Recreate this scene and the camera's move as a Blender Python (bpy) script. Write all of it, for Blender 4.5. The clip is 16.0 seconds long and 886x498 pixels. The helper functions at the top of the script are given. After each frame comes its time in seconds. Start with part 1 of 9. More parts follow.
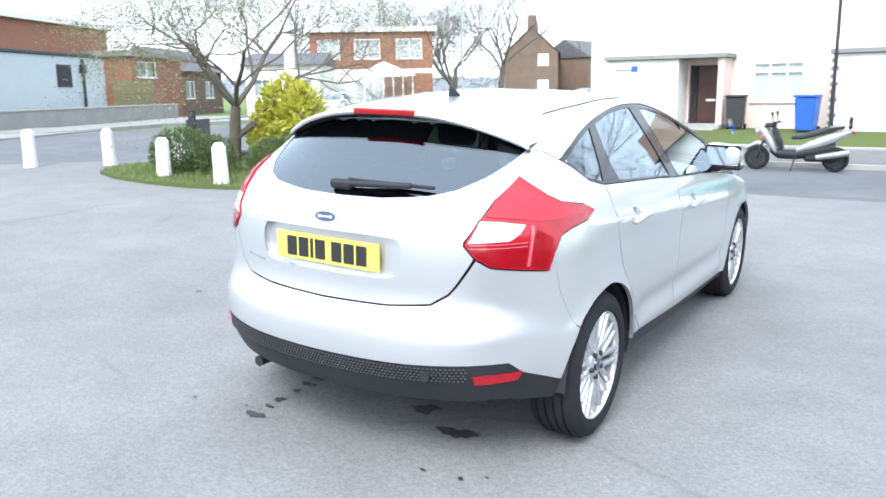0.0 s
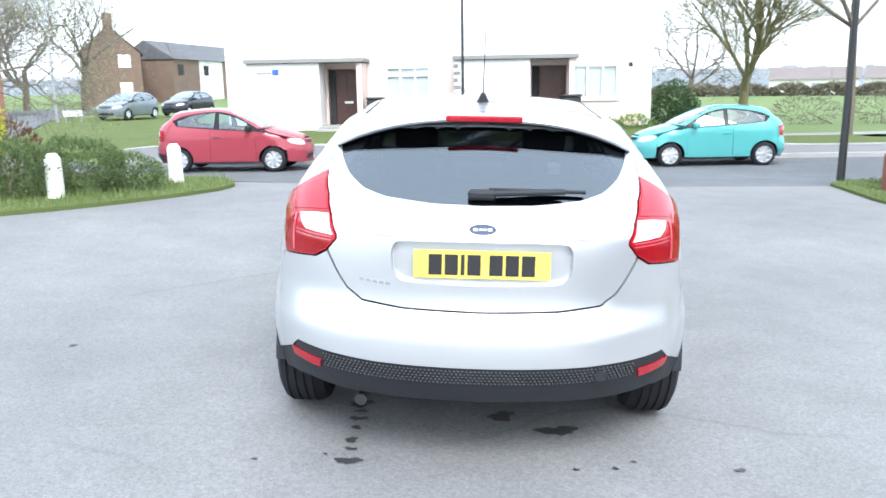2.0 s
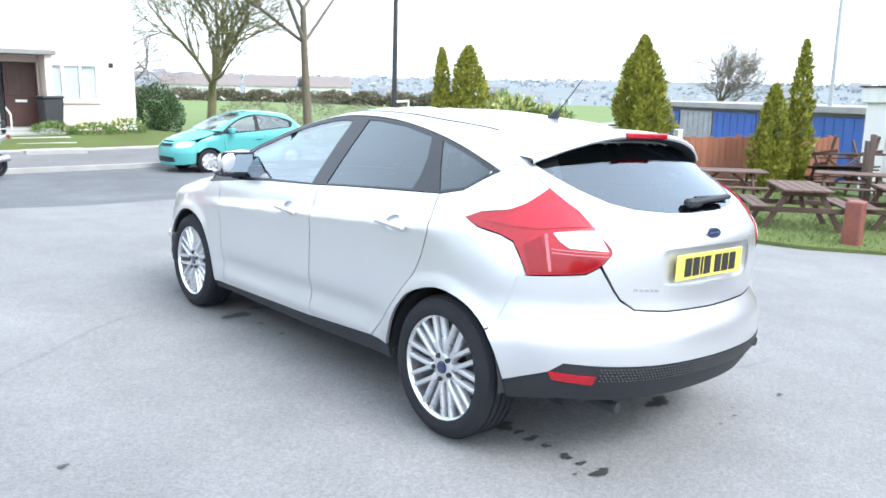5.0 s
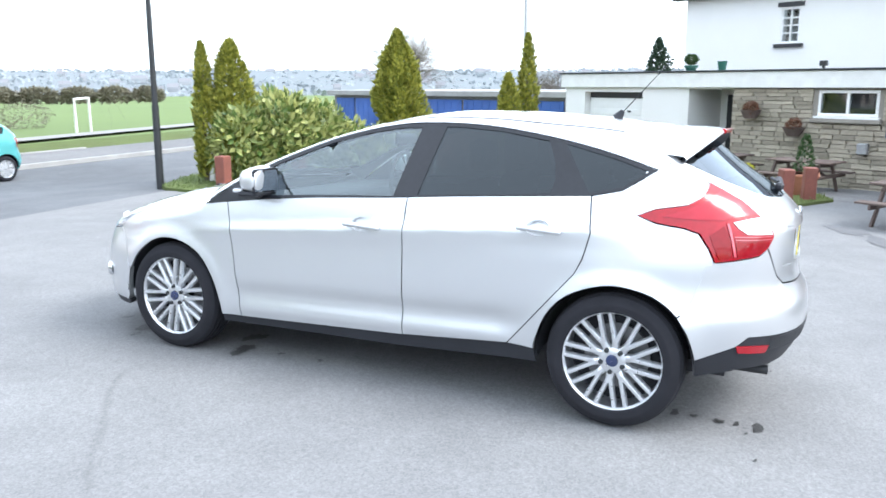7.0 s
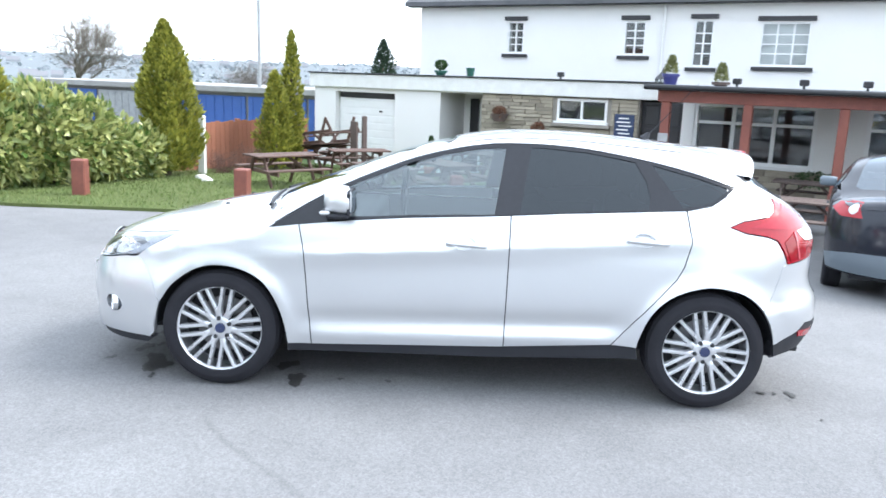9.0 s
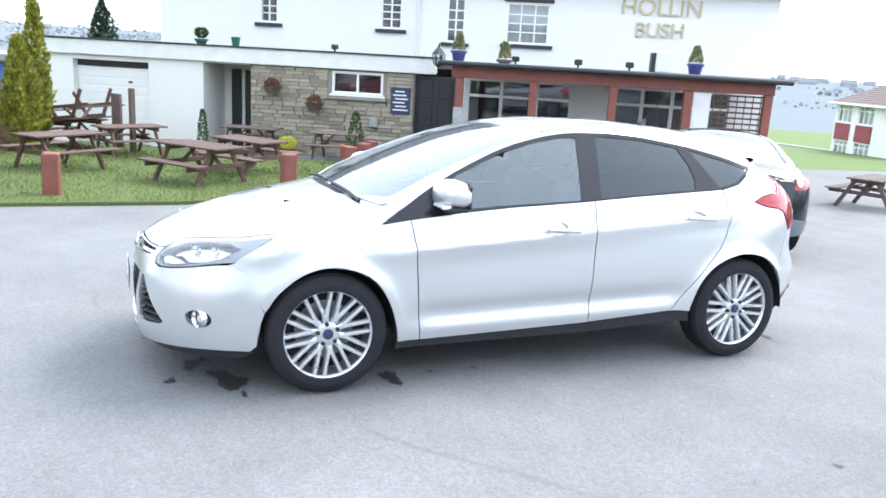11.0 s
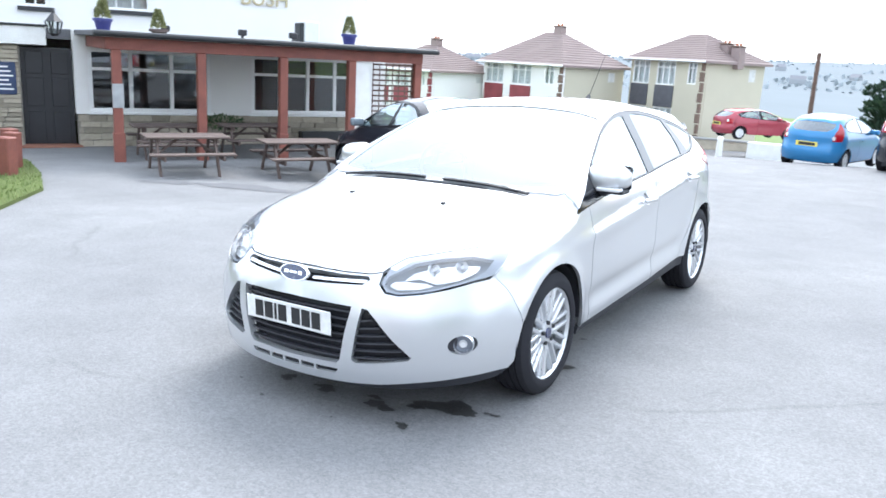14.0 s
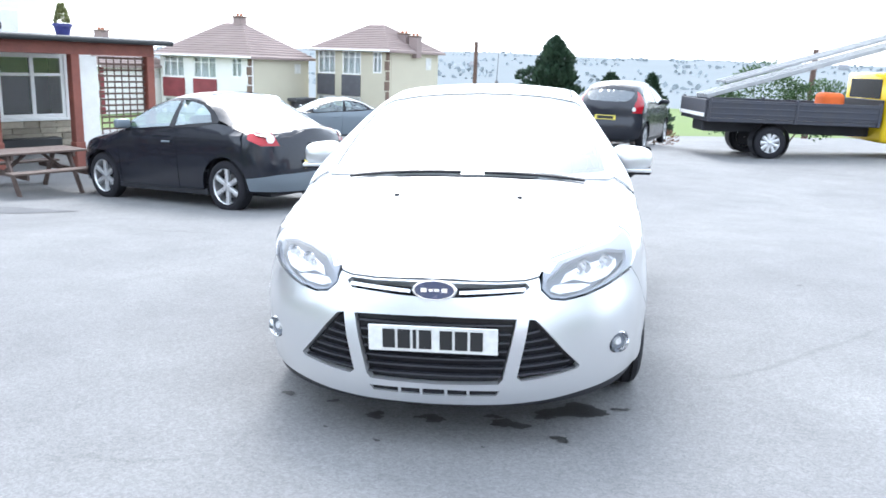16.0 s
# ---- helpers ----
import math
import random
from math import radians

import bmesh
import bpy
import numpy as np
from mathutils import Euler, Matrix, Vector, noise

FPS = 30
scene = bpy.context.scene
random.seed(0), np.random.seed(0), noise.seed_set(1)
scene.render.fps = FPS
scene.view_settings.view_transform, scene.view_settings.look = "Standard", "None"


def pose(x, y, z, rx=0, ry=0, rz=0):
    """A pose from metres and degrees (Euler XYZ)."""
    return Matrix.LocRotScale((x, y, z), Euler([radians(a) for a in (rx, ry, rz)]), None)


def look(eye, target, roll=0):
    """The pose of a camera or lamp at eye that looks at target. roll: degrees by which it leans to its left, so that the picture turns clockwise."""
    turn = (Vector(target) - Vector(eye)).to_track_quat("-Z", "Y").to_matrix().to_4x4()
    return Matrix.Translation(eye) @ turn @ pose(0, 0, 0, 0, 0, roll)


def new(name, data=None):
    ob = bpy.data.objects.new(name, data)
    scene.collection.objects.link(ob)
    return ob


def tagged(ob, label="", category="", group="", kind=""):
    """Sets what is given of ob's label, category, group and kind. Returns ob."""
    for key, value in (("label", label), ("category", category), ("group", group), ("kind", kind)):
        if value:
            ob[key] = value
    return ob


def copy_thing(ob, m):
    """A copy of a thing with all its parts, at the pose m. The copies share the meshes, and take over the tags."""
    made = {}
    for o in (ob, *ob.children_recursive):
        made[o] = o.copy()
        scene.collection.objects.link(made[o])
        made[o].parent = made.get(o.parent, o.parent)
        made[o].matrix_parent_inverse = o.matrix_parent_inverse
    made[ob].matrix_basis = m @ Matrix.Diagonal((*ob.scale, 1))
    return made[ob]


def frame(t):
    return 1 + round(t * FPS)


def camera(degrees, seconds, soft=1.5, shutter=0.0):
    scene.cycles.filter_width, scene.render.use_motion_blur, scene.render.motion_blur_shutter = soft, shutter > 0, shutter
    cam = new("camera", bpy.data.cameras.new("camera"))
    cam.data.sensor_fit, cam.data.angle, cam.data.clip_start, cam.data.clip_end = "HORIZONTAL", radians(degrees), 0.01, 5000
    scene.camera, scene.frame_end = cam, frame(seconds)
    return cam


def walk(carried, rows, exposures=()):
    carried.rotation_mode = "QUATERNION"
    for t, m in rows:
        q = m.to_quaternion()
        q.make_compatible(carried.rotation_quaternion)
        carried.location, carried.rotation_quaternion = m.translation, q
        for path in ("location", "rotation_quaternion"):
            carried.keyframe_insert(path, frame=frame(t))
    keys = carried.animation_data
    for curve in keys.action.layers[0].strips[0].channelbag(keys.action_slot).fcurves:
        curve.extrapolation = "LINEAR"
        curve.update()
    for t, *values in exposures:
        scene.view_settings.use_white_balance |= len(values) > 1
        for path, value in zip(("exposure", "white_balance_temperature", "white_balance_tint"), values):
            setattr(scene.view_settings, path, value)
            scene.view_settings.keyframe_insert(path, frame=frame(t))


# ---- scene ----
cam = camera(58.4, 16.0, soft=1.6, shutter=0.2)
EXPOSURES = [(0.0, 1.81, 6100, 6.0), (4.0, 1.87, 6120, 6.5), (8.0, 1.91, 6150, 7.8), (12.0, 1.92, 6130, 8.4), (16.0, 1.93, 6080, 8.0)]
SLOPE = pose(0, 0, 0, 0.54, 2.01, 0)  # lie of the car park under the car
PATH = [
    (0, (1.997, -4.421, 1.556), (0.975, -2.761, 1.113), 0.7),
    (0.5, (1.528, -4.703, 1.575), (0.711, -2.928, 1.153), 0.3),
    (1, (1.007, -4.817, 1.56), (0.418, -2.955, 1.131), 0.4),
    (1.5, (0.476, -4.98, 1.568), (0.158, -3.049, 1.155), 0.3),
    (2, (-0.055, -4.976, 1.537), (-0.117, -3.021, 1.116), 1.1),
    (2.5, (-0.611, -4.918, 1.524), (-0.424, -2.971, 1.107), 2.4),
    (3, (-1.153, -4.813, 1.511), (-0.684, -2.915, 1.091), 2.3),
    (3.5, (-1.647, -4.618, 1.51), (-0.919, -2.801, 1.099), 3.0),
    (4, (-2.191, -4.448, 1.508), (-1.269, -2.717, 1.118), 1.9),
    (4.5, (-2.654, -4.159, 1.496), (-1.542, -2.541, 1.119), 2.2),
    (4.7, (-2.846, -4.044, 1.479), (-1.654, -2.481, 1.11), 2.7),
    (6.8, (-4.299, -2.261, 1.496), (-2.56, -1.342, 1.134), 0.9),
    (7, (-4.429, -2.076, 1.477), (-2.639, -1.256, 1.121), 1.1),
    (7.5, (-4.69, -1.578, 1.497), (-2.828, -0.938, 1.149), 1.2),
    (8, (-4.814, -1.054, 1.519), (-2.891, -0.622, 1.179), 3.0),
    (8.5, (-5.012, -0.507, 1.55), (-3.054, -0.28, 1.213), 3.1),
    (9, (-5.053, 0.052, 1.557), (-3.083, 0.085, 1.21), 2.6),
    (9.2, (-5.083, 0.284, 1.546), (-3.114, 0.201, 1.202), 3.6),
    (11.3, (-4.633, 2.607, 1.592), (-2.854, 1.782, 1.197), 3.4),
    (11.5, (-4.541, 2.846, 1.576), (-2.798, 1.949, 1.182), 3.9),
    (12, (-4.232, 3.38, 1.581), (-2.598, 2.3, 1.178), 3.2),
    (12.5, (-3.819, 3.815, 1.581), (-2.298, 2.584, 1.167), 3.1),
    (13, (-3.446, 4.267, 1.61), (-2.074, 2.874, 1.186), 3.0),
    (13.5, (-2.97, 4.547, 1.587), (-1.741, 3.03, 1.154), 2.8),
    (14, (-2.478, 4.864, 1.573), (-1.43, 3.214, 1.15), 1.7),
    (14.5, (-1.949, 5.01, 1.534), (-1.071, 3.264, 1.111), 0.5),
    (15, (-1.422, 5.17, 1.518), (-0.746, 3.337, 1.09), 1.5),
    (15.5, (-0.903, 5.257, 1.511), (-0.461, 3.354, 1.087), 1.5),
    (16, (-0.442, 5.247, 1.512), (-0.18, 3.311, 1.084), 0.2),
]
walk(cam, [(t, SLOPE @ look(eye, target, roll)) for t, eye, target, roll in PATH], exposures=EXPOSURES)

from mathutils import geometry

# ---- light ----
world = bpy.data.worlds.new("sky")
scene.world = world
world.use_nodes = True
wn = world.node_tree.nodes
wl = world.node_tree.links
sky = wn.new("ShaderNodeTexSky")
sky.sky_type = "NISHITA"
sky.sun_disc = False
sky.sun_elevation = radians(48)
sky.sun_rotation = radians(165)
sky.dust_density = 4.0
sky.ozone_density = 1.0
cloud = wn.new("ShaderNodeMix")
cloud.data_type = "RGBA"
cloud.inputs[0].default_value = 0.7
cloud.inputs[7].default_value = (6.4, 6.9, 7.5, 1)
wl.new(sky.outputs[0], cloud.inputs[6])
wl.new(cloud.outputs[2], wn["Background"].inputs[0])
wn["Background"].inputs[1].default_value = 0.13
sun_data = bpy.data.lights.new("sun", "SUN")
sun_data.energy = 0.9
sun_data.angle = radians(26)
sun_data.color = (1.0, 0.98, 0.96)
sun = new("sun", sun_data)
sun.matrix_world = pose(0, 0, 30, 42, 0, 15)

# ---- tools ----


def sm(a, b, v):
    k = min(1.0, max(0.0, (v - a) / (b - a)))
    return k * k * (3 - 2 * k)


def edge_y(x):
    """Line where the car park meets the street."""
    if x < -8.5:
        return 5.25 + (x + 8.5) * 1.2
    if x < -4:
        return 6.6 + (x + 4) * 0.3
    return 6.2 + 0.2 * max(0.0, x)


def lie(x, y):
    """Height of the ground."""
    base = -0.0351 * max(-14.0, min(22.0, x)) + 0.0095 * max(-30.0, min(30.0, y))
    base -= ((0.18 + 0.12 * sm(3, 4.5, -x)) * sm(1, 6, -y) + 0.08 * min(10.0, max(0.0, -y - 15.5))) * (1 - sm(6.0, 9.0, x + 0.15 * (y + 6)))
    street = -0.27 + 0.27 * sm(10, 24, -x)
    s = sm(0.2, 3.2, y - edge_y(x))
    z = base * (1 - s) + street * s
    z += 0.42 * sm(15.2, 18.5, y) * sm(-11, -8.5, x) * (1 - sm(5.5, 9, x))
    z -= 2.5 * sm(26, 70, -y)
    z -= 6.0 * sm(70, 200, -y)
    z += 0.6 * sm(60, 110, y) * sm(5, 20, -x)
    z -= 4.0 * sm(40, 160, x)
    return z


def part(name, bm, material, parent=None, label="", smooth=None, m=None):
    """Links a bmesh as one mesh object under a thing or a part."""
    me = bpy.data.meshes.new(name)
    bmesh.ops.recalc_face_normals(bm, faces=bm.faces)
    bm.to_mesh(me)
    bm.free()
    return part_mesh(name, me, material, parent, label, smooth, m)


def part_mesh(name, me, material, parent=None, label="", smooth=None, m=None):
    if not me.materials:
        me.materials.append(material)
    if smooth is not None:
        me.polygons.foreach_set("use_smooth", [True] * len(me.polygons))
        if smooth < 179:
            me.set_sharp_from_angle(angle=radians(smooth))
    ob = new(name, me)
    if parent:
        ob.parent = parent
    if m is not None:
        ob.matrix_basis = m
    if label:
        ob["label"] = label
    return ob


def thing(name, m, label, category, group="", kind=""):
    ob = new(name)
    ob.empty_display_size = 0.2
    ob.matrix_basis = m
    return tagged(ob, label, category, group, kind)


def bx(bm, x0, x1, y0, y1, z0, z1, bev=0.0, m=None, seg=1):
    v = bmesh.ops.create_cube(bm, size=1)["verts"]
    mm = Matrix.Translation(((x0 + x1) / 2, (y0 + y1) / 2, (z0 + z1) / 2)) @ Matrix.Diagonal((x1 - x0, y1 - y0, z1 - z0, 1))
    bmesh.ops.transform(bm, matrix=(m @ mm) if m is not None else mm, verts=v)
    if bev:
        edges = list({e for w in v for e in w.link_edges})
        bmesh.ops.bevel(bm, geom=edges, offset=bev, segments=seg, affect="EDGES", profile=0.5)
    return bm


def box(*a, **k):
    return bx(bmesh.new(), *a, **k)


def cy(bm, p0, p1, r0, r1=None, seg=12, caps=True):
    r1 = r0 if r1 is None else r1
    p0, p1 = Vector(p0), Vector(p1)
    q = (p1 - p0).to_track_quat("Z", "Y").to_matrix().to_4x4()
    mm = Matrix.Translation((p0 + p1) / 2) @ q
    bmesh.ops.create_cone(bm, cap_ends=caps, segments=seg, radius1=r0, radius2=max(r1, 1e-4), depth=(p1 - p0).length, matrix=mm)
    return bm


def plank(bm, p0, p1, wide, thick, bev=0.004, up=(0, 0, 1)):
    """A board from p0 to p1."""
    p0, p1 = Vector(p0), Vector(p1)
    y = (p1 - p0).normalized()
    x = y.cross(Vector(up)).normalized()
    z = x.cross(y)
    mm = Matrix((x, y, z)).transposed().to_4x4()
    mm.translation = (p0 + p1) / 2
    d = (p1 - p0).length
    return bx(bm, -wide / 2, wide / 2, -d / 2, d / 2, -thick / 2, thick / 2, bev, mm)


def inside(poly, pts):
    poly, pts = np.asarray(poly, float), np.asarray(pts, float)
    x, y = pts[:, 0], pts[:, 1]
    res = np.zeros(len(pts), bool)
    j = len(poly) - 1
    for i in range(len(poly)):
        xi, yi, xj, yj = *poly[i], *poly[j]
        c = (yi > y) != (yj > y)
        with np.errstate(divide="ignore", invalid="ignore"):
            res ^= c & (x < (xj - xi) * (y - yi) / (yj - yi) + xi)
        j = i
    return res


def near_edge(poly, pts):
    poly, pts = np.asarray(poly, float), np.asarray(pts, float)
    best = np.full(len(pts), 1e9)
    for i in range(len(poly)):
        a, b = poly[i - 1], poly[i]
        ab = b - a
        t = np.clip(((pts - a) @ ab) / max(ab @ ab, 1e-12), 0, 1)
        best = np.minimum(best, np.linalg.norm(pts - a - t[:, None] * ab, axis=1))
    return best


def resample(poly, step):
    out = []
    n = len(poly)
    for i in range(n):
        a, b = np.array(poly[i], float), np.array(poly[(i + 1) % n], float)
        k = max(1, int(np.ceil(np.linalg.norm(b - a) / step)))
        out += [tuple(a + (b - a) * j / k) for j in range(k)]
    return out


def rounded(pts, n=3, closed=True):
    """A smooth line through the given points (Catmull-Rom)."""
    p = [np.array(q, float) for q in pts]
    out = []
    m = len(p)
    for i in range(m if closed else m - 1):
        a, b, c, d = (p[(i - 1) % m], p[i], p[(i + 1) % m], p[(i + 2) % m]) if closed else (p[max(i - 1, 0)], p[i], p[i + 1], p[min(i + 2, m - 1)])
        for k in range(n):
            t = k / n
            out.append(tuple(0.5 * (2 * b + (c - a) * t + (2 * a - 5 * b + 4 * c - d) * t * t + (3 * b - a - 3 * c + d) * t ** 3)))
    if not closed:
        out.append(tuple(p[-1]))
    return out


def fill(poly, step, holes=()):
    """Triangles that fill an outline: points and index triples."""
    loops = [resample(poly, step)] + [resample(h, step) for h in holes]
    pts, edges = [], []
    for loop in loops:
        o = len(pts)
        pts += loop
        edges += [(o + i, o + (i + 1) % len(loop)) for i in range(len(loop))]
    a = np.array(pts)
    lo, hi = a.min(0), a.max(0)
    gx, gy = np.meshgrid(np.arange(lo[0] + step / 2, hi[0], step), np.arange(lo[1] + step / 2, hi[1], step))
    gx[::2] += step / 2
    grid = np.stack([gx.ravel(), gy.ravel()], 1)
    if len(grid):
        keep = inside(poly, grid) & (near_edge(loops[0], grid) > 0.45 * step)
        for h in holes:
            keep &= ~inside(h, grid) & (near_edge(h, grid) > 0.45 * step)
        pts += [tuple(q) for q in grid[keep]]
    v, _, f, _, _, _ = geometry.delaunay_2d_cdt([Vector(q) for q in pts], edges, [], 0, 1e-6)
    v = np.array([tuple(q) for q in v])
    f = np.array([t for t in f if len(t) == 3])
    c = v[f].mean(1)
    keep = inside(poly, c)
    for h in holes:
        keep &= ~inside(h, c)
    return v, f[keep]


def sheet(name, poly, step, off, material, label="", holes=(), skirt=0.0):
    """A piece of ground that follows the lie of the land, off metres above it."""
    v, f = fill(poly, step, holes)
    pts = [(x, y, lie(x, y) + off) for x, y in v]
    faces = [tuple(int(i) for i in t) for t in f]
    if skirt:
        loop = resample(poly, step)
        o = len(pts)
        pts += [(x, y, lie(x, y) + off) for x, y in loop] + [(x, y, lie(x, y) + off - skirt) for x, y in loop]
        n = len(loop)
        faces += [(o + i, o + (i + 1) % n, o + n + (i + 1) % n, o + n + i) for i in range(n)]
    me = bpy.data.meshes.new(name)
    me.from_pydata(pts, [], faces)
    ob = part_mesh(name, me, material, smooth=40)
    return tagged(ob, label, kind="structure")


def quads(name, pts, faces, material, parent=None, label="", smooth=None):
    me = bpy.data.meshes.new(name)
    me.from_pydata([tuple(p) for p in pts], [], faces)
    return part_mesh(name, me, material, parent, label, smooth)


# ---- materials ----


def mat(name, col, rough=0.6, metal=0.0, col2=None, scale=3.0, fine=40.0, bump=0.15, dist=0.01, mix=0.5, spec=0.5, coat=0.0, per=0.0):
    """A surface with colour that varies at two scales and fine relief. per: how far alike pieces differ."""
    m = bpy.data.materials.new(name)
    m.use_nodes = True
    n, l = m.node_tree.nodes, m.node_tree.links
    b = n["Principled BSDF"]
    col2 = col2 or tuple(c * 0.72 for c in col)
    tc = n.new("ShaderNodeTexCoord")
    big, small = n.new("ShaderNodeTexNoise"), n.new("ShaderNodeTexNoise")
    big.inputs["Scale"].default_value, small.inputs["Scale"].default_value = scale, fine
    big.inputs["Detail"].default_value, small.inputs["Detail"].default_value = 6, 4
    l.new(tc.outputs["Object"], big.inputs["Vector"])
    l.new(tc.outputs["Object"], small.inputs["Vector"])
    add = n.new("ShaderNodeMath")
    add.operation = "MULTIPLY_ADD"
    l.new(small.outputs[0], add.inputs[0])
    add.inputs[1].default_value = 0.6
    l.new(big.outputs[0], add.inputs[2])
    ramp = n.new("ShaderNodeMapRange")
    ramp.inputs["From Min"].default_value, ramp.inputs["From Max"].default_value = 0.8 - mix * 0.5, 0.8 + mix * 0.5
    l.new(add.outputs[0], ramp.inputs["Value"])
    mx = n.new("ShaderNodeMix")
    mx.data_type = "RGBA"
    mx.inputs[6].default_value, mx.inputs[7].default_value = (*col2, 1), (*col, 1)
    l.new(ramp.outputs[0], mx.inputs[0])
    out = mx.outputs[2]
    if per:
        info, hsv, mr = n.new("ShaderNodeObjectInfo"), n.new("ShaderNodeHueSaturation"), n.new("ShaderNodeMapRange")
        mr.inputs["To Min"].default_value, mr.inputs["To Max"].default_value = 1 - per, 1 + per
        l.new(info.outputs["Random"], mr.inputs["Value"])
        l.new(mr.outputs[0], hsv.inputs["Value"])
        l.new(out, hsv.inputs["Color"])
        out = hsv.outputs[0]
    l.new(out, b.inputs["Base Color"])
    rr = n.new("ShaderNodeMapRange")
    rr.inputs["To Min"].default_value, rr.inputs["To Max"].default_value = max(0.02, rough - 0.08), min(1, rough + 0.08)
    l.new(small.outputs[0], rr.inputs["Value"])
    l.new(rr.outputs[0], b.inputs["Roughness"])
    b.inputs["Metallic"].default_value = metal
    b.inputs["Specular IOR Level"].default_value = spec
    b.inputs["Coat Weight"].default_value = coat
    if bump:
        bp = n.new("ShaderNodeBump")
        bp.inputs["Strength"].default_value, bp.inputs["Distance"].default_value = bump, dist
        l.new(small.outputs[0], bp.inputs["Height"])
        l.new(bp.outputs[0], b.inputs["Normal"])
    return m


def leafmat(name, col, col2, rough=0.5, back=0.25):
    """Leaves: colour differs from leaf to leaf, and light passes through."""
    m = bpy.data.materials.new(name)
    m.use_nodes = True
    n, l = m.node_tree.nodes, m.node_tree.links
    b = n["Principled BSDF"]
    geo = n.new("ShaderNodeNewGeometry")
    mx = n.new("ShaderNodeMix")
    mx.data_type = "RGBA"
    mx.inputs[6].default_value, mx.inputs[7].default_value = (*col, 1), (*col2, 1)
    l.new(geo.outputs["Random Per Island"], mx.inputs[0])
    l.new(mx.outputs[2], b.inputs["Base Color"])
    b.inputs["Roughness"].default_value = rough
    tr = n.new("ShaderNodeBsdfTranslucent")
    l.new(mx.outputs[2], tr.inputs["Color"])
    ms = n.new("ShaderNodeMixShader")
    ms.inputs[0].default_value = back
    l.new(b.outputs[0], ms.inputs[1])
    l.new(tr.outputs[0], ms.inputs[2])
    l.new(ms.outputs[0], n["Material Output"].inputs[0])
    return m


def glassmat(name, tint, rough=0.02, clear=0.5, bright=0.085, sheen=(1, 1, 1), rise=5.0):
    """Window glass: part mirror, part see-through."""
    m = bpy.data.materials.new(name)
    m.use_nodes = True
    n, l = m.node_tree.nodes, m.node_tree.links
    gl, tr, ms, lw = n.new("ShaderNodeBsdfGlossy"), n.new("ShaderNodeBsdfTransparent"), n.new("ShaderNodeMixShader"), n.new("ShaderNodeLayerWeight")
    lw.inputs[0].default_value = 0.5
    pw, fr = n.new("ShaderNodeMath"), n.new("ShaderNodeMath")
    pw.operation, fr.operation = "POWER", "MULTIPLY_ADD"
    pw.inputs[1].default_value = rise
    l.new(lw.outputs["Facing"], pw.inputs[0])
    l.new(pw.outputs[0], fr.inputs[0])
    fr.inputs[1].default_value, fr.inputs[2].default_value = 1 - bright, bright
    tr.inputs[0].default_value = (*[c * clear for c in tint], 1)
    gl.inputs["Roughness"].default_value = rough
    gl.inputs["Color"].default_value = (*sheen, 1)
    l.new(fr.outputs[0], ms.inputs[0])
    l.new(tr.outputs[0], ms.inputs[1])
    l.new(gl.outputs[0], ms.inputs[2])
    l.new(ms.outputs[0], n["Material Output"].inputs[0])
    return m


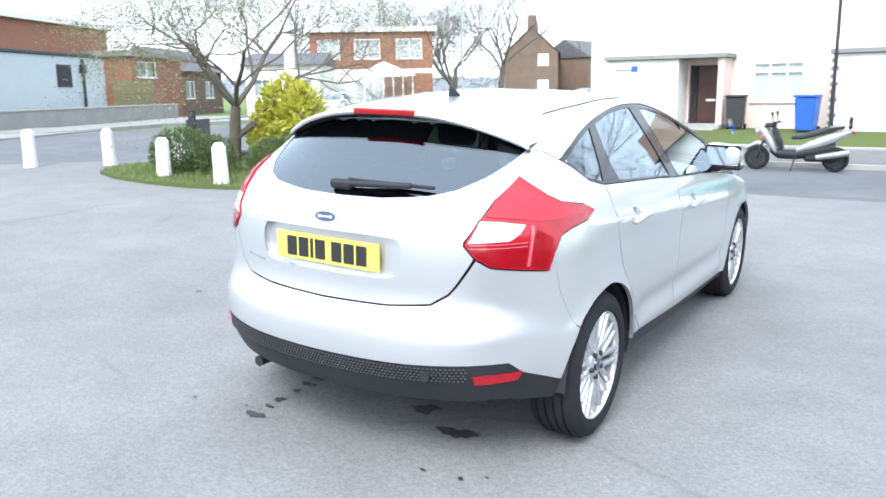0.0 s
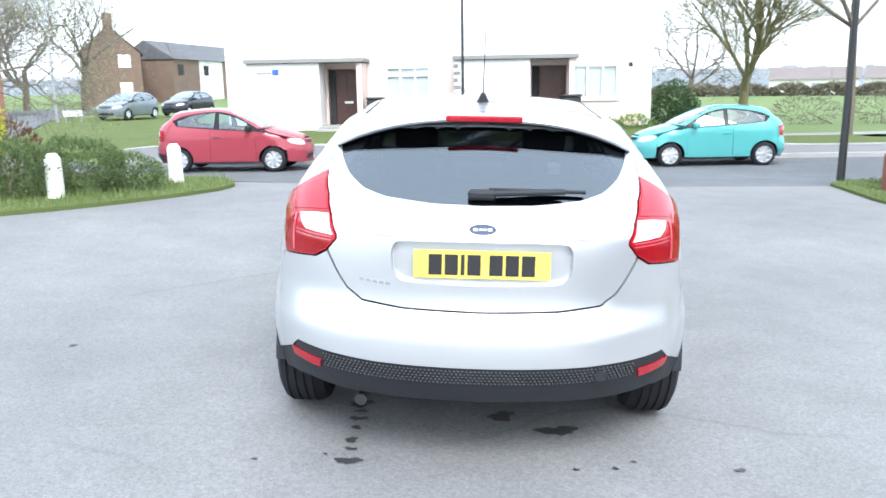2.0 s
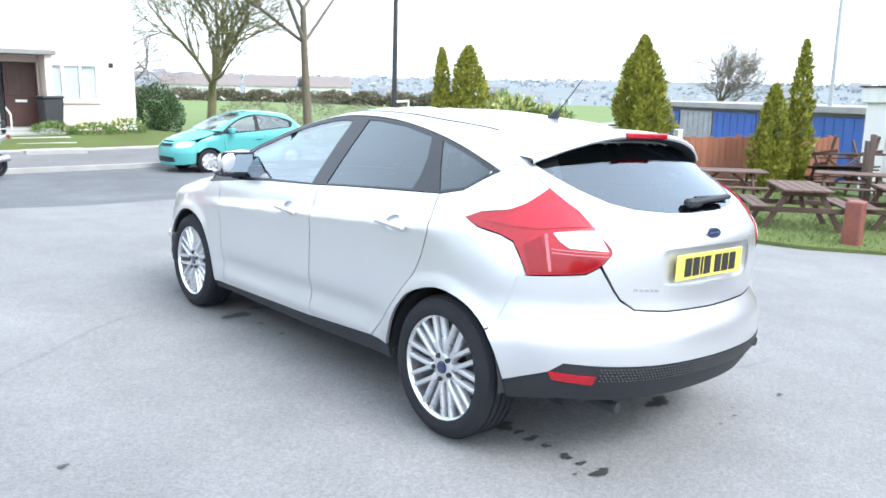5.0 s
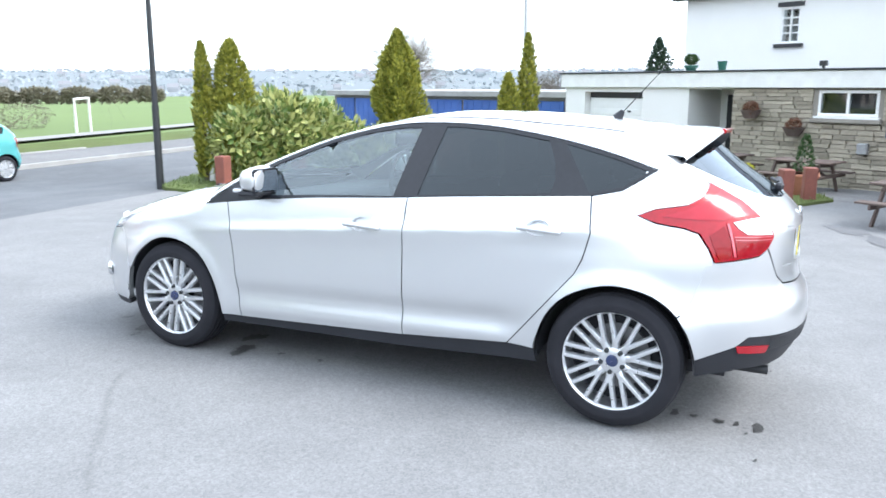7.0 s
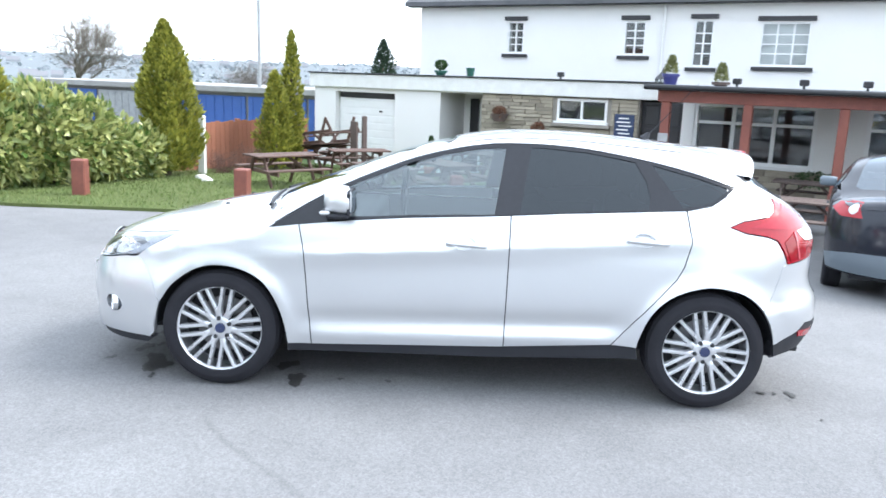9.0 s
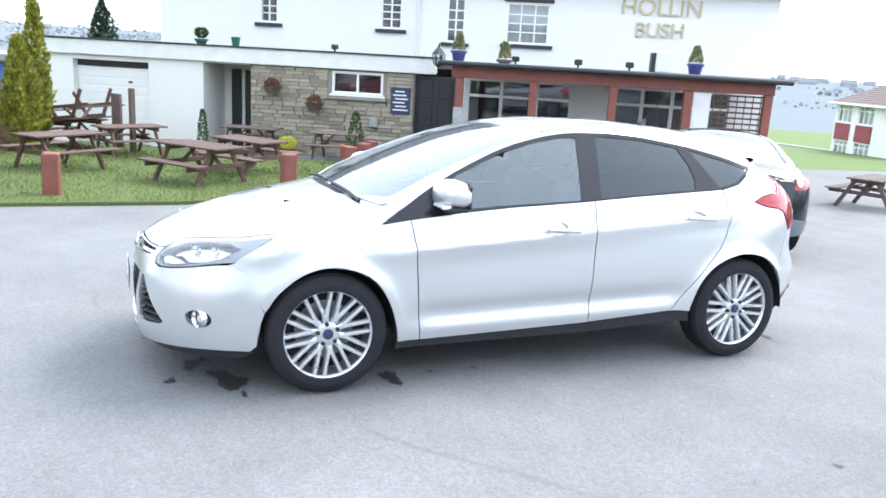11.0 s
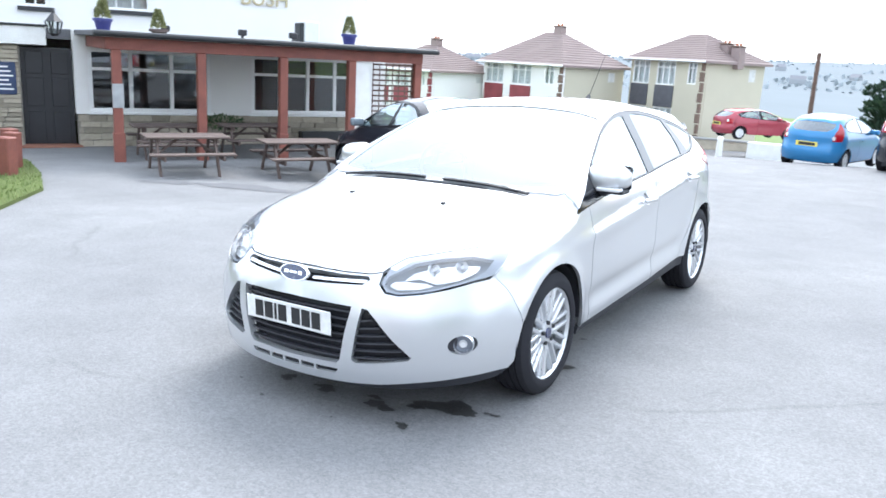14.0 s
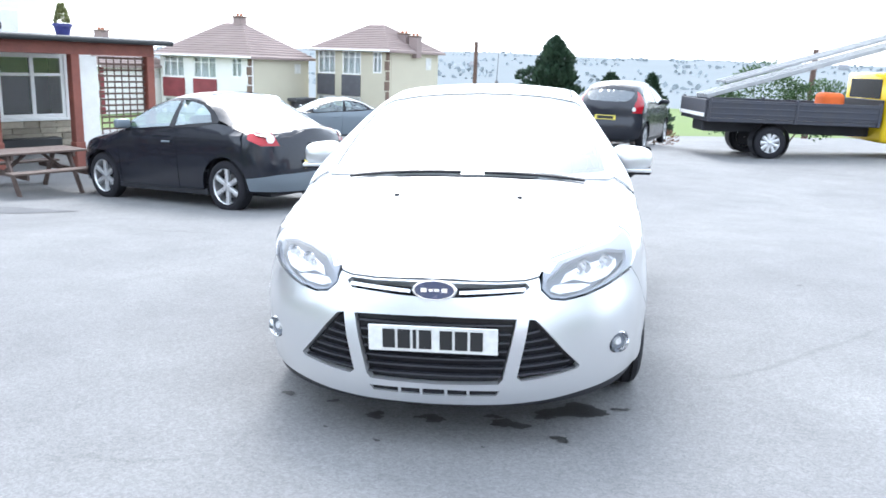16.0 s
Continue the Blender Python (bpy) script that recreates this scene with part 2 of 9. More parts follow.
def tarmacmat(name, light, dark, cracks=1.0):
    """Worn tarmac: pale stones in dark binder, blotches, faint streaks and fine cracks."""
    m = bpy.data.materials.new(name)
    m.use_nodes = True
    n, l = m.node_tree.nodes, m.node_tree.links
    b = n["Principled BSDF"]
    tc = n.new("ShaderNodeTexCoord")

    def noise(scale, detail, rough=0.5):
        t = n.new("ShaderNodeTexNoise")
        t.inputs["Scale"].default_value, t.inputs["Detail"].default_value, t.inputs["Roughness"].default_value = scale, detail, rough
        l.new(tc.outputs["Object"], t.inputs["Vector"])
        return t.outputs[0]

    def span(v, a, c, lo, hi):
        r = n.new("ShaderNodeMapRange")
        for k, x in zip(("From Min", "From Max", "To Min", "To Max"), (a, c, lo, hi)):
            r.inputs[k].default_value = x
        l.new(v, r.inputs["Value"])
        return r.outputs[0]

    def times(a, c):
        t = n.new("ShaderNodeMath")
        t.operation = "MULTIPLY"
        l.new(a, t.inputs[0])
        l.new(c, t.inputs[1])
        return t.outputs[0]
    vo = n.new("ShaderNodeTexVoronoi")
    vo.inputs["Scale"].default_value = 110
    l.new(tc.outputs["Object"], vo.inputs["Vector"])
    sep = n.new("ShaderNodeSeparateColor")
    l.new(vo.outputs["Color"], sep.inputs[0])
    stone = span(sep.outputs[0], 0.0, 1.0, 0.86, 1.14)
    f = times(stone, span(noise(320, 2), 0.3, 0.7, 0.9, 1.1))
    f = times(f, span(noise(34, 4, 0.65), 0.3, 0.7, 0.92, 1.08))
    f = times(f, span(noise(2.2, 5, 0.6), 0.3, 0.7, 0.92, 1.08))
    ck = n.new("ShaderNodeTexVoronoi")
    ck.feature = "DISTANCE_TO_EDGE"
    ck.inputs["Scale"].default_value = 0.33
    wob = n.new("ShaderNodeMix")
    wob.data_type = "VECTOR"
    wob.inputs[0].default_value = 0.22
    wn2 = n.new("ShaderNodeTexNoise")
    wn2.inputs["Scale"].default_value, wn2.inputs["Detail"].default_value = 1.7, 6
    l.new(tc.outputs["Object"], wn2.inputs["Vector"])
    l.new(tc.outputs["Object"], wob.inputs[4])
    l.new(wn2.outputs["Color"], wob.inputs[5])
    l.new(wob.outputs[1], ck.inputs["Vector"])
    line = span(ck.outputs["Distance"], 0.0, 0.006, 1 - 0.16 * cracks, 1.0)
    gate = span(noise(0.4, 2), 0.5, 0.58, 0.0, 1.0)
    mx = n.new("ShaderNodeMix")
    mx.inputs[2].default_value = 1.0
    l.new(gate, mx.inputs[0])
    l.new(line, mx.inputs[3])
    f = times(f, mx.outputs[0])
    base = n.new("ShaderNodeMix")
    base.data_type = "RGBA"
    base.inputs[6].default_value, base.inputs[7].default_value = (*dark, 1), (*light, 1)
    l.new(span(noise(0.3, 6, 0.6), 0.36, 0.64, 0.0, 1.0), base.inputs[0])
    sc = n.new("ShaderNodeVectorMath")
    sc.operation = "SCALE"
    l.new(base.outputs[2], sc.inputs[0])
    l.new(f, sc.inputs["Scale"])
    l.new(sc.outputs[0], b.inputs["Base Color"])
    b.inputs["Roughness"].default_value = 0.9
    b.inputs["Specular IOR Level"].default_value = 0.25
    bp = n.new("ShaderNodeBump")
    bp.inputs["Strength"].default_value, bp.inputs["Distance"].default_value = 0.5, 0.006
    l.new(stone, bp.inputs["Height"])
    l.new(bp.outputs[0], b.inputs["Normal"])
    return m


TARMAC = tarmacmat("tarmac", (0.198, 0.198, 0.2), (0.163, 0.163, 0.167))
ROAD = tarmacmat("road_asphalt", (0.135, 0.14, 0.15), (0.1, 0.104, 0.112), 0.5)
PAVEASPH = tarmacmat("pavement_asphalt", (0.17, 0.168, 0.17), (0.135, 0.134, 0.138), 0.4)
PAVING = mat("paving", (0.27, 0.265, 0.255), 0.9, col2=(0.19, 0.185, 0.18), scale=1.2, fine=50, mix=0.8)
KERB = mat("kerb_concrete", (0.36, 0.355, 0.34), 0.85, scale=2, fine=60)
GRASS = mat("grass", (0.115, 0.155, 0.05), 0.95, col2=(0.085, 0.095, 0.04), scale=0.8, fine=35, bump=0.8, dist=0.03, mix=1.0, spec=0.1)
FIELD = mat("field", (0.15, 0.2, 0.08), 0.95, col2=(0.115, 0.155, 0.065), scale=0.05, fine=3, bump=0.2, mix=1.0, spec=0.1)
RENDERW = mat("white_render", (0.78, 0.77, 0.75), 0.85, col2=(0.70, 0.68, 0.66), scale=0.7, fine=70, bump=0.3, mix=0.9)
PINKW = mat("pink_render", (0.72, 0.60, 0.55), 0.85, col2=(0.66, 0.54, 0.49), scale=0.8, fine=70, bump=0.3, mix=0.9)
CREAM = mat("cream_render", (0.52, 0.485, 0.38), 0.88, col2=(0.45, 0.415, 0.32), scale=0.7, fine=60, mix=0.9)
BRICK = mat("brick", (0.29, 0.13, 0.085), 0.88, col2=(0.2, 0.09, 0.06), scale=2.0, fine=25, mix=0.9)
BROWNB = mat("brown_brick", (0.21, 0.145, 0.115), 0.88, col2=(0.13, 0.09, 0.07), scale=1.0, fine=14, mix=0.9)
SLATE = mat("slate", (0.115, 0.115, 0.125), 0.7, col2=(0.07, 0.072, 0.08), scale=2, fine=30)
TILE = mat("clay_tile", (0.30, 0.17, 0.12), 0.8, col2=(0.19, 0.115, 0.09), scale=0.5, fine=9, mix=1.0)
STONE = mat("sandstone", (0.47, 0.42, 0.33), 0.9, col2=(0.28, 0.245, 0.195), scale=4, fine=26, bump=0.7, dist=0.02, mix=1.0, per=0.28)
MORTAR = mat("mortar", (0.3, 0.275, 0.24), 0.95, scale=4, fine=50)
PVC = mat("white_pvc", (0.80, 0.80, 0.79), 0.35, col2=(0.74, 0.74, 0.73), bump=0.02)
BLACKP = mat("black_paint", (0.022, 0.022, 0.026), 0.4, col2=(0.014, 0.014, 0.017), bump=0.08)
REDWOOD = mat("red_stained_wood", (0.27, 0.088, 0.06), 0.65, col2=(0.14, 0.045, 0.035), scale=3, fine=22, bump=0.4, mix=0.9)
OLDWOOD = mat("weathered_wood", (0.15, 0.11, 0.095), 0.85, col2=(0.075, 0.055, 0.048), scale=4, fine=24, bump=0.5, mix=1.0, per=0.15)
BROWNWOOD = mat("brown_wood", (0.13, 0.075, 0.058), 0.75, col2=(0.07, 0.042, 0.034), scale=4, fine=24, bump=0.5, mix=1.0, per=0.15)
DOORBR = mat("brown_door", (0.075, 0.032, 0.025), 0.45, bump=0.15)
FENCE = mat("fence_wood", (0.33, 0.13, 0.075), 0.85, col2=(0.22, 0.09, 0.055), scale=2, fine=18, bump=0.4, mix=1.0, per=0.15)
BLUEP = mat("blue_paint", (0.05, 0.13, 0.42), 0.55, scale=1, fine=20)
WHITEP = mat("white_paint", (0.78, 0.78, 0.76), 0.6, col2=(0.62, 0.61, 0.58), scale=5, fine=40, bump=0.2, mix=0.8)
DARKST = mat("dark_metal", (0.03, 0.032, 0.035), 0.5, metal=0.2, bump=0.1)
GALV = mat("galvanised_steel", (0.42, 0.43, 0.44), 0.5, metal=0.5, scale=6, fine=40, bump=0.1)
BARK = mat("bark", (0.16, 0.135, 0.10), 0.9, col2=(0.09, 0.075, 0.055), scale=6, fine=25, bump=0.8, dist=0.02, mix=1.0)
MOSSBARK = mat("mossy_bark", (0.19, 0.18, 0.08), 0.9, col2=(0.12, 0.11, 0.06), scale=3, fine=25, bump=0.8, dist=0.02, mix=1.0)
TWIG = mat("twigs", (0.15, 0.13, 0.11), 0.9, bump=0)
GLASS = glassmat("window_glass", (0.92, 0.95, 0.96), 0.02, 0.95, bright=0.055)
NET = mat("white_net", (0.8, 0.8, 0.79), 0.9, col2=(0.7, 0.7, 0.69), scale=5, fine=30, mix=0.6, bump=0.3)
# shade inside rooms and openings put into one dark colour
INSHADE = mat("interior_shade", (0.035, 0.035, 0.038), 0.9, bump=0)
CURTAIN = mat("net_curtain", (0.66, 0.66, 0.64), 0.9, col2=(0.5, 0.5, 0.49), scale=6, fine=14, mix=0.6)
TERRA = mat("terracotta", (0.42, 0.17, 0.10), 0.8, scale=6, fine=40)
L_CONIF = leafmat("conifer_sprays", (0.13, 0.155, 0.025), (0.42, 0.4, 0.07))
L_LAUR = leafmat("laurel_leaves", (0.07, 0.14, 0.03), (0.52, 0.52, 0.2), 0.32)
L_YEL = leafmat("yellow_leaves", (0.36, 0.38, 0.04), (0.68, 0.62, 0.10), 0.4)
L_JUN = leafmat("juniper_sprays", (0.06, 0.10, 0.035), (0.15, 0.2, 0.07))
L_BUD = leafmat("young_leaves", (0.16, 0.175, 0.075), (0.28, 0.29, 0.13))
L_HEDGE = leafmat("privet_leaves", (0.03, 0.07, 0.025), (0.07, 0.12, 0.04))
L_FIR = leafmat("fir_needles", (0.02, 0.045, 0.028), (0.04, 0.07, 0.04))
L_GRASS = leafmat("grass_blades", (0.1, 0.15, 0.04), (0.2, 0.25, 0.09))
L_DEAD = leafmat("brown_leaves", (0.14, 0.06, 0.035), (0.20, 0.10, 0.06))
L_WINTER = leafmat("winter_hedge", (0.13, 0.115, 0.08), (0.2, 0.19, 0.13))
L_BED = leafmat("border_leaves", (0.10, 0.17, 0.045), (0.20, 0.28, 0.08))
REDTWIG = mat("reddish_twigs", (0.16, 0.085, 0.065), 0.85, fine=60)
L_FLOWER = leafmat("pale_flowers", (0.55, 0.50, 0.10), (0.7, 0.7, 0.5))

# ---- ground ----
xs = sorted(set([round(v, 2) for v in np.arange(-40, 40.1, 1.0)] + [s * k for s in (-1, 1) for k in (45, 52, 60, 70, 85, 100, 130, 170, 230, 320, 450, 700, 1100, 1600)]))
gp = [(x, y, lie(x, y) - 0.07) for y in xs for x in xs]
nx = len(xs)
gf = [(j * nx + i, j * nx + i + 1, (j + 1) * nx + i + 1, (j + 1) * nx + i) for j in range(nx - 1) for i in range(nx - 1)]
ground = tagged(quads("ground", gp, gf, FIELD, smooth=60), "rough grass fields falling away to the valley", kind="structure")

TAR_EDGE = [(x, edge_y(x) + 0.25) for x in (-8.4, -7, -5.5, -4.0, -2, 0, 2, 4, 6, 8)]
car_park = sheet("car_park", [(-22, -34), (10, -34), (11.5, -20), (13.2, -3.6), (13.2, 0), (8.2, 7.9)] + TAR_EDGE[::-1] + [(-10.4, 2.6), (-16, -4), (-22, -12)], 0.8, 0.0, TARMAC, "worn pale grey tarmac car park with oil stains")
road = sheet("road", [(-8.4, 5.2), (-4, 6.7), (0, 6.1), (4, 6.9), (7.5, 7.7), (45, 9.5), (90, 12), (90, 19), (45, 15.6), (12, 14.2), (3, 14.0), (-8.8, 14.3), (-12.5, 17), (-17, 24), (-24, 40), (-33, 70), (-42, 68), (-33, 42), (-26, 26), (-27, 14.5), (-50, 2), (-52, -6), (-26, 7), (-16, 0), (-9.9, 2.5)], 1.2, -0.008, ROAD, "dark asphalt street")
KERB_A = [(-8.8, 14.3), (3, 14.0), (12, 14.2), (45, 15.6), (90, 19)]
PAVE = [(-9.6, 16.7), (3, 16.55), (12, 16.8), (45, 17.6), (90, 21.2)]
pavement = sheet("pavement", KERB_A + PAVE[::-1], 0.8, 0.09, PAVEASPH, "worn grey asphalt pavement behind a concrete kerb", skirt=0.2)
sheet("kerb", [(x, y - 0.01) for x, y in KERB_A] + [(x, y + 0.14) for x, y in KERB_A[::-1]], 0.8, 0.096, KERB, "pale concrete kerb along the street", skirt=0.2)
edging = sheet("path_edging", [(x, y - 0.1) for x, y in PAVE[:3]] + [(x, y + 0.04) for x, y in PAVE[2::-1]], 0.8, 0.125, KERB, "pale stone edging behind the pavement", skirt=0.15)
verge = sheet("verge", [(-9.7, 16.8), (-7.25, 16.8), (-7.2, 21), (-9, 30), (-20, 46), (-23.5, 40), (-16.5, 24), (-12, 17.2)], 0.9, 0.1, GRASS, "mown green verge at the street corner", skirt=0.25)
bank = sheet("bank", [(-7.2, 16.75), (3, 16.6), (12, 16.85), (12, 20.5), (-7.2, 20.9)], 0.6, 0.1, GRASS, "green front lawn before the flats", skirt=0.25)
field_verge = sheet("field_verge", [(12.05, 16.9), (45, 17.7), (90, 21.3), (90, 24), (45, 22), (12, 20)], 1.5, 0.06, GRASS, "green verge across the street", skirt=0.2)
far_path = sheet("far_path", [(8, 21), (30, 24.5), (60, 33), (60, 34.5), (30, 26), (8, 22.2)], 1.5, 0.03, PAVING, "pale footpath across the grass")
LAWN = [(6.0, 8.1), (5.6, 7.6), (5.5, 6), (5.65, 3.8), (5.75, 1.7), (6.2, 0.3), (7.3, -0.9), (8.8, -1.75), (10.4, -2.5), (11.3, -2.3), (11.9, -0.6), (12.9, 1.5), (15.4, 4.5), (17, 9), (8, 9.2)]
lawn = sheet("lawn", LAWN, 0.5, 0.045, GRASS, "green beer-garden lawn with worn edges", skirt=0.2)
ISLAND = [(-8.3, 2.75), (-6.2, 2.55), (-4.7, 3.6), (-3.4, 5.5), (-3.7, 6.5), (-5.5, 6.5), (-7.6, 5.7), (-8.6, 4.2)]
island = sheet("island", rounded(ISLAND, 3), 0.4, 0.05, GRASS, "planted island of grass and soil at the car park edge", skirt=0.2)
far_pavement = sheet("far_pavement", [(-26.5, 13.2), (-50, 1.2), (-52, 4), (-29.5, 17), (-28, 26), (-35, 42), (-43, 68), (-46, 68), (-38, 42), (-31, 27)], 1.5, 0.1, PAVING, "pavement by the low wall across the street", skirt=0.3)

# ---- public house ----
PUB = pose(12.55, -4.25, 0, 0, 0, 62)
VU = -3.35


def holed(u0, u1, z0, z1, y0, y1, holes):
    """A wall with openings right through it."""
    bm = bmesh.new()
    us = sorted({u0, u1, *[h[0] for h in holes], *[h[1] for h in holes]})
    for a, b in zip(us, us[1:]):
        cuts = sorted((h[2], h[3]) for h in holes if h[0] <= a + 1e-6 and h[1] >= b - 1e-6)
        z = z0
        for c, d in cuts:
            if c > z:
                bx(bm, a, b, y0, y1, z, c)
            z = d
        if z1 > z:
            bx(bm, a, b, y0, y1, z, z1)
    bmesh.ops.remove_doubles(bm, verts=bm.verts, dist=1e-4)
    return bm


def window(parent, u0, u1, z0, z1, y, cols=2, bars=(), frame=0.055, blind=None, front=1, sill=True, back=0.25, label="white plastic window with dark panes"):
    """A window in a wall whose face lies at y; front: +1 when it looks towards +y."""
    ya, yb = sorted((y - front * 0.02, y - front * 0.09))
    w = part("window", holed(u0, u1, z0, z1, ya, yb, [(u0 + frame, u1 - frame, z0 + frame, z1 - frame)]), PVC, parent, label)
    for k in range(1, cols):
        c = u0 + (u1 - u0) * k / cols
        part("mullion", box(c - frame / 2, c + frame / 2, ya + 0.002, yb - 0.002, z0 + frame + 0.001, z1 - frame - 0.001), PVC, w)
    for f in bars:
        zz = z0 + (z1 - z0) * f
        for k in range(cols):
            part("glazing_bar", box(u0 + (u1 - u0) * k / cols + frame * (1.02 if k == 0 else 0.55), u0 + (u1 - u0) * (k + 1) / cols - frame * (1.02 if k == cols - 1 else 0.55), ya + 0.004, yb - 0.004, zz - frame * 0.4, zz + frame * 0.4), PVC, w)
    for k in range(cols):
        a, b = u0 + (u1 - u0) * k / cols + frame * 0.5, u0 + (u1 - u0) * (k + 1) / cols - frame * 0.5
        yy = (ya + yb) / 2
        g = part("pane", box(a, b, yy - 0.004, yy + 0.004, z0 + frame * 0.6, z1 - frame * 0.6), GLASS, w)
        g.visible_shadow = False
    # a blind, else a dark sheet painted as the room's shade
    yi = y - front * back
    a, b = sorted((yi, yi - front * 0.03))
    part("blind" if blind else "unlit_room_sheet", box(u0, u1, a, b, z0, z1), blind or INSHADE, w)
    if sill:
        a, b = sorted((y + front * 0.06, y - front * 0.02))
        part("window_sill", box(u0 - 0.05, u1 + 0.05, a, b, z0 - 0.05, z0 - 0.003, 0.005), PVC, w)
    return w


pub = thing("public_house", PUB, "white rendered public house with stone ground floor and slate roof", "building")
lowholes = [(1.2, 2.4, 0.92, 1.43), (-0.47, 0.47, -0.9, 1.44)]
part("stone_backing", holed(0.47, 4.35, -0.9, 1.46, -0.3, -0.03, lowholes[:1]), MORTAR, pub)
part("garage_wall", holed(4.35, 9.45, -0.95, 1.47, -0.3, 0.0, [(6.85, 8.75, -0.95, 1.36), (4.35, 5.5, -0.95, 1.44)]), RENDERW, pub)
part("recess_wall", box(4.37, 5.5, -1.5, -1.3, -0.95, 1.44), RENDERW, pub)
part("recess_cheek", box(5.5, 5.62, -1.3, -0.3, -0.95, 1.44), RENDERW, pub)
part("side_wall", box(9.3, 9.45, -5.0, -0.3, -0.95, 1.46), RENDERW, pub)
part("fascia", box(0.0, 9.55, -0.25, 0.1, 1.475, 1.82, 0.01), WHITEP, pub, "white painted fascia board")
part("roof_edge", box(-0.05, 9.6, -0.3, 0.14, 1.822, 1.86, 0.008), DARKST, pub)
part("flat_roof", box(-7.2, 9.3, -4.0, -0.31, 1.6, 1.8), SLATE, pub)
bm = box(6.86, 8.74, -0.24, -0.2, -0.7, 1.2, 0.004)
gdoor = part("garage_door", bm, PVC, pub, "white ribbed garage door")
for k in range(9):
    part("door_rib", box(6.9, 8.7, -0.198, -0.188, -0.55 + k * 0.19, -0.4 + k * 0.19, 0.004), PVC, gdoor)
part("garage_lintel", box(6.86, 8.74, -0.26, -0.2, 1.21, 1.355), BLACKP, pub)
part("garage_handle", box(7.35, 7.45, -0.19, -0.16, 0.85, 0.9, 0.01), BLACKP, pub)
for a, b in ((4.5, 4.95), (5.05, 5.3)):
    part("side_door", box(a, b, -1.29, -1.25, -0.6, 1.3, 0.006), BLACKP, pub, "black painted side door")
# main entrance
door = part("door", box(-0.46, 0.46, -0.26, -0.21, -0.5, 1.43, 0.006), BLACKP, pub, "black panelled double entrance door")
for a, b in ((-0.42, -0.03), (0.03, 0.42)):
    for c, d in ((-0.42, 0.2), (0.3, 0.85), (0.93, 1.36)):
        part("door_panel", box(a + 0.04, b - 0.04, -0.21, -0.195, c, d, 0.01), BLACKP, door)
part("door_step", box(-0.55, 0.55, -0.25, 0.2, -0.75, -0.44, 0.01), BRICK, pub)
window(pub, 1.2, 2.4, 0.92, 1.43, 0.0, 2)
part("stone_sill", box(1.1, 2.5, -0.1, 0.1, 0.79, 0.868, 0.01), MORTAR, pub)
# front bay beneath the veranda
part("bay_plinth", box(-7.2, -0.5, -0.3, -0.03, -0.9, 0.17), MORTAR, pub)
wins = [(-3.12, -0.72, 3), (-6.6, -4.0, 4)]
part("bay_wall", holed(-7.2, -0.47, 0.175, 1.8, -0.3, 0.0, [(a, b, 0.22, 1.47) for a, b, _ in wins]), RENDERW, pub)
for a, b, n in wins:
    window(pub, a, b, 0.22, 1.47, 0.0, n, bars=(0.68,), frame=0.075, back=0.6)
part("bay_end", box(-7.2, -7.0, -4.0, -0.3, -0.9, 1.8), RENDERW, pub)
# upper storey
UH = [(4.82, 5.3, 2.56, 3.4), (1.42, 1.97, 2.56, 3.4), (-0.27, 0.2, 2.3, 3.42), (-2.47, -1.38, 2.35, 3.36)]
part("upper_wall", holed(-8.2, 8.15, 1.4, 3.86, VU - 0.3, VU, UH), RENDERW, pub)
part("gable_wall", box(7.85, 8.15, VU - 6.5, VU - 0.3, -0.9, 3.86), RENDERW, pub)
part("gable_wall", box(-8.2, -7.9, VU - 6.5, VU - 0.3, -0.9, 3.86), RENDERW, pub)
part("rear_wall", box(-8.2, 8.15, VU - 6.8, VU - 6.5, -0.9, 3.86), RENDERW, pub)
for k, (a, b, c, d) in enumerate(UH):
    window(pub, a, b, c, d, VU, 3 if k == 3 else 2, bars=(0.28, 0.5, 0.72), frame=0.035, blind=CURTAIN if k == 3 else None, sill=False, label="white sash window in black-trimmed surround")
    part("lintel", box(a - 0.1, b + 0.1, VU - 0.05, VU + 0.05, d + 0.03, d + 0.14, 0.006), BLACKP, pub)
    part("sill", box(a - 0.14, b + 0.14, VU - 0.05, VU + 0.08, c - 0.12, c - 0.03, 0.006), BLACKP, pub)
rp = [(-8.5, VU + 0.35, 3.82), (8.5, VU + 0.35, 3.82), (8.5, VU - 3.4, 6.0), (-8.5, VU - 3.4, 6.0), (8.5, VU - 7.2, 3.82), (-8.5, VU - 7.2, 3.82)]
rp += [(x, y, z + 0.12) for x, y, z in rp]
quads("roof", rp, [(0, 1, 2, 3), (3, 2, 4, 5), (6, 9, 8, 7), (9, 11, 10, 8), (0, 6, 7, 1), (5, 4, 10, 11), (1, 7, 8, 2), (2, 8, 10, 4), (0, 3, 9, 6), (3, 5, 11, 9)], SLATE, pub, "dark slate pitched roof")
part("gutter", box(-8.5, 8.45, VU + 0.02, VU + 0.3, 3.80, 3.88, 0.02), BLACKP, pub)
bm = cy(bmesh.new(), (0.95, VU + 0.07, 1.8), (0.95, VU + 0.07, 3.8), 0.035)
part("drain_pipe", bm, WHITEP, pub)
for u, z0, z1 in ((7.97, 3.86, 5.9), (-8.0, 3.86, 5.9)):
    quads("gable_end", [(u - 0.15, VU - 0.3, z0), (u - 0.15, VU - 6.5, z0), (u - 0.15, VU - 3.4, z1), (u + 0.15, VU - 0.3, z0), (u + 0.15, VU - 6.5, z0), (u + 0.15, VU - 3.4, z1)], [(0, 1, 2), (3, 5, 4), (0, 3, 4, 1), (1, 4, 5, 2), (2, 5, 3, 0)], RENDERW, pub)


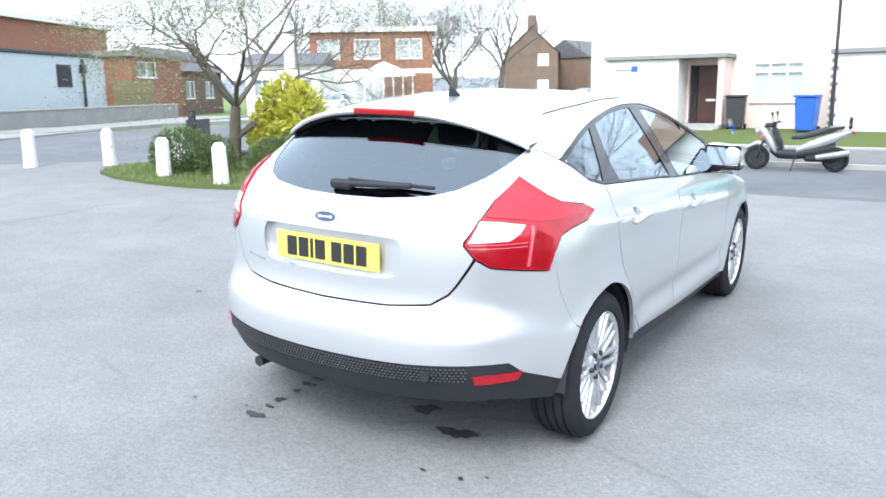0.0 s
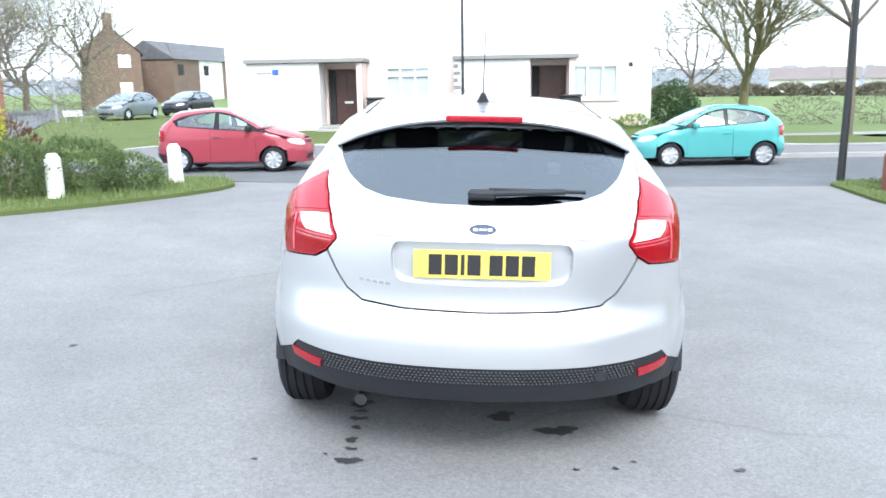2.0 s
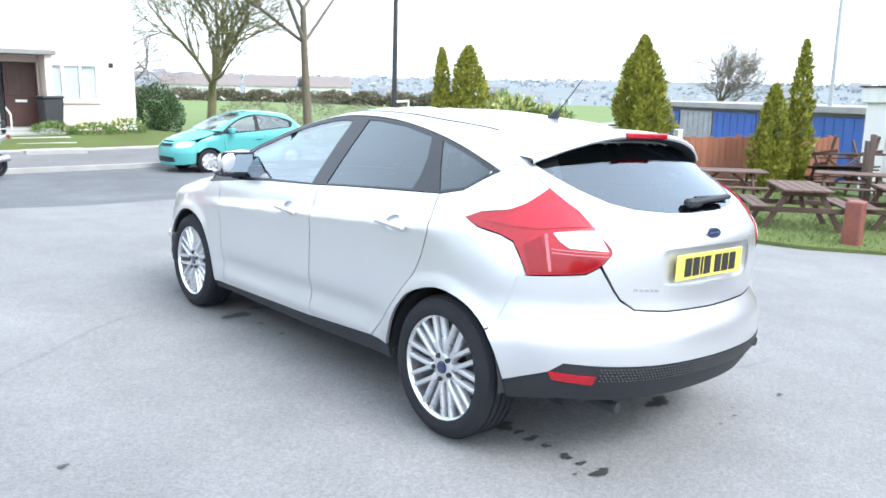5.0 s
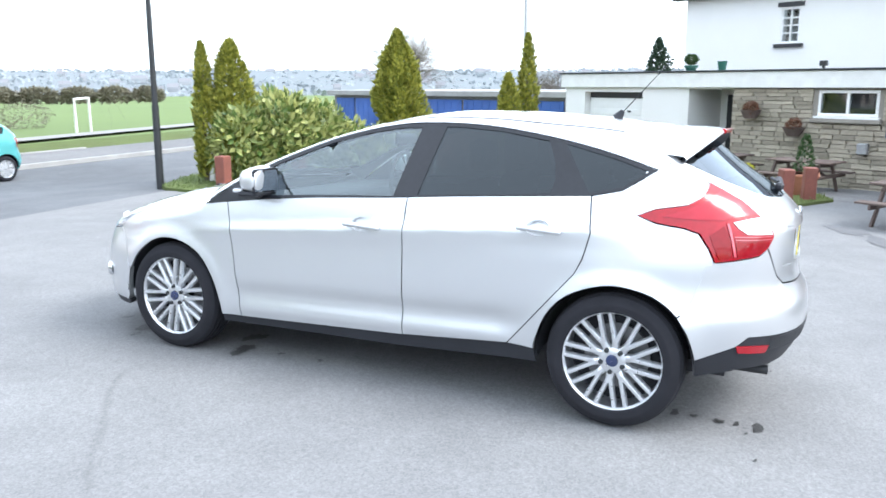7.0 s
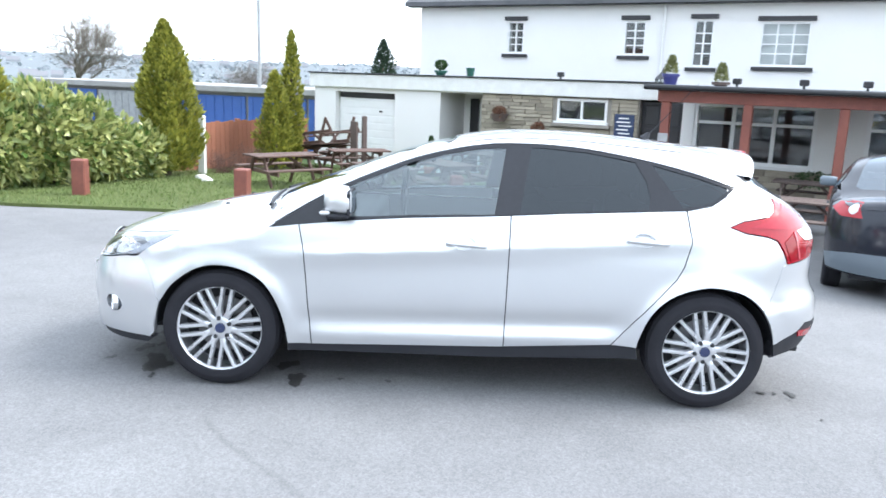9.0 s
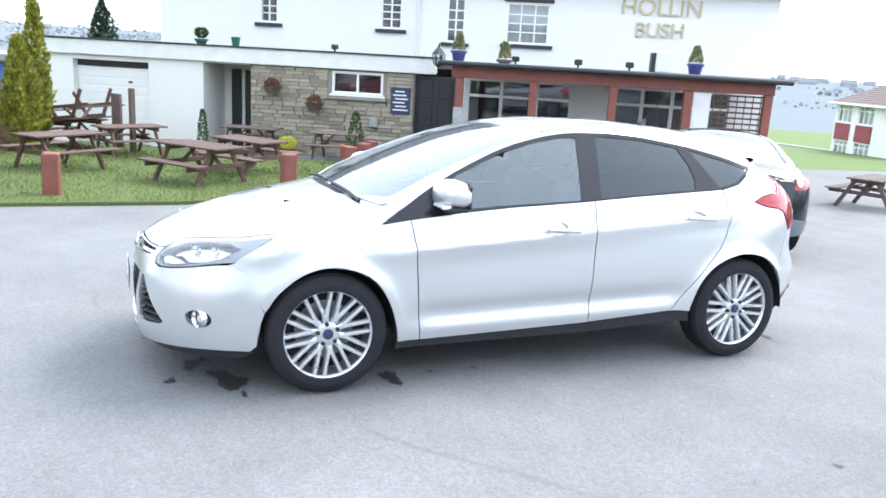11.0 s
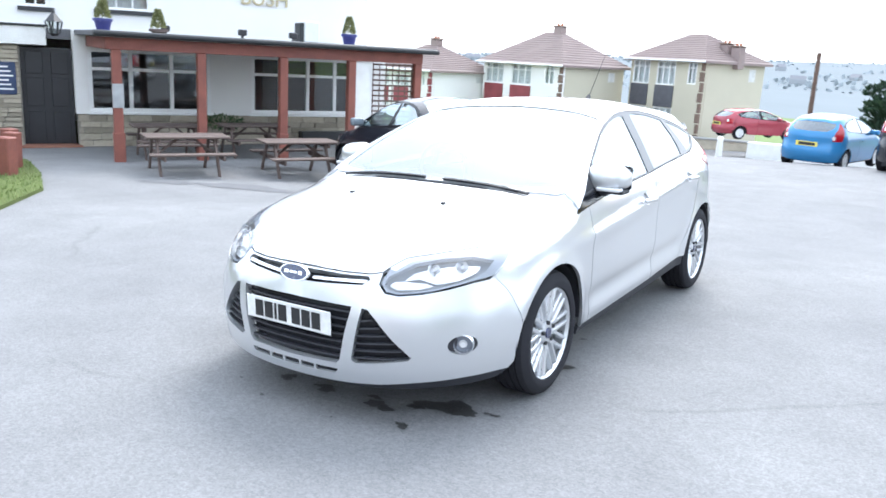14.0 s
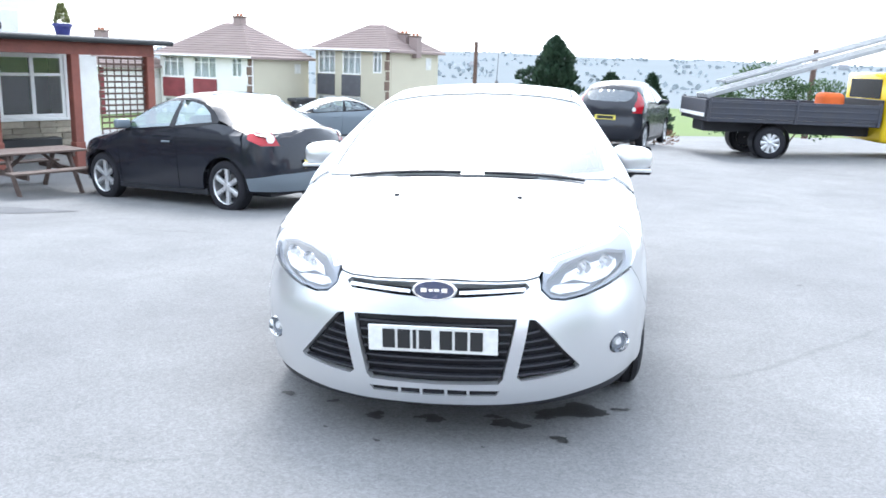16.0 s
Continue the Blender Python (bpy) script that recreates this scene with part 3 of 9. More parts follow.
def letters(text, u, y, z, size, material, parent, name="lettering", rot=(90, 0, 180), depth=0.02):
    c = bpy.data.curves.new(name, "FONT")
    c.body, c.size, c.extrude, c.align_x = text, size, depth, "CENTER"
    ob = new(name, c)
    dg = bpy.context.evaluated_depsgraph_get()
    me = bpy.data.meshes.new_from_object(ob.evaluated_get(dg))
    bpy.data.objects.remove(ob)
    return part_mesh(name, me, material, parent, m=pose(u, y, z, *rot))


GOLD = mat("gilt_letters", (0.55, 0.47, 0.3), 0.5, metal=0.3, bump=0.05)
sign = thing("pub_sign", PUB, "gilt raised letters fixed to the white wall", "sign")
letters("HOLLIN", -5.3, VU + 0.03, 3.22, 0.58, GOLD, sign)
letters("BUSH", -5.3, VU + 0.03, 2.68, 0.52, GOLD, sign)

# veranda in front of the bay
PV = 3.0
ver = thing("veranda", PUB, "red-stained timber veranda with a felt roof", "veranda")
posts = (-0.86, -2.25, -3.73, -5.08, -6.5)
for u in posts:
    x, y, _ = PUB @ Vector((u, PV, 0))
    part("post", box(u - 0.075, u + 0.075, PV - 0.075, PV + 0.075, lie(x, y) - 0.1, 1.5, 0.01), REDWOOD, ver)
    part("post_foot", box(u - 0.09, u + 0.09, PV - 0.09, PV + 0.09, lie(x, y) - 0.1, lie(x, y) + 0.5, 0.012), REDWOOD, ver)
part("beam", box(-6.6, -0.7, PV - 0.05, PV + 0.05, 1.5, 1.7, 0.008), REDWOOD, ver)
for u in posts:
    part("rafter", box(u - 0.04, u + 0.04, 0.02, PV - 0.06, 1.5, 1.66, 0.006), REDWOOD, ver)
part("end_beam", box(-6.6, -6.5, 0.02, PV - 0.06, 1.5, 1.7, 0.008), REDWOOD, ver)
part("end_beam", box(-0.8, -0.7, 0.02, PV - 0.06, 1.5, 1.7, 0.008), REDWOOD, ver)
part("felt_roof", box(-6.83, -0.5, 0.02, PV + 0.22, 1.705, 1.8, 0.015), SLATE, ver, "dark felt roof with a rolled edge")
part("gutter", cy(bmesh.new(), (-6.83, PV + 0.26, 1.74), (-0.5, PV + 0.26, 1.76), 0.045, seg=10), DARKST, ver)
part("white_board", box(-5.5, -5.18, PV - 0.03, PV + 0.0, -0.1, 1.48, 0.004), WHITEP, ver)
trel = thing("trellis", PUB, "dark slatted timber trellis panel between two posts", "trellis")
for k in range(15):
    part("slat", box(-6.42, -5.53, PV - 0.012, PV + 0.006, 0.04 + k * 0.1, 0.072 + k * 0.1, 0.003), BROWNWOOD, trel)
for k in range(7):
    part("upright", box(-6.4 + k * 0.14, -6.385 + k * 0.14, PV - 0.03, PV - 0.013, -0.1, 1.48), BROWNWOOD, trel)
notice = thing("notice", PUB, "grey weathered notice on a veranda post", "notice")
part("board", box(-0.95, -0.77, PV + 0.08, PV + 0.1, 0.55, 0.95, 0.004), GALV, notice)

# ---- flats across the street ----
FLATS = pose(-6.95, 19.7, 0, 0, 0, -3)
flats = thing("block_of_flats", FLATS, "white and pink rendered two-storey flats with projecting stores", "building")
WY = 0.9
fh = []
for k in range(2):
    o = 6.4 * k
    fh += [(4.2 + o - (0.6 if k else 0), 5.6 + o - (0.6 if k else 0), 1.02, 2.14), (2.36 + o, 3.42 + o, -0.2, 2.1)]
fh[2] = (10.0, 11.4, 1.06, 2.1)
uph = [(a, b, 3.6, 4.6) for a, b in ((0.7, 2.0), (4.3, 5.8), (7.2, 8.4), (10.0, 11.4))]
part("wall", holed(0.17, 12.12, -0.3, 2.25, WY, WY + 0.3, fh), PINKW, flats, "pale pink rendered wall")
part("upper_wall", holed(-0.1, 12.13, 2.255, 5.4, WY - 0.01, WY + 0.3, uph), RENDERW, flats)
part("left_wing", box(-1.15, 0.15, 0.6 + WY, 6 + WY, -0.3, 3.5), RENDERW, flats)
part("end_wall", box(12.13, 12.4, WY + 0.02, 8, -0.3, 5.4), RENDERW, flats)
part("end_wall", box(-0.1, 0.16, WY + 0.31, 8, -0.3, 5.4), RENDERW, flats)
part("rear_wall", box(0.16, 12.13, 7.7, 8, -0.3, 5.4), RENDERW, flats)
quads("roof", [(-0.4, 0.5, 5.4), (12.7, 0.5, 5.4), (12.7, 4.4, 7.6), (-0.4, 4.4, 7.6), (12.7, 8.4, 5.4), (-0.4, 8.4, 5.4)], [(0, 1, 2, 3), (3, 2, 4, 5), (0, 3, 5), (1, 4, 2), (0, 5, 4, 1)], TILE, flats)
for a, b, c, d in uph:
    window(flats, a, b, c, d, WY - 0.01, 2, front=-1, back=0.10, blind=NET, sill=False, label="white plastic window with net curtains")
for k in range(2):
    o = 6.4 * k
    if k:
        window(flats, 10.0, 11.4, 1.06, 2.1, WY, 3, front=-1, back=0.10, blind=NET, label="white plastic window with net curtains")
    else:
        window(flats, 4.2, 5.6, 1.02, 2.14, WY, 3, bars=(0.75,), front=-1, back=0.10, blind=NET, label="white plastic window with net curtains")
    part("store", box(0.02 + o, 2.3 + o, 0.0, WY - 0.015, -0.3, 2.27, 0.006), RENDERW, flats, "white store beside the front door")
    part("canopy", box(-0.02 + o, 3.72 + o, -0.12, WY - 0.02, 2.28, 2.4, 0.008), PAVING, flats, "flat concrete canopy")
    part("pier", box(3.45 + o, 3.62 + o, 0.0, WY - 0.02, -0.3, 2.27, 0.005), PINKW, flats)
    part("side_light", box(2.38 + o, 2.58 + o, WY + 0.1, WY + 0.14, 0.35, 2.08), INSHADE, flats)
    fd = part("front_door", box(2.6 + o, 3.4 + o, WY + 0.09, WY + 0.14, 0.3, 2.08, 0.005), DOORBR, flats, "dark brown panelled front door")
    for a in (2.68, 3.03):
        for c, d in ((0.42, 0.95), (1.2, 1.98)):
            part("door_panel", box(a + o, a + 0.27 + o, WY + 0.075, WY + 0.09, c, d, 0.006), DOORBR, fd)
    part("letter_plate", box(2.86 + o, 3.14 + o, WY + 0.07, WY + 0.089, 1.03, 1.1, 0.004), PVC, fd)
    part("threshold", box(2.36 + o, 3.42 + o, WY + 0.02, WY + 0.3, 0.1, 0.29), KERB, flats)
    for y0_, y1_, zt_ in ((-0.35, WY, 0.38), (-0.85, -0.352, 0.3), (-1.4, -0.852, 0.22), (-2.0, -1.402, 0.12), (-3.0, -2.002, 0.02)):
        part("step", box(2.3 + o, 3.65 + o, y0_, y1_, -0.3, zt_, 0.012), KERB, flats)
    part("plinth", box(0.0 + o, 2.32 + o, -0.03, WY - 0.03, -0.3, 0.16, 0.006), KERB, flats)
for k in range(10):
    part("quoin", box(6.42, 6.62 - 0.07 * (k % 2), -0.02, 0.2, 0.2 + k * 0.205, 0.31 + k * 0.205, 0.004), PAVING, flats)
part("blue_plate", box(0.85, 1.05, -0.015, -0.002, 1.93, 2.1), BLUEP, flats)
part("name_plate", box(0.35, 0.82, -0.012, -0.002, 1.95, 2.02), KERB, flats)
part("wall_vent", box(11.7, 11.82, WY - 0.02, WY, 2.02, 2.14), INSHADE, flats)

# ---- plants ----


def limb(pts, faces, p0, p1, r0, r1, n=6):
    p0, p1 = Vector(p0), Vector(p1)
    d = (p1 - p0).normalized()
    x = d.orthogonal().normalized()
    y = d.cross(x)
    o = len(pts)
    for p, r in ((p0, r0), (p1, r1)):
        for k in range(n):
            a = 2 * math.pi * k / n
            pts.append(p + (x * math.cos(a) + y * math.sin(a)) * r)
    faces += [(o + k, o + (k + 1) % n, o + n + (k + 1) % n, o + n + k) for k in range(n)]


def leaf(pts, faces, p, d, up, long, wide):
    """A folded leaf from p along d."""
    d = d.normalized()
    s = d.cross(up)
    s = s.normalized() if s.length > 1e-4 else d.orthogonal().normalized()
    u = s.cross(d)
    o = len(pts)
    pts += [p, p + d * long * 0.5 + s * wide * 0.5 + u * wide * 0.15, p + d * long, p + d * long * 0.5 - s * wide * 0.5 + u * wide * 0.15]
    faces += [(o, o + 1, o + 2), (o, o + 2, o + 3)]


def rvec(rng):
    while True:
        v = Vector((rng.uniform(-1, 1), rng.uniform(-1, 1), rng.uniform(-1, 1)))
        if 0.05 < v.length < 1:
            return v.normalized()


def tree(name, m, high, girth, label, seed, levels=4, spread=0.7, first=0.3, leafm=None, leaves=0, size=0.08, barkm=None, lean=(0, 0), kids=(3, 5), category="tree", taper=(0.48, 0.66)):
    """A tree of tapered limbs; leaves sit along the last twigs."""
    rng = random.Random(seed)
    t = thing(name, m, label, category)
    tp, tf, bp, bf, tips = [], [], [], [], []

    def grow(p, d, length, r, lev):
        segs = 4 if lev == 0 else 3
        q = p
        marks = []
        for k in range(segs):
            d2 = (d + rvec(rng) * (0.08 if lev == 0 else 0.22) + Vector((0, 0, 0.06 if lev else 0))).normalized()
            e = q + d2 * length / segs
            ra, rb = r * (1 - 0.36 * k / segs), r * (1 - 0.36 * (k + 1) / segs)
            if lev >= levels:
                limb(bp, bf, q, e, ra, rb, 3)
                tips.append((e, d2))
            elif lev == 0:
                limb(tp, tf, q, e, ra, rb, 10)
            else:
                limb(bp, bf, q, e, ra, rb, 6 if lev == 1 else 4)
            q, d = e, d2
            marks.append((q.copy(), d2.copy(), rb))
        if lev < levels:
            n = rng.randint(*kids)
            for k in range(n):
                w = marks[-1] if k < 2 else marks[rng.randint(1 if lev == 0 else 0, segs - 1)]
                side = rvec(rng)
                nd = (w[1] * (1 - spread * 0.55) + (side - w[1] * side.dot(w[1])).normalized() * spread).normalized()
                grow(w[0], nd, length * rng.uniform(0.58, 0.84) * (1.9 if lev == 0 else 1), w[2] * rng.uniform(*taper), lev + 1)
    grow(Vector((0, 0, -0.1)), Vector((lean[0], lean[1], 1)).normalized(), high * first, girth, 0)
    quads("trunk", tp, tf, barkm or BARK, t, smooth=60)
    b = quads("twig_work", bp, bf, TWIG if not barkm else barkm, t)
    b["kind"] = "stuff"
    if leafm and leaves:
        lp, lf = [], []
        for _ in range(leaves):
            p, d = rng.choice(tips)
            v = rvec(rng)
            leaf(lp, lf, p + v * rng.uniform(0, 0.22), (v + Vector((0, 0, 0.2))), rvec(rng), size * rng.uniform(0.6, 1.3), size * 0.55)
        c = quads("crown", lp, lf, leafm, t)
        c["kind"] = "stuff"
    return t


def conifer(name, m, cones, label, seed, leafm, n=2600, size=0.16):
    """A dense columnar evergreen: (x, y, base z, height, radius) columns of small sprays."""
    rng = random.Random(seed)
    t = thing(name, m, label, "conifer")
    tp, tf, lp, lf = [], [], [], []
    for cx, cyy, z0, h, r in cones:
        limb(tp, tf, (cx, cyy, -0.1), (cx, cyy, z0 + h * 0.8), 0.07, 0.02, 8)
        k = int(n * h * r / 0.9)
        for _ in range(k):
            u = rng.random() ** 0.85
            a = rng.uniform(0, 2 * math.pi)
            bump = 0.8 + 0.68 * noise.noise(Vector((math.cos(a) * 1.5 + cx, math.sin(a) * 1.5 + seed, u * h * 1.6))) + 0.2 * noise.noise(Vector((math.cos(a) * 4 + cx, math.sin(a) * 4 + seed, u * h * 4)))
            prof = (1 - u ** 1.5) ** 0.75 * (0.5 + 0.5 * min(1, u / 0.3))
            rr = r * 1.2 * prof * bump * rng.uniform(0.7, 1.02)
            p = Vector((cx + rr * math.cos(a), cyy + rr * math.sin(a), z0 + h * u))
            out = Vector((math.cos(a), math.sin(a), 0))
            d = (out * rng.uniform(0.3, 0.8) + Vector((0, 0, rng.uniform(0.5, 1.2))) + rvec(rng) * 0.35)
            s = size * rng.uniform(0.6, 1.2) * (0.55 + 0.45 * (1 - u))
            leaf(lp, lf, p, d, out + rvec(rng) * 0.6, s, s * 0.5)
            leaf(lp, lf, p, d + rvec(rng) * 0.6, rvec(rng), s * 0.8, s * 0.4)
    quads("trunk", tp, tf, BARK, t, smooth=60)
    quads("crown", lp, lf, leafm, t)["kind"] = "stuff"
    return t


def shrub(name, m, balls, label, seed, leafm, n, long, wide, category="shrub", stem=True, droop=0.2, core=None):
    """A shrub of leaves on rounded masses: (x, y, z, rx, ry, rz) each."""
    rng = random.Random(seed)
    t = thing(name, m, label, category)
    vol = [b[3] * b[4] + b[4] * b[5] + b[3] * b[5] for b in balls]
    lp, lf, tp, tf = [], [], [], []
    for b, v in zip(balls, vol):
        c = Vector(b[:3])
        if stem:
            limb(tp, tf, (b[0] * 0.6, b[1] * 0.6, -0.1), (b[0], b[1], b[2]), 0.035, 0.012, 6)
            for _ in range(5):
                q = rvec(rng)
                limb(tp, tf, (b[0], b[1], b[2] * 0.6), (b[0] + q.x * b[3] * 0.8, b[1] + q.y * b[4] * 0.8, b[2] + q.z * b[5] * 0.7), 0.012, 0.004, 4)
        for _ in range(int(n * v / sum(vol))):
            q = rvec(rng)
            k = rng.uniform(0.6, 1.0) ** 0.6 * (0.86 + 0.2 * noise.noise(q * 2.2 + c * 3 + Vector((seed, 0, 0))))
            p = c + Vector((q.x * b[3], q.y * b[4], q.z * b[5])) * k
            if p.z < 0.01:
                continue
            d = q * rng.uniform(0.3, 1) + Vector((0, 0, rng.uniform(-droop, 0.7))) + rvec(rng) * 0.5
            leaf(lp, lf, p, d, q + rvec(rng) * 0.5, long * rng.uniform(0.6, 1.25), wide * rng.uniform(0.7, 1.2))
    if tp:
        quads("stems", tp, tf, BARK, t)["kind"] = "stuff"
    quads("foliage", lp, lf, leafm, t)["kind"] = "stuff"
    return t


def tufts(name, poly, n, label, seed, off=0.04, tall=(0.03, 0.09)):
    rng = random.Random(seed)
    a = np.array(poly)
    lo, hi = a.min(0), a.max(0)
    pts, faces = [], []
    cand = np.stack([np.random.RandomState(seed).uniform(lo[0], hi[0], n * 2), np.random.RandomState(seed + 1).uniform(lo[1], hi[1], n * 2)], 1)
    for x, y in cand[inside(poly, cand)][:n]:
        z = lie(x, y) + off
        h = rng.uniform(*tall) * (0.6 + 0.8 * abs(noise.noise(Vector((x, y, 0)))))
        dx, dy = rng.uniform(-0.03, 0.03), rng.uniform(-0.03, 0.03)
        w = rng.uniform(0.006, 0.014)
        an = rng.uniform(0, 6.28)
        o = len(pts)
        pts += [(x - w * math.cos(an), y - w * math.sin(an), z - 0.01), (x + w * math.cos(an), y + w * math.sin(an), z - 0.01), (x + dx, y + dy, z + h)]
        faces.append((o, o + 1, o + 2))
    return tagged(quads(name, pts, faces, L_GRASS), label, "grass", kind="stuff")


def at(x, y, dz=0.0, rz=0.0, rx=0.0, ry=0.0):
    return pose(x, y, lie(x, y) + dz, rx, ry, rz)


tufts("lawn_grass", LAWN, 26000, "short green lawn grass blades", 5)
tufts("island_grass", rounded(ISLAND, 2), 7000, "rough grass on the planted island", 9, tall=(0.04, 0.13))

conifer("golden_conifer", at(7.35, 7.55), [(0, 0, 0.1, 2.45, 0.58), (-0.38, 0.34, 0.1, 2.4, 0.24)], "golden green columnar conifer with a narrow second stem", 3, L_CONIF)
conifer("golden_conifer", at(10.35, 5.75), [(0, 0, 0.15, 2.8, 0.7)], "broad golden green conifer above the hedge", 4, L_CONIF, 3600)
conifer("golden_conifer", at(13.2, 4.15), [(0.18, -0.18, 0.1, 3.0, 0.29), (-0.45, 0.05, 0.1, 2.1, 0.46)], "two-stemmed dark golden conifer by the fence", 6, L_CONIF)
shrub("laurel_hedge", at(8.2, 6.6), [(-1.0, 0.6, 0.75, 0.75, 0.6, 0.8), (-0.35, 0.25, 0.85, 0.8, 0.75, 0.9), (0.35, -0.05, 0.75, 0.7, 0.7, 0.78), (1.0, -0.3, 0.5, 0.65, 0.6, 0.62), (1.6, -0.6, 0.42, 0.55, 0.5, 0.55)], "variegated laurel hedge with yellow-green leaves", 7, L_LAUR, 8200, 0.19, 0.085, "hedge", droop=0.5)
shrub("yellow_bush", at(-6.9, 5.2), [(0.05, 0, 0.75, 0.58, 0.5, 0.68), (0.42, -0.1, 0.72, 0.45, 0.42, 0.66), (-0.4, 0.1, 0.5, 0.45, 0.45, 0.5)], "bright golden yellow evergreen bush", 11, L_YEL, 5600, 0.10, 0.055)
shrub("low_juniper", at(-5.7, 4.4), [(0.1, 0, 0.33, 0.8, 0.65, 0.44), (0.7, 0.45, 0.34, 0.72, 0.55, 0.42), (-0.5, -0.15, 0.25, 0.5, 0.55, 0.36), (1.2, 0.8, 0.2, 0.55, 0.45, 0.3)], "spreading dark green juniper round white posts", 12, L_JUN, 17000, 0.07, 0.015, droop=0.0)
shrub("brown_shrub", at(-6.2, 5.6), [(0, 0, 0.5, 0.4, 0.35, 0.45)], "dark reddish brown shrub behind the juniper", 14, L_DEAD, 900, 0.06, 0.03)
shrub("green_shrub", at(-7.4, 3.5), [(0, 0, 0.3, 0.55, 0.5, 0.42), (0.5, 0.1, 0.25, 0.4, 0.4, 0.35)], "rough green shrub at the foot of the tree", 15, L_JUN, 7000, 0.07, 0.018)
tree("young_tree", at(-7.6, 4.7), 4.6, 0.12, "spreading tree coming into pale green leaf", 24, levels=6, spread=0.7, first=0.225, leafm=L_BUD, leaves=30000, size=0.03, kids=(4, 5), taper=(0.52, 0.68))
for bx_, by_, bh_, sd_ in ((12.0, 4.75, 1.35, 16), (11.55, 5.0, 1.05, 17)):
    tree("bare_shrub", at(bx_, by_), bh_, 0.03, "thin reddish bare shrub by the fence", sd_, levels=4, spread=0.8, first=0.16, barkm=REDTWIG, kids=(5, 7), category="shrub", taper=(0.5, 0.7))

# ---- posts and lamps ----
bol = thing("bollard", at(6.15, 6.85), "square red-stained timber bollard at the lawn edge", "bollard", "lawn bollards")
part("post", box(-0.1, 0.1, -0.1, 0.1, -0.15, 0.58, 0.015), REDWOOD, bol)
for x, y, a in ((6.75, 5.75, 3), (6.4, 3.2, -4), (6.95, 0.1, 8), (8.75, -1.25, 20), (9.5, -1.75, 30), (10.2, -2.1, 15)):
    copy_thing(bol, at(x, y, 0, a, 1, -1))
wp = thing("white_post", at(-9.83, 2.63), "round-topped white concrete post", "post", "white posts")
bm = bmesh.new()
cy(bm, (0, 0, -0.1), (0, 0, 0.52), 0.105, 0.092, 16)
cy(bm, (0, 0, 0.52), (0, 0, 0.58), 0.092, 0.05, 16)
part("shaft", bm, WHITEP, wp, smooth=35)
for x, y, a in ((-9.1, 3.5, 2), (-7.15, 2.95, -2), (-5.95, 2.9, 3), (-8.3, 4.2, 1), (-4.15, 5.95, -5), (-5.0, 4.3, 4)):
    copy_thing(wp, at(x, y, 0, 0, a, a / 2))


def lamp_post(x, y, high, label, material=None, arm=1.2, rz=0.0, lean=(0, 0), r=0.055):
    t = thing("street_lamp", at(x, y, 0, rz, *lean), label, "street lamp")
    mt = material or DARKST
    part("base", cy(bmesh.new(), (0, 0, -0.1), (0, 0, 1.4), r * 1.45, r * 1.3, 14), mt, t, smooth=40)
    part("column", cy(bmesh.new(), (0, 0, 1.4), (0, 0, high), r * 1.1, r * 0.7, 14), mt, t, smooth=40)
    part("arm", cy(bmesh.new(), (0, 0, high - 0.05), (0, arm, high + 0.15), 0.025, 0.02, 8), mt, t)
    part("lantern", box(-0.09, 0.09, arm - 0.1, arm + 0.4, high + 0.1, high + 0.2, 0.03), GALV, t)
    return t


lamp_post(5.98, 8.1, 6.2, "tall black steel street lamp at the lawn corner", lean=(0.2, 0.5), r=0.045)
lamp_post(-0.25, 17.5, 6.5, "slim black street lamp on the grass before the flats", r=0.04)
lamp_post(-20.5, 34, 7.5, "grey street lamp at the street corner", GALV)
lamp_post(-10.15, 8.92, 8.0, "pale concrete street lamp behind the tree", WHITEP, r=0.11)
lamp_post(20.5, 6.5, 9.0, "slim grey mast behind the garages", GALV, r=0.06)
pn = thing("street_sign", at(-20.0, 34.6), "small white street name sign", "sign")
part("plate", box(-0.5, 0.5, -0.02, 0.02, 0.4, 0.7, 0.005), WHITEP, pn)
part("leg", cy(bmesh.new(), (-0.4, 0.03, -0.1), (-0.4, 0.03, 0.6), 0.03), GALV, pn)
part("leg", cy(bmesh.new(), (0.4, 0.03, -0.1), (0.4, 0.03, 0.6), 0.03), GALV, pn)
sb = thing("litter_bin", at(-10.6, 7.6, 0, 30), "black street grit bin beyond the posts", "bin")
part("body", box(-0.75, 0.75, -0.3, 0.3, -0.05, 0.55, 0.04), DARKST, sb)
part("post", box(-0.95, -0.78, -0.1, 0.1, -0.05, 0.6, 0.02), DARKST, sb)
wpost = thing("white_gate_post", at(11.05, 5.3), "white painted timber gate post", "post")
part("shaft", box(-0.07, 0.07, -0.07, 0.07, -0.1, 1.22, 0.015), WHITEP, wpost)
wp2 = thing("white_gate_post", at(6.95, 7.75), "white painted timber gate post by the conifer", "post")
part("shaft", box(-0.06, 0.06, -0.06, 0.06, -0.1, 1.3, 0.015), WHITEP, wp2)
slab = thing("white_slab", at(9.9, 4.9, 0.03, 30), "white painted stone edging on the lawn", "edging")
part("slab", box(-0.35, 0.35, -0.1, 0.1, -0.03, 0.07, 0.03), WHITEP, slab)

# ---- tables ----


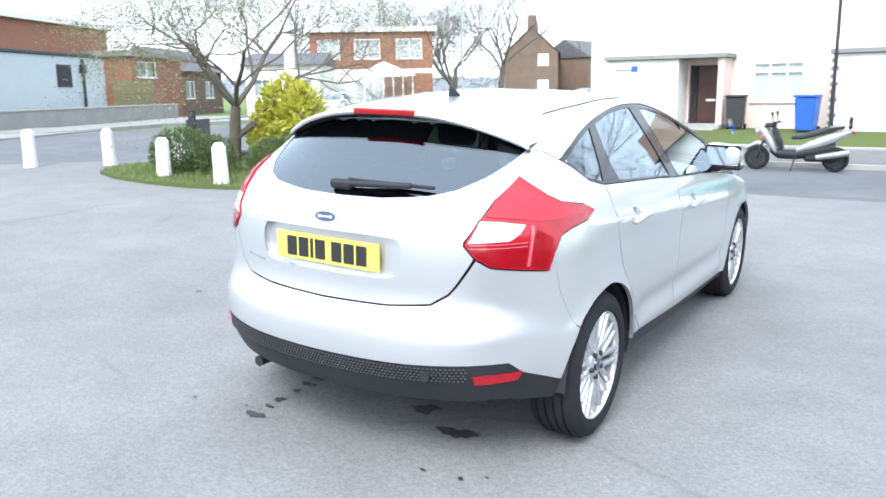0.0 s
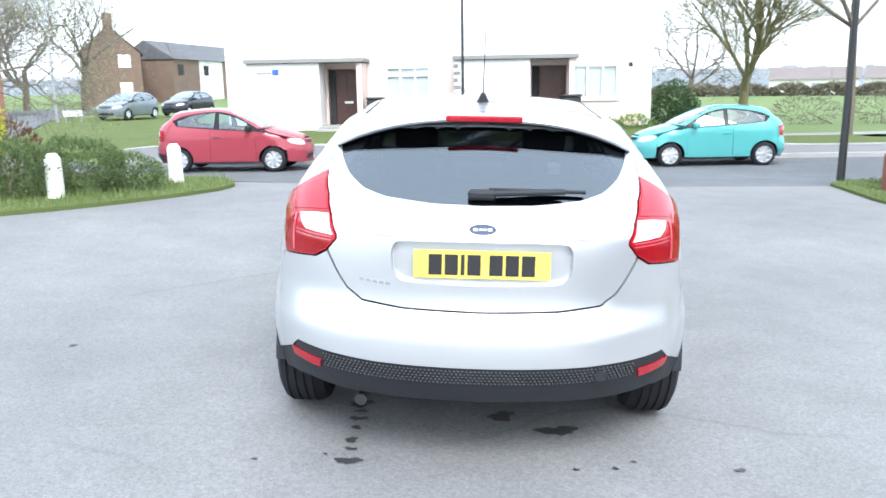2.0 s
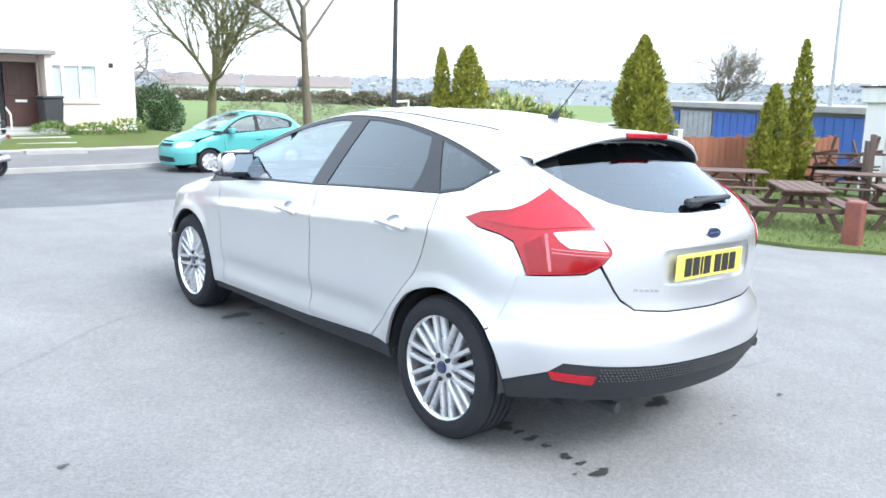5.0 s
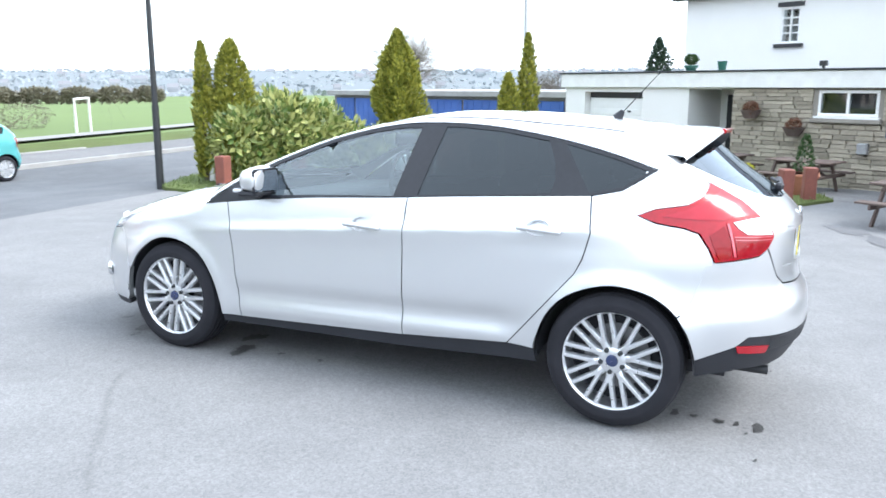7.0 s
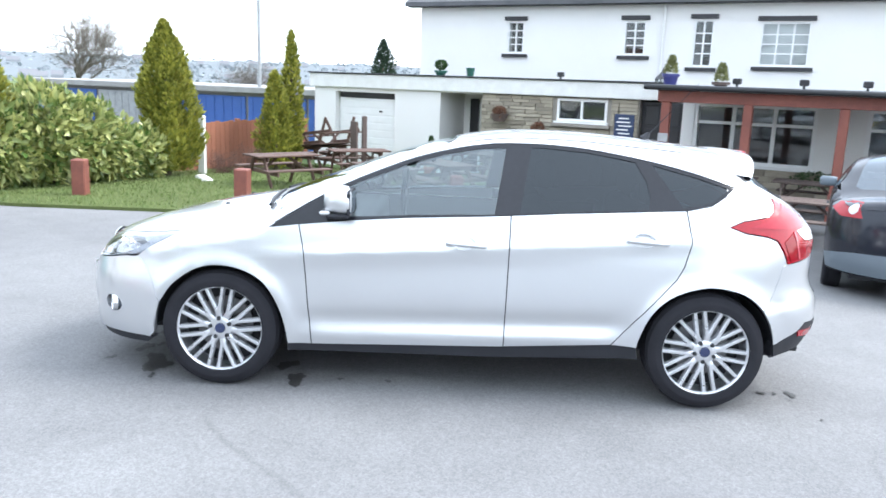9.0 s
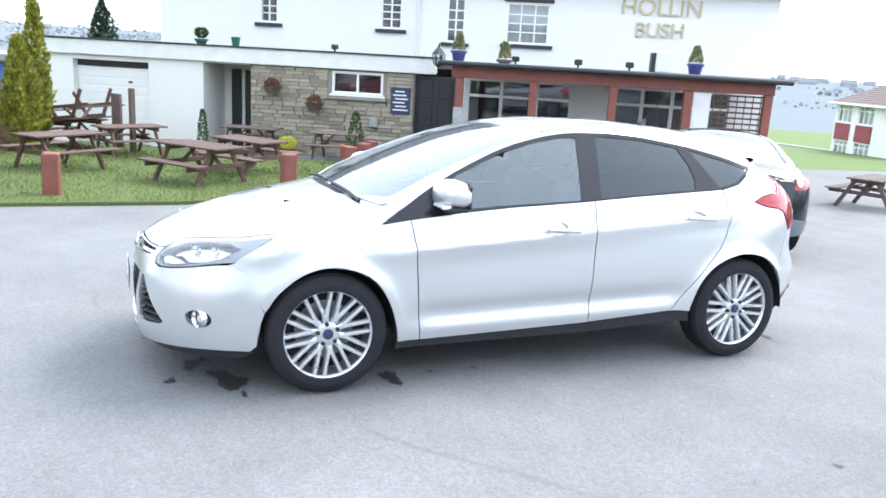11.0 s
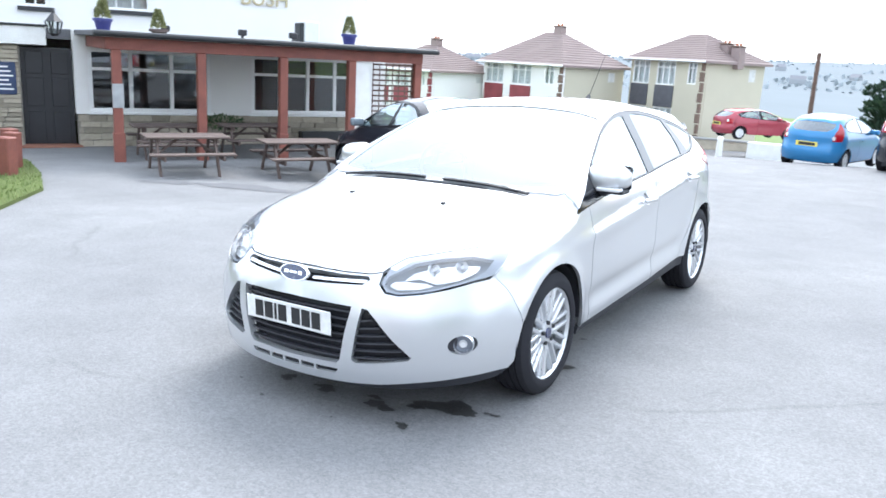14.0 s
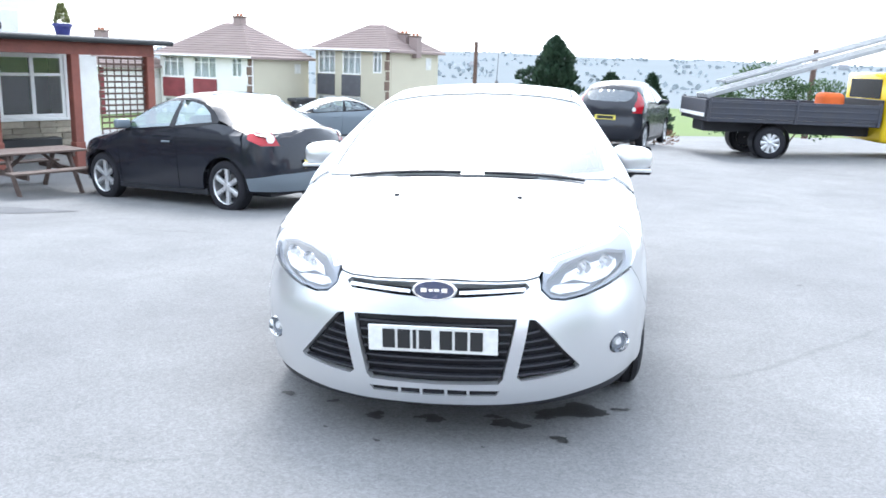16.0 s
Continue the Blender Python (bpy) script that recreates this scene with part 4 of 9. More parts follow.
def picnic_table(name="picnic_table", wood=OLDWOOD, label=""):
    t = thing(name, pose(0, 0, 0), label, "picnic table", "picnic tables")
    for k in range(5):
        x = -0.32 + k * 0.16
        part("top_board", box(x - 0.073, x + 0.073, -0.8, 0.8, 0.70, 0.738, 0.006), wood, t)
    for s in (-1, 1):
        for k in range(2):
            x = s * (0.66 + k * 0.14)
            part("seat_board", box(x - 0.065, x + 0.065, -0.8, 0.8, 0.42, 0.455, 0.006), wood, t)
    for y in (-0.55, 0.55):
        part("seat_bearer", box(-0.86, 0.86, y - 0.022, y + 0.022, 0.33, 0.419, 0.005), wood, t)
        part("top_bearer", box(-0.38, 0.38, y - 0.022, y + 0.022, 0.61, 0.699, 0.005), wood, t)
        for s in (-1, 1):
            bm = bmesh.new()
            plank(bm, (s * 0.64, y + s * 0.044 * 0 + 0.044, -0.02), (s * 0.24, y + 0.044, 0.695), 0.044, 0.09, 0.005, up=(1, 0, 0.4))
            part("leg", bm, wood, t)
    for s in (-1, 1):
        bm = bmesh.new()
        plank(bm, (0, s * 0.53, 0.37), (0, s * 0.12, 0.695), 0.07, 0.044, 0.004)
        part("brace", bm, wood, t)
    return t


tb = picnic_table(label="weathered brown timber picnic table on the lawn", wood=BROWNWOOD)
tb.matrix_basis = at(7.85, 1.25, 0.03, -52) @ Matrix.Scale(0.8, 4)
for x, y, a in ((9.3, 0.35, -55), (12.1, 2.25, 25), (9.5, 3.3, 40)):
    copy_thing(tb, at(x, y, 0.03, a))
tw = picnic_table(label="weathered grey timber picnic table on the tarmac")
tw.matrix_basis = at(7.75, -3.55, 0, -28) @ Matrix.Scale(0.8, 4)
for x, y, a in ((6.85, -5.15, -28), (9.6, -4.7, -28), (8.9, -6.1, -28), (12.3, -2.0, -28), (13.6, -0.3, -28), (6.3, -11.0, 20)):
    copy_thing(tw, at(x, y, 0, a))
# two tables stacked on each other by the garage
stk = copy_thing(tb, at(14.2, 3.35, 0, 50))
stk["label"] = "old picnic table stacked with others beside the garage"
stk = copy_thing(tb, at(14.0, 3.3, 1.19, 50, 180, 8))
stk["label"] = "upturned picnic table stacked on another one"
gp_ = thing("gate_panel", at(13.3, 2.55, 0, 30), "old upright board and post beside the stacked tables", "board")
part("board", box(-0.28, 0.05, -0.03, 0.03, -0.05, 1.2, 0.008), OLDWOOD, gp_)
part("post", box(-0.75, -0.65, -0.05, 0.05, -0.05, 1.35, 0.01), OLDWOOD, gp_)


def planter(x, y, label, h=0.5, leafm=L_CONIF, plant=0.8, r=0.24, potm=TERRA, z=None, spike=True, square=True):
    t = thing("plant_pot", at(x, y) if z is None else pose(x, y, z), label, "plant pot", "pots")
    bm = bmesh.new()
    if square:
        bx(bm, -r, r, -r, r, 0, h, 0.03)
        for v in bm.verts:
            k = 0.78 + 0.22 * max(0, v.co.z) / h
            v.co.x, v.co.y = v.co.x * k, v.co.y * k
        bx(bm, -r * 1.08, r * 1.08, -r * 1.08, r * 1.08, h - 0.06, h, 0.015)
    else:
        cy(bm, (0, 0, 0), (0, 0, h), r * 0.7, r, 18)
        cy(bm, (0, 0, h - 0.05), (0, 0, h), r * 1.08, r * 1.08, 18)
    part("pot", bm, potm, t, smooth=40)
    rng = random.Random(int(x * 100 + y * 10))
    lp, lf = [], []
    for _ in range(420):
        u, a = rng.random(), rng.uniform(0, 6.28)
        rr = (r * 0.75 * (1 - u) ** 0.7 if spike else r * 0.95 * math.sqrt(max(0, 1 - (2 * u - 1) ** 2))) * rng.uniform(0.7, 1)
        p = Vector((rr * math.cos(a), rr * math.sin(a), h + plant * u))
        leaf(lp, lf, p, Vector((math.cos(a), math.sin(a), 1.2)) + rvec(rng) * 0.5, rvec(rng), 0.07, 0.03)
    quads("foliage", lp, lf, leafm, t)["kind"] = "stuff"
    return t


planter(11.0, -2.0, "square terracotta planter with a small conifer", 0.42, L_HEDGE, 0.65, 0.24)
planter(13.7, 0.75, "small clipped conifer in a pot by the stone wall", 0.2, L_HEDGE, 0.7, 0.16)
planter(12.5, -0.9, "low pot of yellow flowers by the stone wall", 0.18, L_YEL, 0.25, 0.2, spike=False)


def pubp(u, v, z=0.0):
    p = PUB @ Vector((u, v, z))
    return p.x, p.y, p.z


POTBLUE = mat("blue_glaze", (0.05, 0.055, 0.22), 0.3, bump=0.05)
POTGREEN = mat("green_glaze", (0.03, 0.13, 0.10), 0.35, bump=0.05)
for u, v, z, mtl, spike, h, lb in ((-0.75, 2.45, 1.8, POTBLUE, True, 0.2, "blue glazed pot with a pointed conifer on the roof"), (-5.25, 2.45, 1.8, POTBLUE, True, 0.2, "blue glazed pot with a pointed conifer on the roof"), (5.6, -0.15, 1.86, POTGREEN, False, 0.12, "green pot with a clipped ball on the roof edge"), (-1.65, 2.45, 1.8, OLDWOOD, True, 0.08, "small ornament with a pointed plant on the roof")):
    x, y, zz = pubp(u, v, z)
    planter(x, y, lb, h, L_BUD if spike else L_HEDGE, 0.3 if spike else 0.22, 0.15, mtl, zz, spike, False)
x, y, zz = pubp(4.75, -0.12, 1.86)
t = thing("roof_pot", pose(x, y, zz), "dark green pot on the roof edge", "plant pot")
part("pot", cy(bmesh.new(), (0, 0, 0), (0, 0, 0.2), 0.08, 0.11, 16), POTGREEN, t, smooth=40)
for u, v, z in ((2.35, 0.0, 1.86), (-0.4 - 1.45, 2.0, 1.8), (-3.05, 2.75, 1.8), (-4.0, 2.75, 1.8)):
    t = thing("flood_light", PUB @ pose(u, v, z), "small black flood light on the roof edge", "flood light", "flood lights")
    part("bracket", box(-0.02, 0.02, -0.03, 0.03, 0.0, 0.06, 0.004), BLACKP, t)
    part("housing", box(-0.075, 0.075, -0.045, 0.05, 0.05, 0.155, 0.015), BLACKP, t)
t = thing("extractor_flue", PUB @ pose(-4.75, 1.4, 1.8), "white boxed flue with a dark end on the veranda roof", "flue")
part("casing", box(-0.2, 0.12, -0.2, 0.2, 0.0, 0.42, 0.02), WHITEP, t)
part("end_plate", box(0.12, 0.2, -0.18, 0.18, 0.0, 0.38, 0.01), DARKST, t)
t = thing("hanging_lantern", PUB @ pose(-0.12, 0.55, 0.3), "black carriage lantern over the entrance path", "lantern")
bm = bmesh.new()
cy(bm, (0, 0, 1.40), (0, 0, 1.62), 0.09, 0.15, 6)
part("glass_body", bm, GLASS, t)
bm = bmesh.new()
for k in range(6):
    a = k * math.pi / 3
    cy(bm, (0.09 * math.cos(a), 0.09 * math.sin(a), 1.40), (0.15 * math.cos(a), 0.15 * math.sin(a), 1.62), 0.012, seg=6)
cy(bm, (0, 0, 1.62), (0, 0, 1.76), 0.17, 0.05, 6)
cy(bm, (0, 0, 1.76), (0, 0, 1.86), 0.035, 0.01, 8)
cy(bm, (0, 0, 1.36), (0, 0, 1.41), 0.05, 0.1, 6)
part("frame", bm, BLACKP, t)
part("bracket", cy(bmesh.new(), (0, -0.45, 1.4), (0, -0.1, 1.78), 0.018, seg=8), BLACKP, t)
t = thing("chalk_board", PUB, "dark blue notice board with white writing lines", "sign")
NAVY = mat("navy_board", (0.03, 0.05, 0.12), 0.6, bump=0.03)
part("panel", box(0.55, 1.0, 0.015, 0.045, 0.53, 1.14, 0.006), NAVY, t)
for k in range(6):
    a = 0.6 + 0.04 * (k % 3)
    part("writing_bar", box(a, 0.95 - 0.05 * (k % 2), 0.0455, 0.0475, 0.62 + k * 0.083, 0.65 + k * 0.083), PVC, t)
for u, z in ((3.75, 0.95), (2.75, 0.62)):
    x, y, zz = pubp(u, 0.22, z)
    b = shrub("hanging_basket", pose(x, y, zz), [(0, 0, 0.1, 0.28, 0.16, 0.14)], "wall basket with dry brown plants", int(u * 10), L_DEAD, 500, 0.06, 0.03, "hanging basket", stem=False)
    part("basket", cy(bmesh.new(), (0, 0, -0.12), (0, 0, 0.06), 0.12, 0.22, 14), OLDWOOD, b)
t = thing("wall_lamp", PUB, "small white bulkhead lamp on the stone wall", "lamp")
part("housing", box(1.28, 1.48, 0.02, 0.14, 0.2, 0.42, 0.02), GALV, t)
t = thing("shrub_trough", PUB @ pose(-5.6, 0.35, 0), "dark trough of green plants below the window", "planter")
x, y, zz = pubp(-3.6, 0.5)
shrub("window_plants", pose(x, y, 0.0 - 0.05), [(0.2, 0.3, 0.12, 0.5, 0.5, 0.16)], "trailing green plants below the bay window", 55, L_HEDGE, 500, 0.07, 0.035, stem=False)
part("trough", box(-0.6, 0.6, -0.14, 0.14, lie(*PUB.translation.xy) - 0.0, lie(*PUB.translation.xy) + 0.35, 0.02), DARKST, t)

# ---- fences and garages ----
fn = thing("fence", pose(10.9, 6.1, -0.35, 0, 0, -24), "red-brown close-boarded timber fence", "fence")
for k in range(34):
    part("fence_board", box(k * 0.15, k * 0.15 + 0.142, 0, 0.02, 0, 1.02 + 0.015 * (k % 3), 0.003), FENCE, fn)
for k in range(3):
    part("fence_post", box(k * 2.4, k * 2.4 + 0.1, 0.021, 0.11, -0.1, 1.08), FENCE, fn)
gar = thing("lock_up_garages", pose(19.5, 6.0, -0.9, 0, 0, 68), "row of flat-roofed lock-up garages with blue doors", "garage")
part("wall", box(-4.5, 10.3, -5, 0, -0.3, 2.05), PAVING, gar)
part("roof", box(-4.7, 10.5, -5.2, 0.25, 2.052, 2.24, 0.02), KERB, gar)
for a, b, mt in ((8.95, 10.1, BLUEP), (6.95, 8.85, BLUEP), (5.1, 6.85, GALV), (2.95, 5.0, BLUEP), (0.8, 2.85, BLUEP), (-1.4, 0.7, BLUEP), (-3.6, -1.5, BLUEP)):
    d = part("garage_door", box(a, b, 0.01, 0.06, 0, 1.95, 0.01), mt, gar, "blue up-and-over garage door" if mt is BLUEP else "grey garage door")
    for k in range(6):
        x = a + (b - a) * (k + 0.5) / 6
        part("door_rib", box(x - 0.02, x + 0.02, 0.062, 0.075, 0.05, 1.9), mt, d)

# ---- cars ----


def curve(*pts):
    """A smooth line through points of a graph."""
    a = np.array(sorted(pts), float)
    x, y = a[:, 0], a[:, 1]
    d = np.diff(y) / np.diff(x)
    m = np.concatenate([[d[0]], np.where(d[1:] * d[:-1] > 0, 2 * d[1:] * d[:-1] / (d[1:] + d[:-1] + 1e-12), 0.0), [d[-1]]])

    v = np.linspace(x[0], x[-1], 1600)
    i = np.clip(np.searchsorted(x, v) - 1, 0, len(x) - 2)
    h = x[i + 1] - x[i]
    t = (v - x[i]) / h
    out = y[i] * (1 + 2 * t) * (1 - t) ** 2 + m[i] * h * t * (1 - t) ** 2 + y[i + 1] * t * t * (3 - 2 * t) + m[i + 1] * h * t * t * (t - 1)
    return lambda q: np.interp(q, v, out)


def swell(d, r, p):
    return (1 - (1 - np.clip(d / r, 0, 1)) ** p) ** (1 / p)


class Body:
    """The outer skin of a car: half its width over the side view (y ahead, z up)."""

    def __init__(self, top, rear, front, wide, r_top, r_rear, r_front, p_rear=2.4, p_front=2.2, detail=None, ax_r=-1.2, ax_f=0.6):
        self.top, self.rear, self.front, self.wide = top, rear, front, wide
        self.r_top, self.r_rear, self.r_front, self.p_rear, self.p_front, self.detail = r_top, r_rear, r_front, p_rear, p_front, detail
        self.ax_r, self.ax_f = ax_r, ax_f

    def w(self, y, z):
        y, z = np.broadcast_arrays(np.asarray(y, float), np.asarray(z, float))
        slope = (self.top(y + 0.02) - self.top(y - 0.02)) / 0.04
        dt = (self.top(y) - z) / np.sqrt(1 + np.minimum(slope ** 2, 4))
        k = swell(dt, self.r_top(y), 2.0) * swell(y - self.rear(z), self.r_rear(z), self.p_rear) * swell(self.front(z) - y, self.r_front(z), self.p_front)
        w = self.wide(z) * k
        return w + self.detail(y, z) * k if self.detail else w

    def side(self, q, s=1):
        q = np.asarray(q, float)
        return np.stack([s * self.w(q[:, 0], q[:, 1]), q[:, 0], q[:, 1]], 1)

    def over(self, q, s=1):
        q = np.asarray(q, float)
        x, y = q[:, 0], q[:, 1]
        lo, hi = np.full(len(q), 0.45), np.full(len(q), 1.9)
        for _ in range(24):
            m = (lo + hi) / 2
            ok = np.abs(x) < self.w(y, m)
            lo, hi = np.where(ok, m, lo), np.where(ok, hi, m)
        return np.stack([x, y, lo], 1)

    def round(self, q, ax, way):
        q = np.asarray(q, float)
        th, z = q[:, 0], q[:, 1]
        lo, hi = np.full(len(q), 0.02), np.full(len(q), 3.4)
        for _ in range(24):
            m = (lo + hi) / 2
            ok = np.abs(m * np.sin(th)) < self.w(ax + way * m * np.cos(th), z)
            lo, hi = np.where(ok, m, lo), np.where(ok, hi, m)
        return np.stack([lo * np.sin(th), ax + way * lo * np.cos(th), z], 1)

    def back(self, q, s=1):
        return self.round(q, self.ax_r, -1)

    def nose(self, q, s=1):
        return self.round(q, self.ax_f, 1)

    # outline points, from the view in which they are known, as angle and height
    def b_side(self, y, z):
        return math.atan2(float(self.w(y, z)), -(y - self.ax_r)), z

    def n_side(self, y, z):
        return math.atan2(float(self.w(y, z)), y - self.ax_f), z

    def deep(self, x, z, ax, way):
        lo, hi = ax, ax + way * 3.4
        for _ in range(24):
            m = (lo + hi) / 2
            if abs(x) < float(self.w(m, z)):
                lo = m
            else:
                hi = m
        return lo

    def b_rear(self, x, z):
        return math.atan2(x, -(self.deep(x, z, self.ax_r, -1) - self.ax_r)), z

    def n_front(self, x, z):
        return math.atan2(x, self.deep(x, z, self.ax_f, 1) - self.ax_f), z

    def top_to_side(self, pts):
        return [(float(y), float(z)) for _, y, z in self.over(pts)]


def panel(name, fn, poly, step, material, parent, label="", holes=(), lift=0.0, edge=0.018, s=1, shrink=0.0, aspect=1.0):
    """A curved panel of the skin inside an outline, with folded edges. lift: how far it stands proud."""
    pl = [(a * aspect, b) for a, b in poly]
    v, f = fill(pl, step, [[(a * aspect, b) for a, b in h] for h in holes])
    q = v / np.array([aspect, 1.0])
    e = 1e-3
    p = fn(q, s)
    pu, pv = fn(q + (e, 0), s), fn(q + (0, e), s)
    nr = np.cross(pu - p, pv - p)
    nr /= np.maximum(np.linalg.norm(nr, axis=1, keepdims=True), 1e-12)
    c = p - np.array([0, p[:, 1].mean() * 0.6, 0.75])
    flip = np.sign((nr * (p - np.array([0, 0.0, 0.65]) * (1, 0, 1) - np.array([0, 1, 0]) * p[:, 1:2] * 0.55)).sum(1).sum()) or 1
    nr *= flip
    p = p + nr * lift
    pts = [tuple(t) for t in p]
    faces = [tuple(int(i) for i in (t if flip > 0 else t[::-1])) for t in f]
    count = {}
    for t in faces:
        for a, b in zip(t, t[1:] + t[:1]):
            count[(a, b)] = 1
    rim = [(a, b) for a, b in count if (b, a) not in count]
    if edge:
        idx = {}
        for a, b in rim:
            for i in (a, b):
                if i not in idx:
                    idx[i] = len(pts)
                    pts.append(tuple(p[i] - nr[i] * edge))
        faces += [(b, a, idx[a], idx[b]) for a, b in rim]
    me = bpy.data.meshes.new(name)
    me.from_pydata(pts, [], faces)
    return part_mesh(name, me, material, parent, label, smooth=38)


PAINT = mat("silver_paint", (0.61, 0.62, 0.64), 0.32, metal=0.68, col2=(0.585, 0.595, 0.615), scale=2, fine=900, bump=0.0, coat=1.0, mix=1.0)
BLACKTRIM = mat("black_plastic", (0.026, 0.027, 0.033), 0.55, bump=0.05, fine=300, spec=0.3)
PILLARBLK = mat("pillar_black", (0.018, 0.019, 0.024), 0.1, bump=0, spec=0.3, coat=0.15)
GLOSSBLK = mat("gloss_black", (0.018, 0.018, 0.022), 0.2, bump=0, spec=0.22)
RUBBER = mat("tyre_rubber", (0.024, 0.024, 0.029), 0.85, scale=8, fine=120, bump=0.3, dist=0.003, spec=0.2)
CHROME = mat("chrome", (0.8, 0.81, 0.83), 0.12, metal=1.0, col2=(0.75, 0.76, 0.78), bump=0)
ALLOY = mat("alloy", (0.68, 0.69, 0.71), 0.3, metal=0.75, col2=(0.6, 0.61, 0.63), bump=0)
MIRRORG = mat("mirror_glass", (0.3, 0.33, 0.37), 0.04, metal=1.0, col2=(0.29, 0.32, 0.36), bump=0)
BRAKE = mat("brake_disc", (0.3, 0.3, 0.31), 0.4, metal=0.8, bump=0.05)
LINING = mat("grey_headlining", (0.3, 0.3, 0.3), 0.9, fine=150, bump=0.1)
SEAT = mat("seat_cloth", (0.05, 0.052, 0.058), 0.9, fine=200, bump=0.2)
TINT = glassmat("privacy_glass", (0.30, 0.36, 0.42), 0.02, 0.13, bright=0.052, sheen=(0.86, 0.94, 1.0), rise=2.7)
CARGL = glassmat("car_glass", (0.80, 0.93, 0.93), 0.02, 0.8, bright=0.13, sheen=(0.88, 0.96, 1.0), rise=2.7)
SCREENGL = glassmat("windscreen_glass", (0.85, 0.93, 0.92), 0.05, 0.6, bright=0.24, sheen=(0.92, 0.97, 1.0))
REARGL = glassmat("rear_glass", (0.4, 0.45, 0.5), 0.02, 0.22, bright=0.17, sheen=(0.84, 0.92, 1.0))
CLEARL = glassmat("clear_lens", (0.97, 0.98, 1.0), 0.03, 0.95, bright=0.12)
REDL = mat("red_lens", (0.36, 0.008, 0.018), 0.14, col2=(0.27, 0.005, 0.012), fine=160, scale=30, bump=0.04, spec=0.35, coat=0.4)
PINKL = mat("pale_red_lens", (0.62, 0.10, 0.13), 0.15, bump=0.02, coat=1.0)
# red lens again, paler: sky reflection put into the colour
REDUP = mat("sky_paled_red_lens", (0.40, 0.018, 0.035), 0.14, col2=(0.34, 0.012, 0.025), bump=0.02, spec=0.3, coat=0.35)
SATIN = mat("satin_grey_plastic", (0.04, 0.041, 0.05), 0.45, bump=0.02)
LAMPBACK = mat("lamp_surround", (0.19, 0.21, 0.25), 0.35, bump=0.02)
REDDARK = mat("dark_red_lens", (0.27, 0.004, 0.01), 0.12, bump=0, spec=0.3, coat=0.3)
WHITEL = mat("white_lens", (0.72, 0.72, 0.73), 0.15, fine=200, bump=0.1, coat=1.0)
REFLECT = mat("lamp_reflector", (0.7, 0.71, 0.73), 0.15, metal=0.9, fine=60, bump=0.3)
YPLATE = mat("yellow_plate", (0.80, 0.68, 0.13), 0.3, bump=0, coat=0.6)
WPLATE = mat("white_plate", (0.82, 0.82, 0.80), 0.4, bump=0)
INK = mat("plate_black", (0.02, 0.02, 0.022), 0.5, bump=0)
BADGEB = mat("badge_blue", (0.012, 0.025, 0.09), 0.25, bump=0, coat=1.0)


def lathe(prof, seg, ax="x"):
    """A ring turned about the x axis from (x, radius) points."""
    n = len(prof)
    pts, faces = [], []
    for k in range(seg):
        a = 2 * math.pi * k / seg
        pts += [(x, r * math.cos(a), r * math.sin(a)) for x, r in prof]
    for k in range(seg):
        j = (k + 1) % seg
        faces += [(k * n + i, k * n + i + 1, j * n + i + 1, j * n + i) for i in range(n - 1)]
    return pts, faces


def ring(name, prof, seg, material, parent, label="", smooth=35):
    p, f = lathe(prof, seg)
    return quads(name, p, f, material, parent, label, smooth)


def bar(pts, faces, a, b, wa, wb, ya, yb, depth):
    """A tapered spoke from a to b (y, z), its face at x ya and yb, into a mesh list."""
    a, b = np.array(a), np.array(b)
    d = (b - a) / np.linalg.norm(b - a)
    n = np.array([-d[1], d[0]])
    o = len(pts)
    for q, w, x in ((a, wa, ya), (b, wb, yb)):
        for s, dx, kk in ((-1, -depth, 1.25), (-1, -0.004, 1.0), (-0.62, 0, 1.0), (0.62, 0, 1.0), (1, -0.004, 1.0), (1, -depth, 1.25)):
            t = q + n * w * s * kk / 2
            pts.append((x + dx, t[0], t[1]))
    faces += [(o + i, o + i + 1, o + 7 + i, o + 6 + i) for i in range(5)]
    faces += [(o, o + 5, o + 4, o + 3, o + 2, o + 1), (o + 6, o + 7, o + 8, o + 9, o + 10, o + 11)]


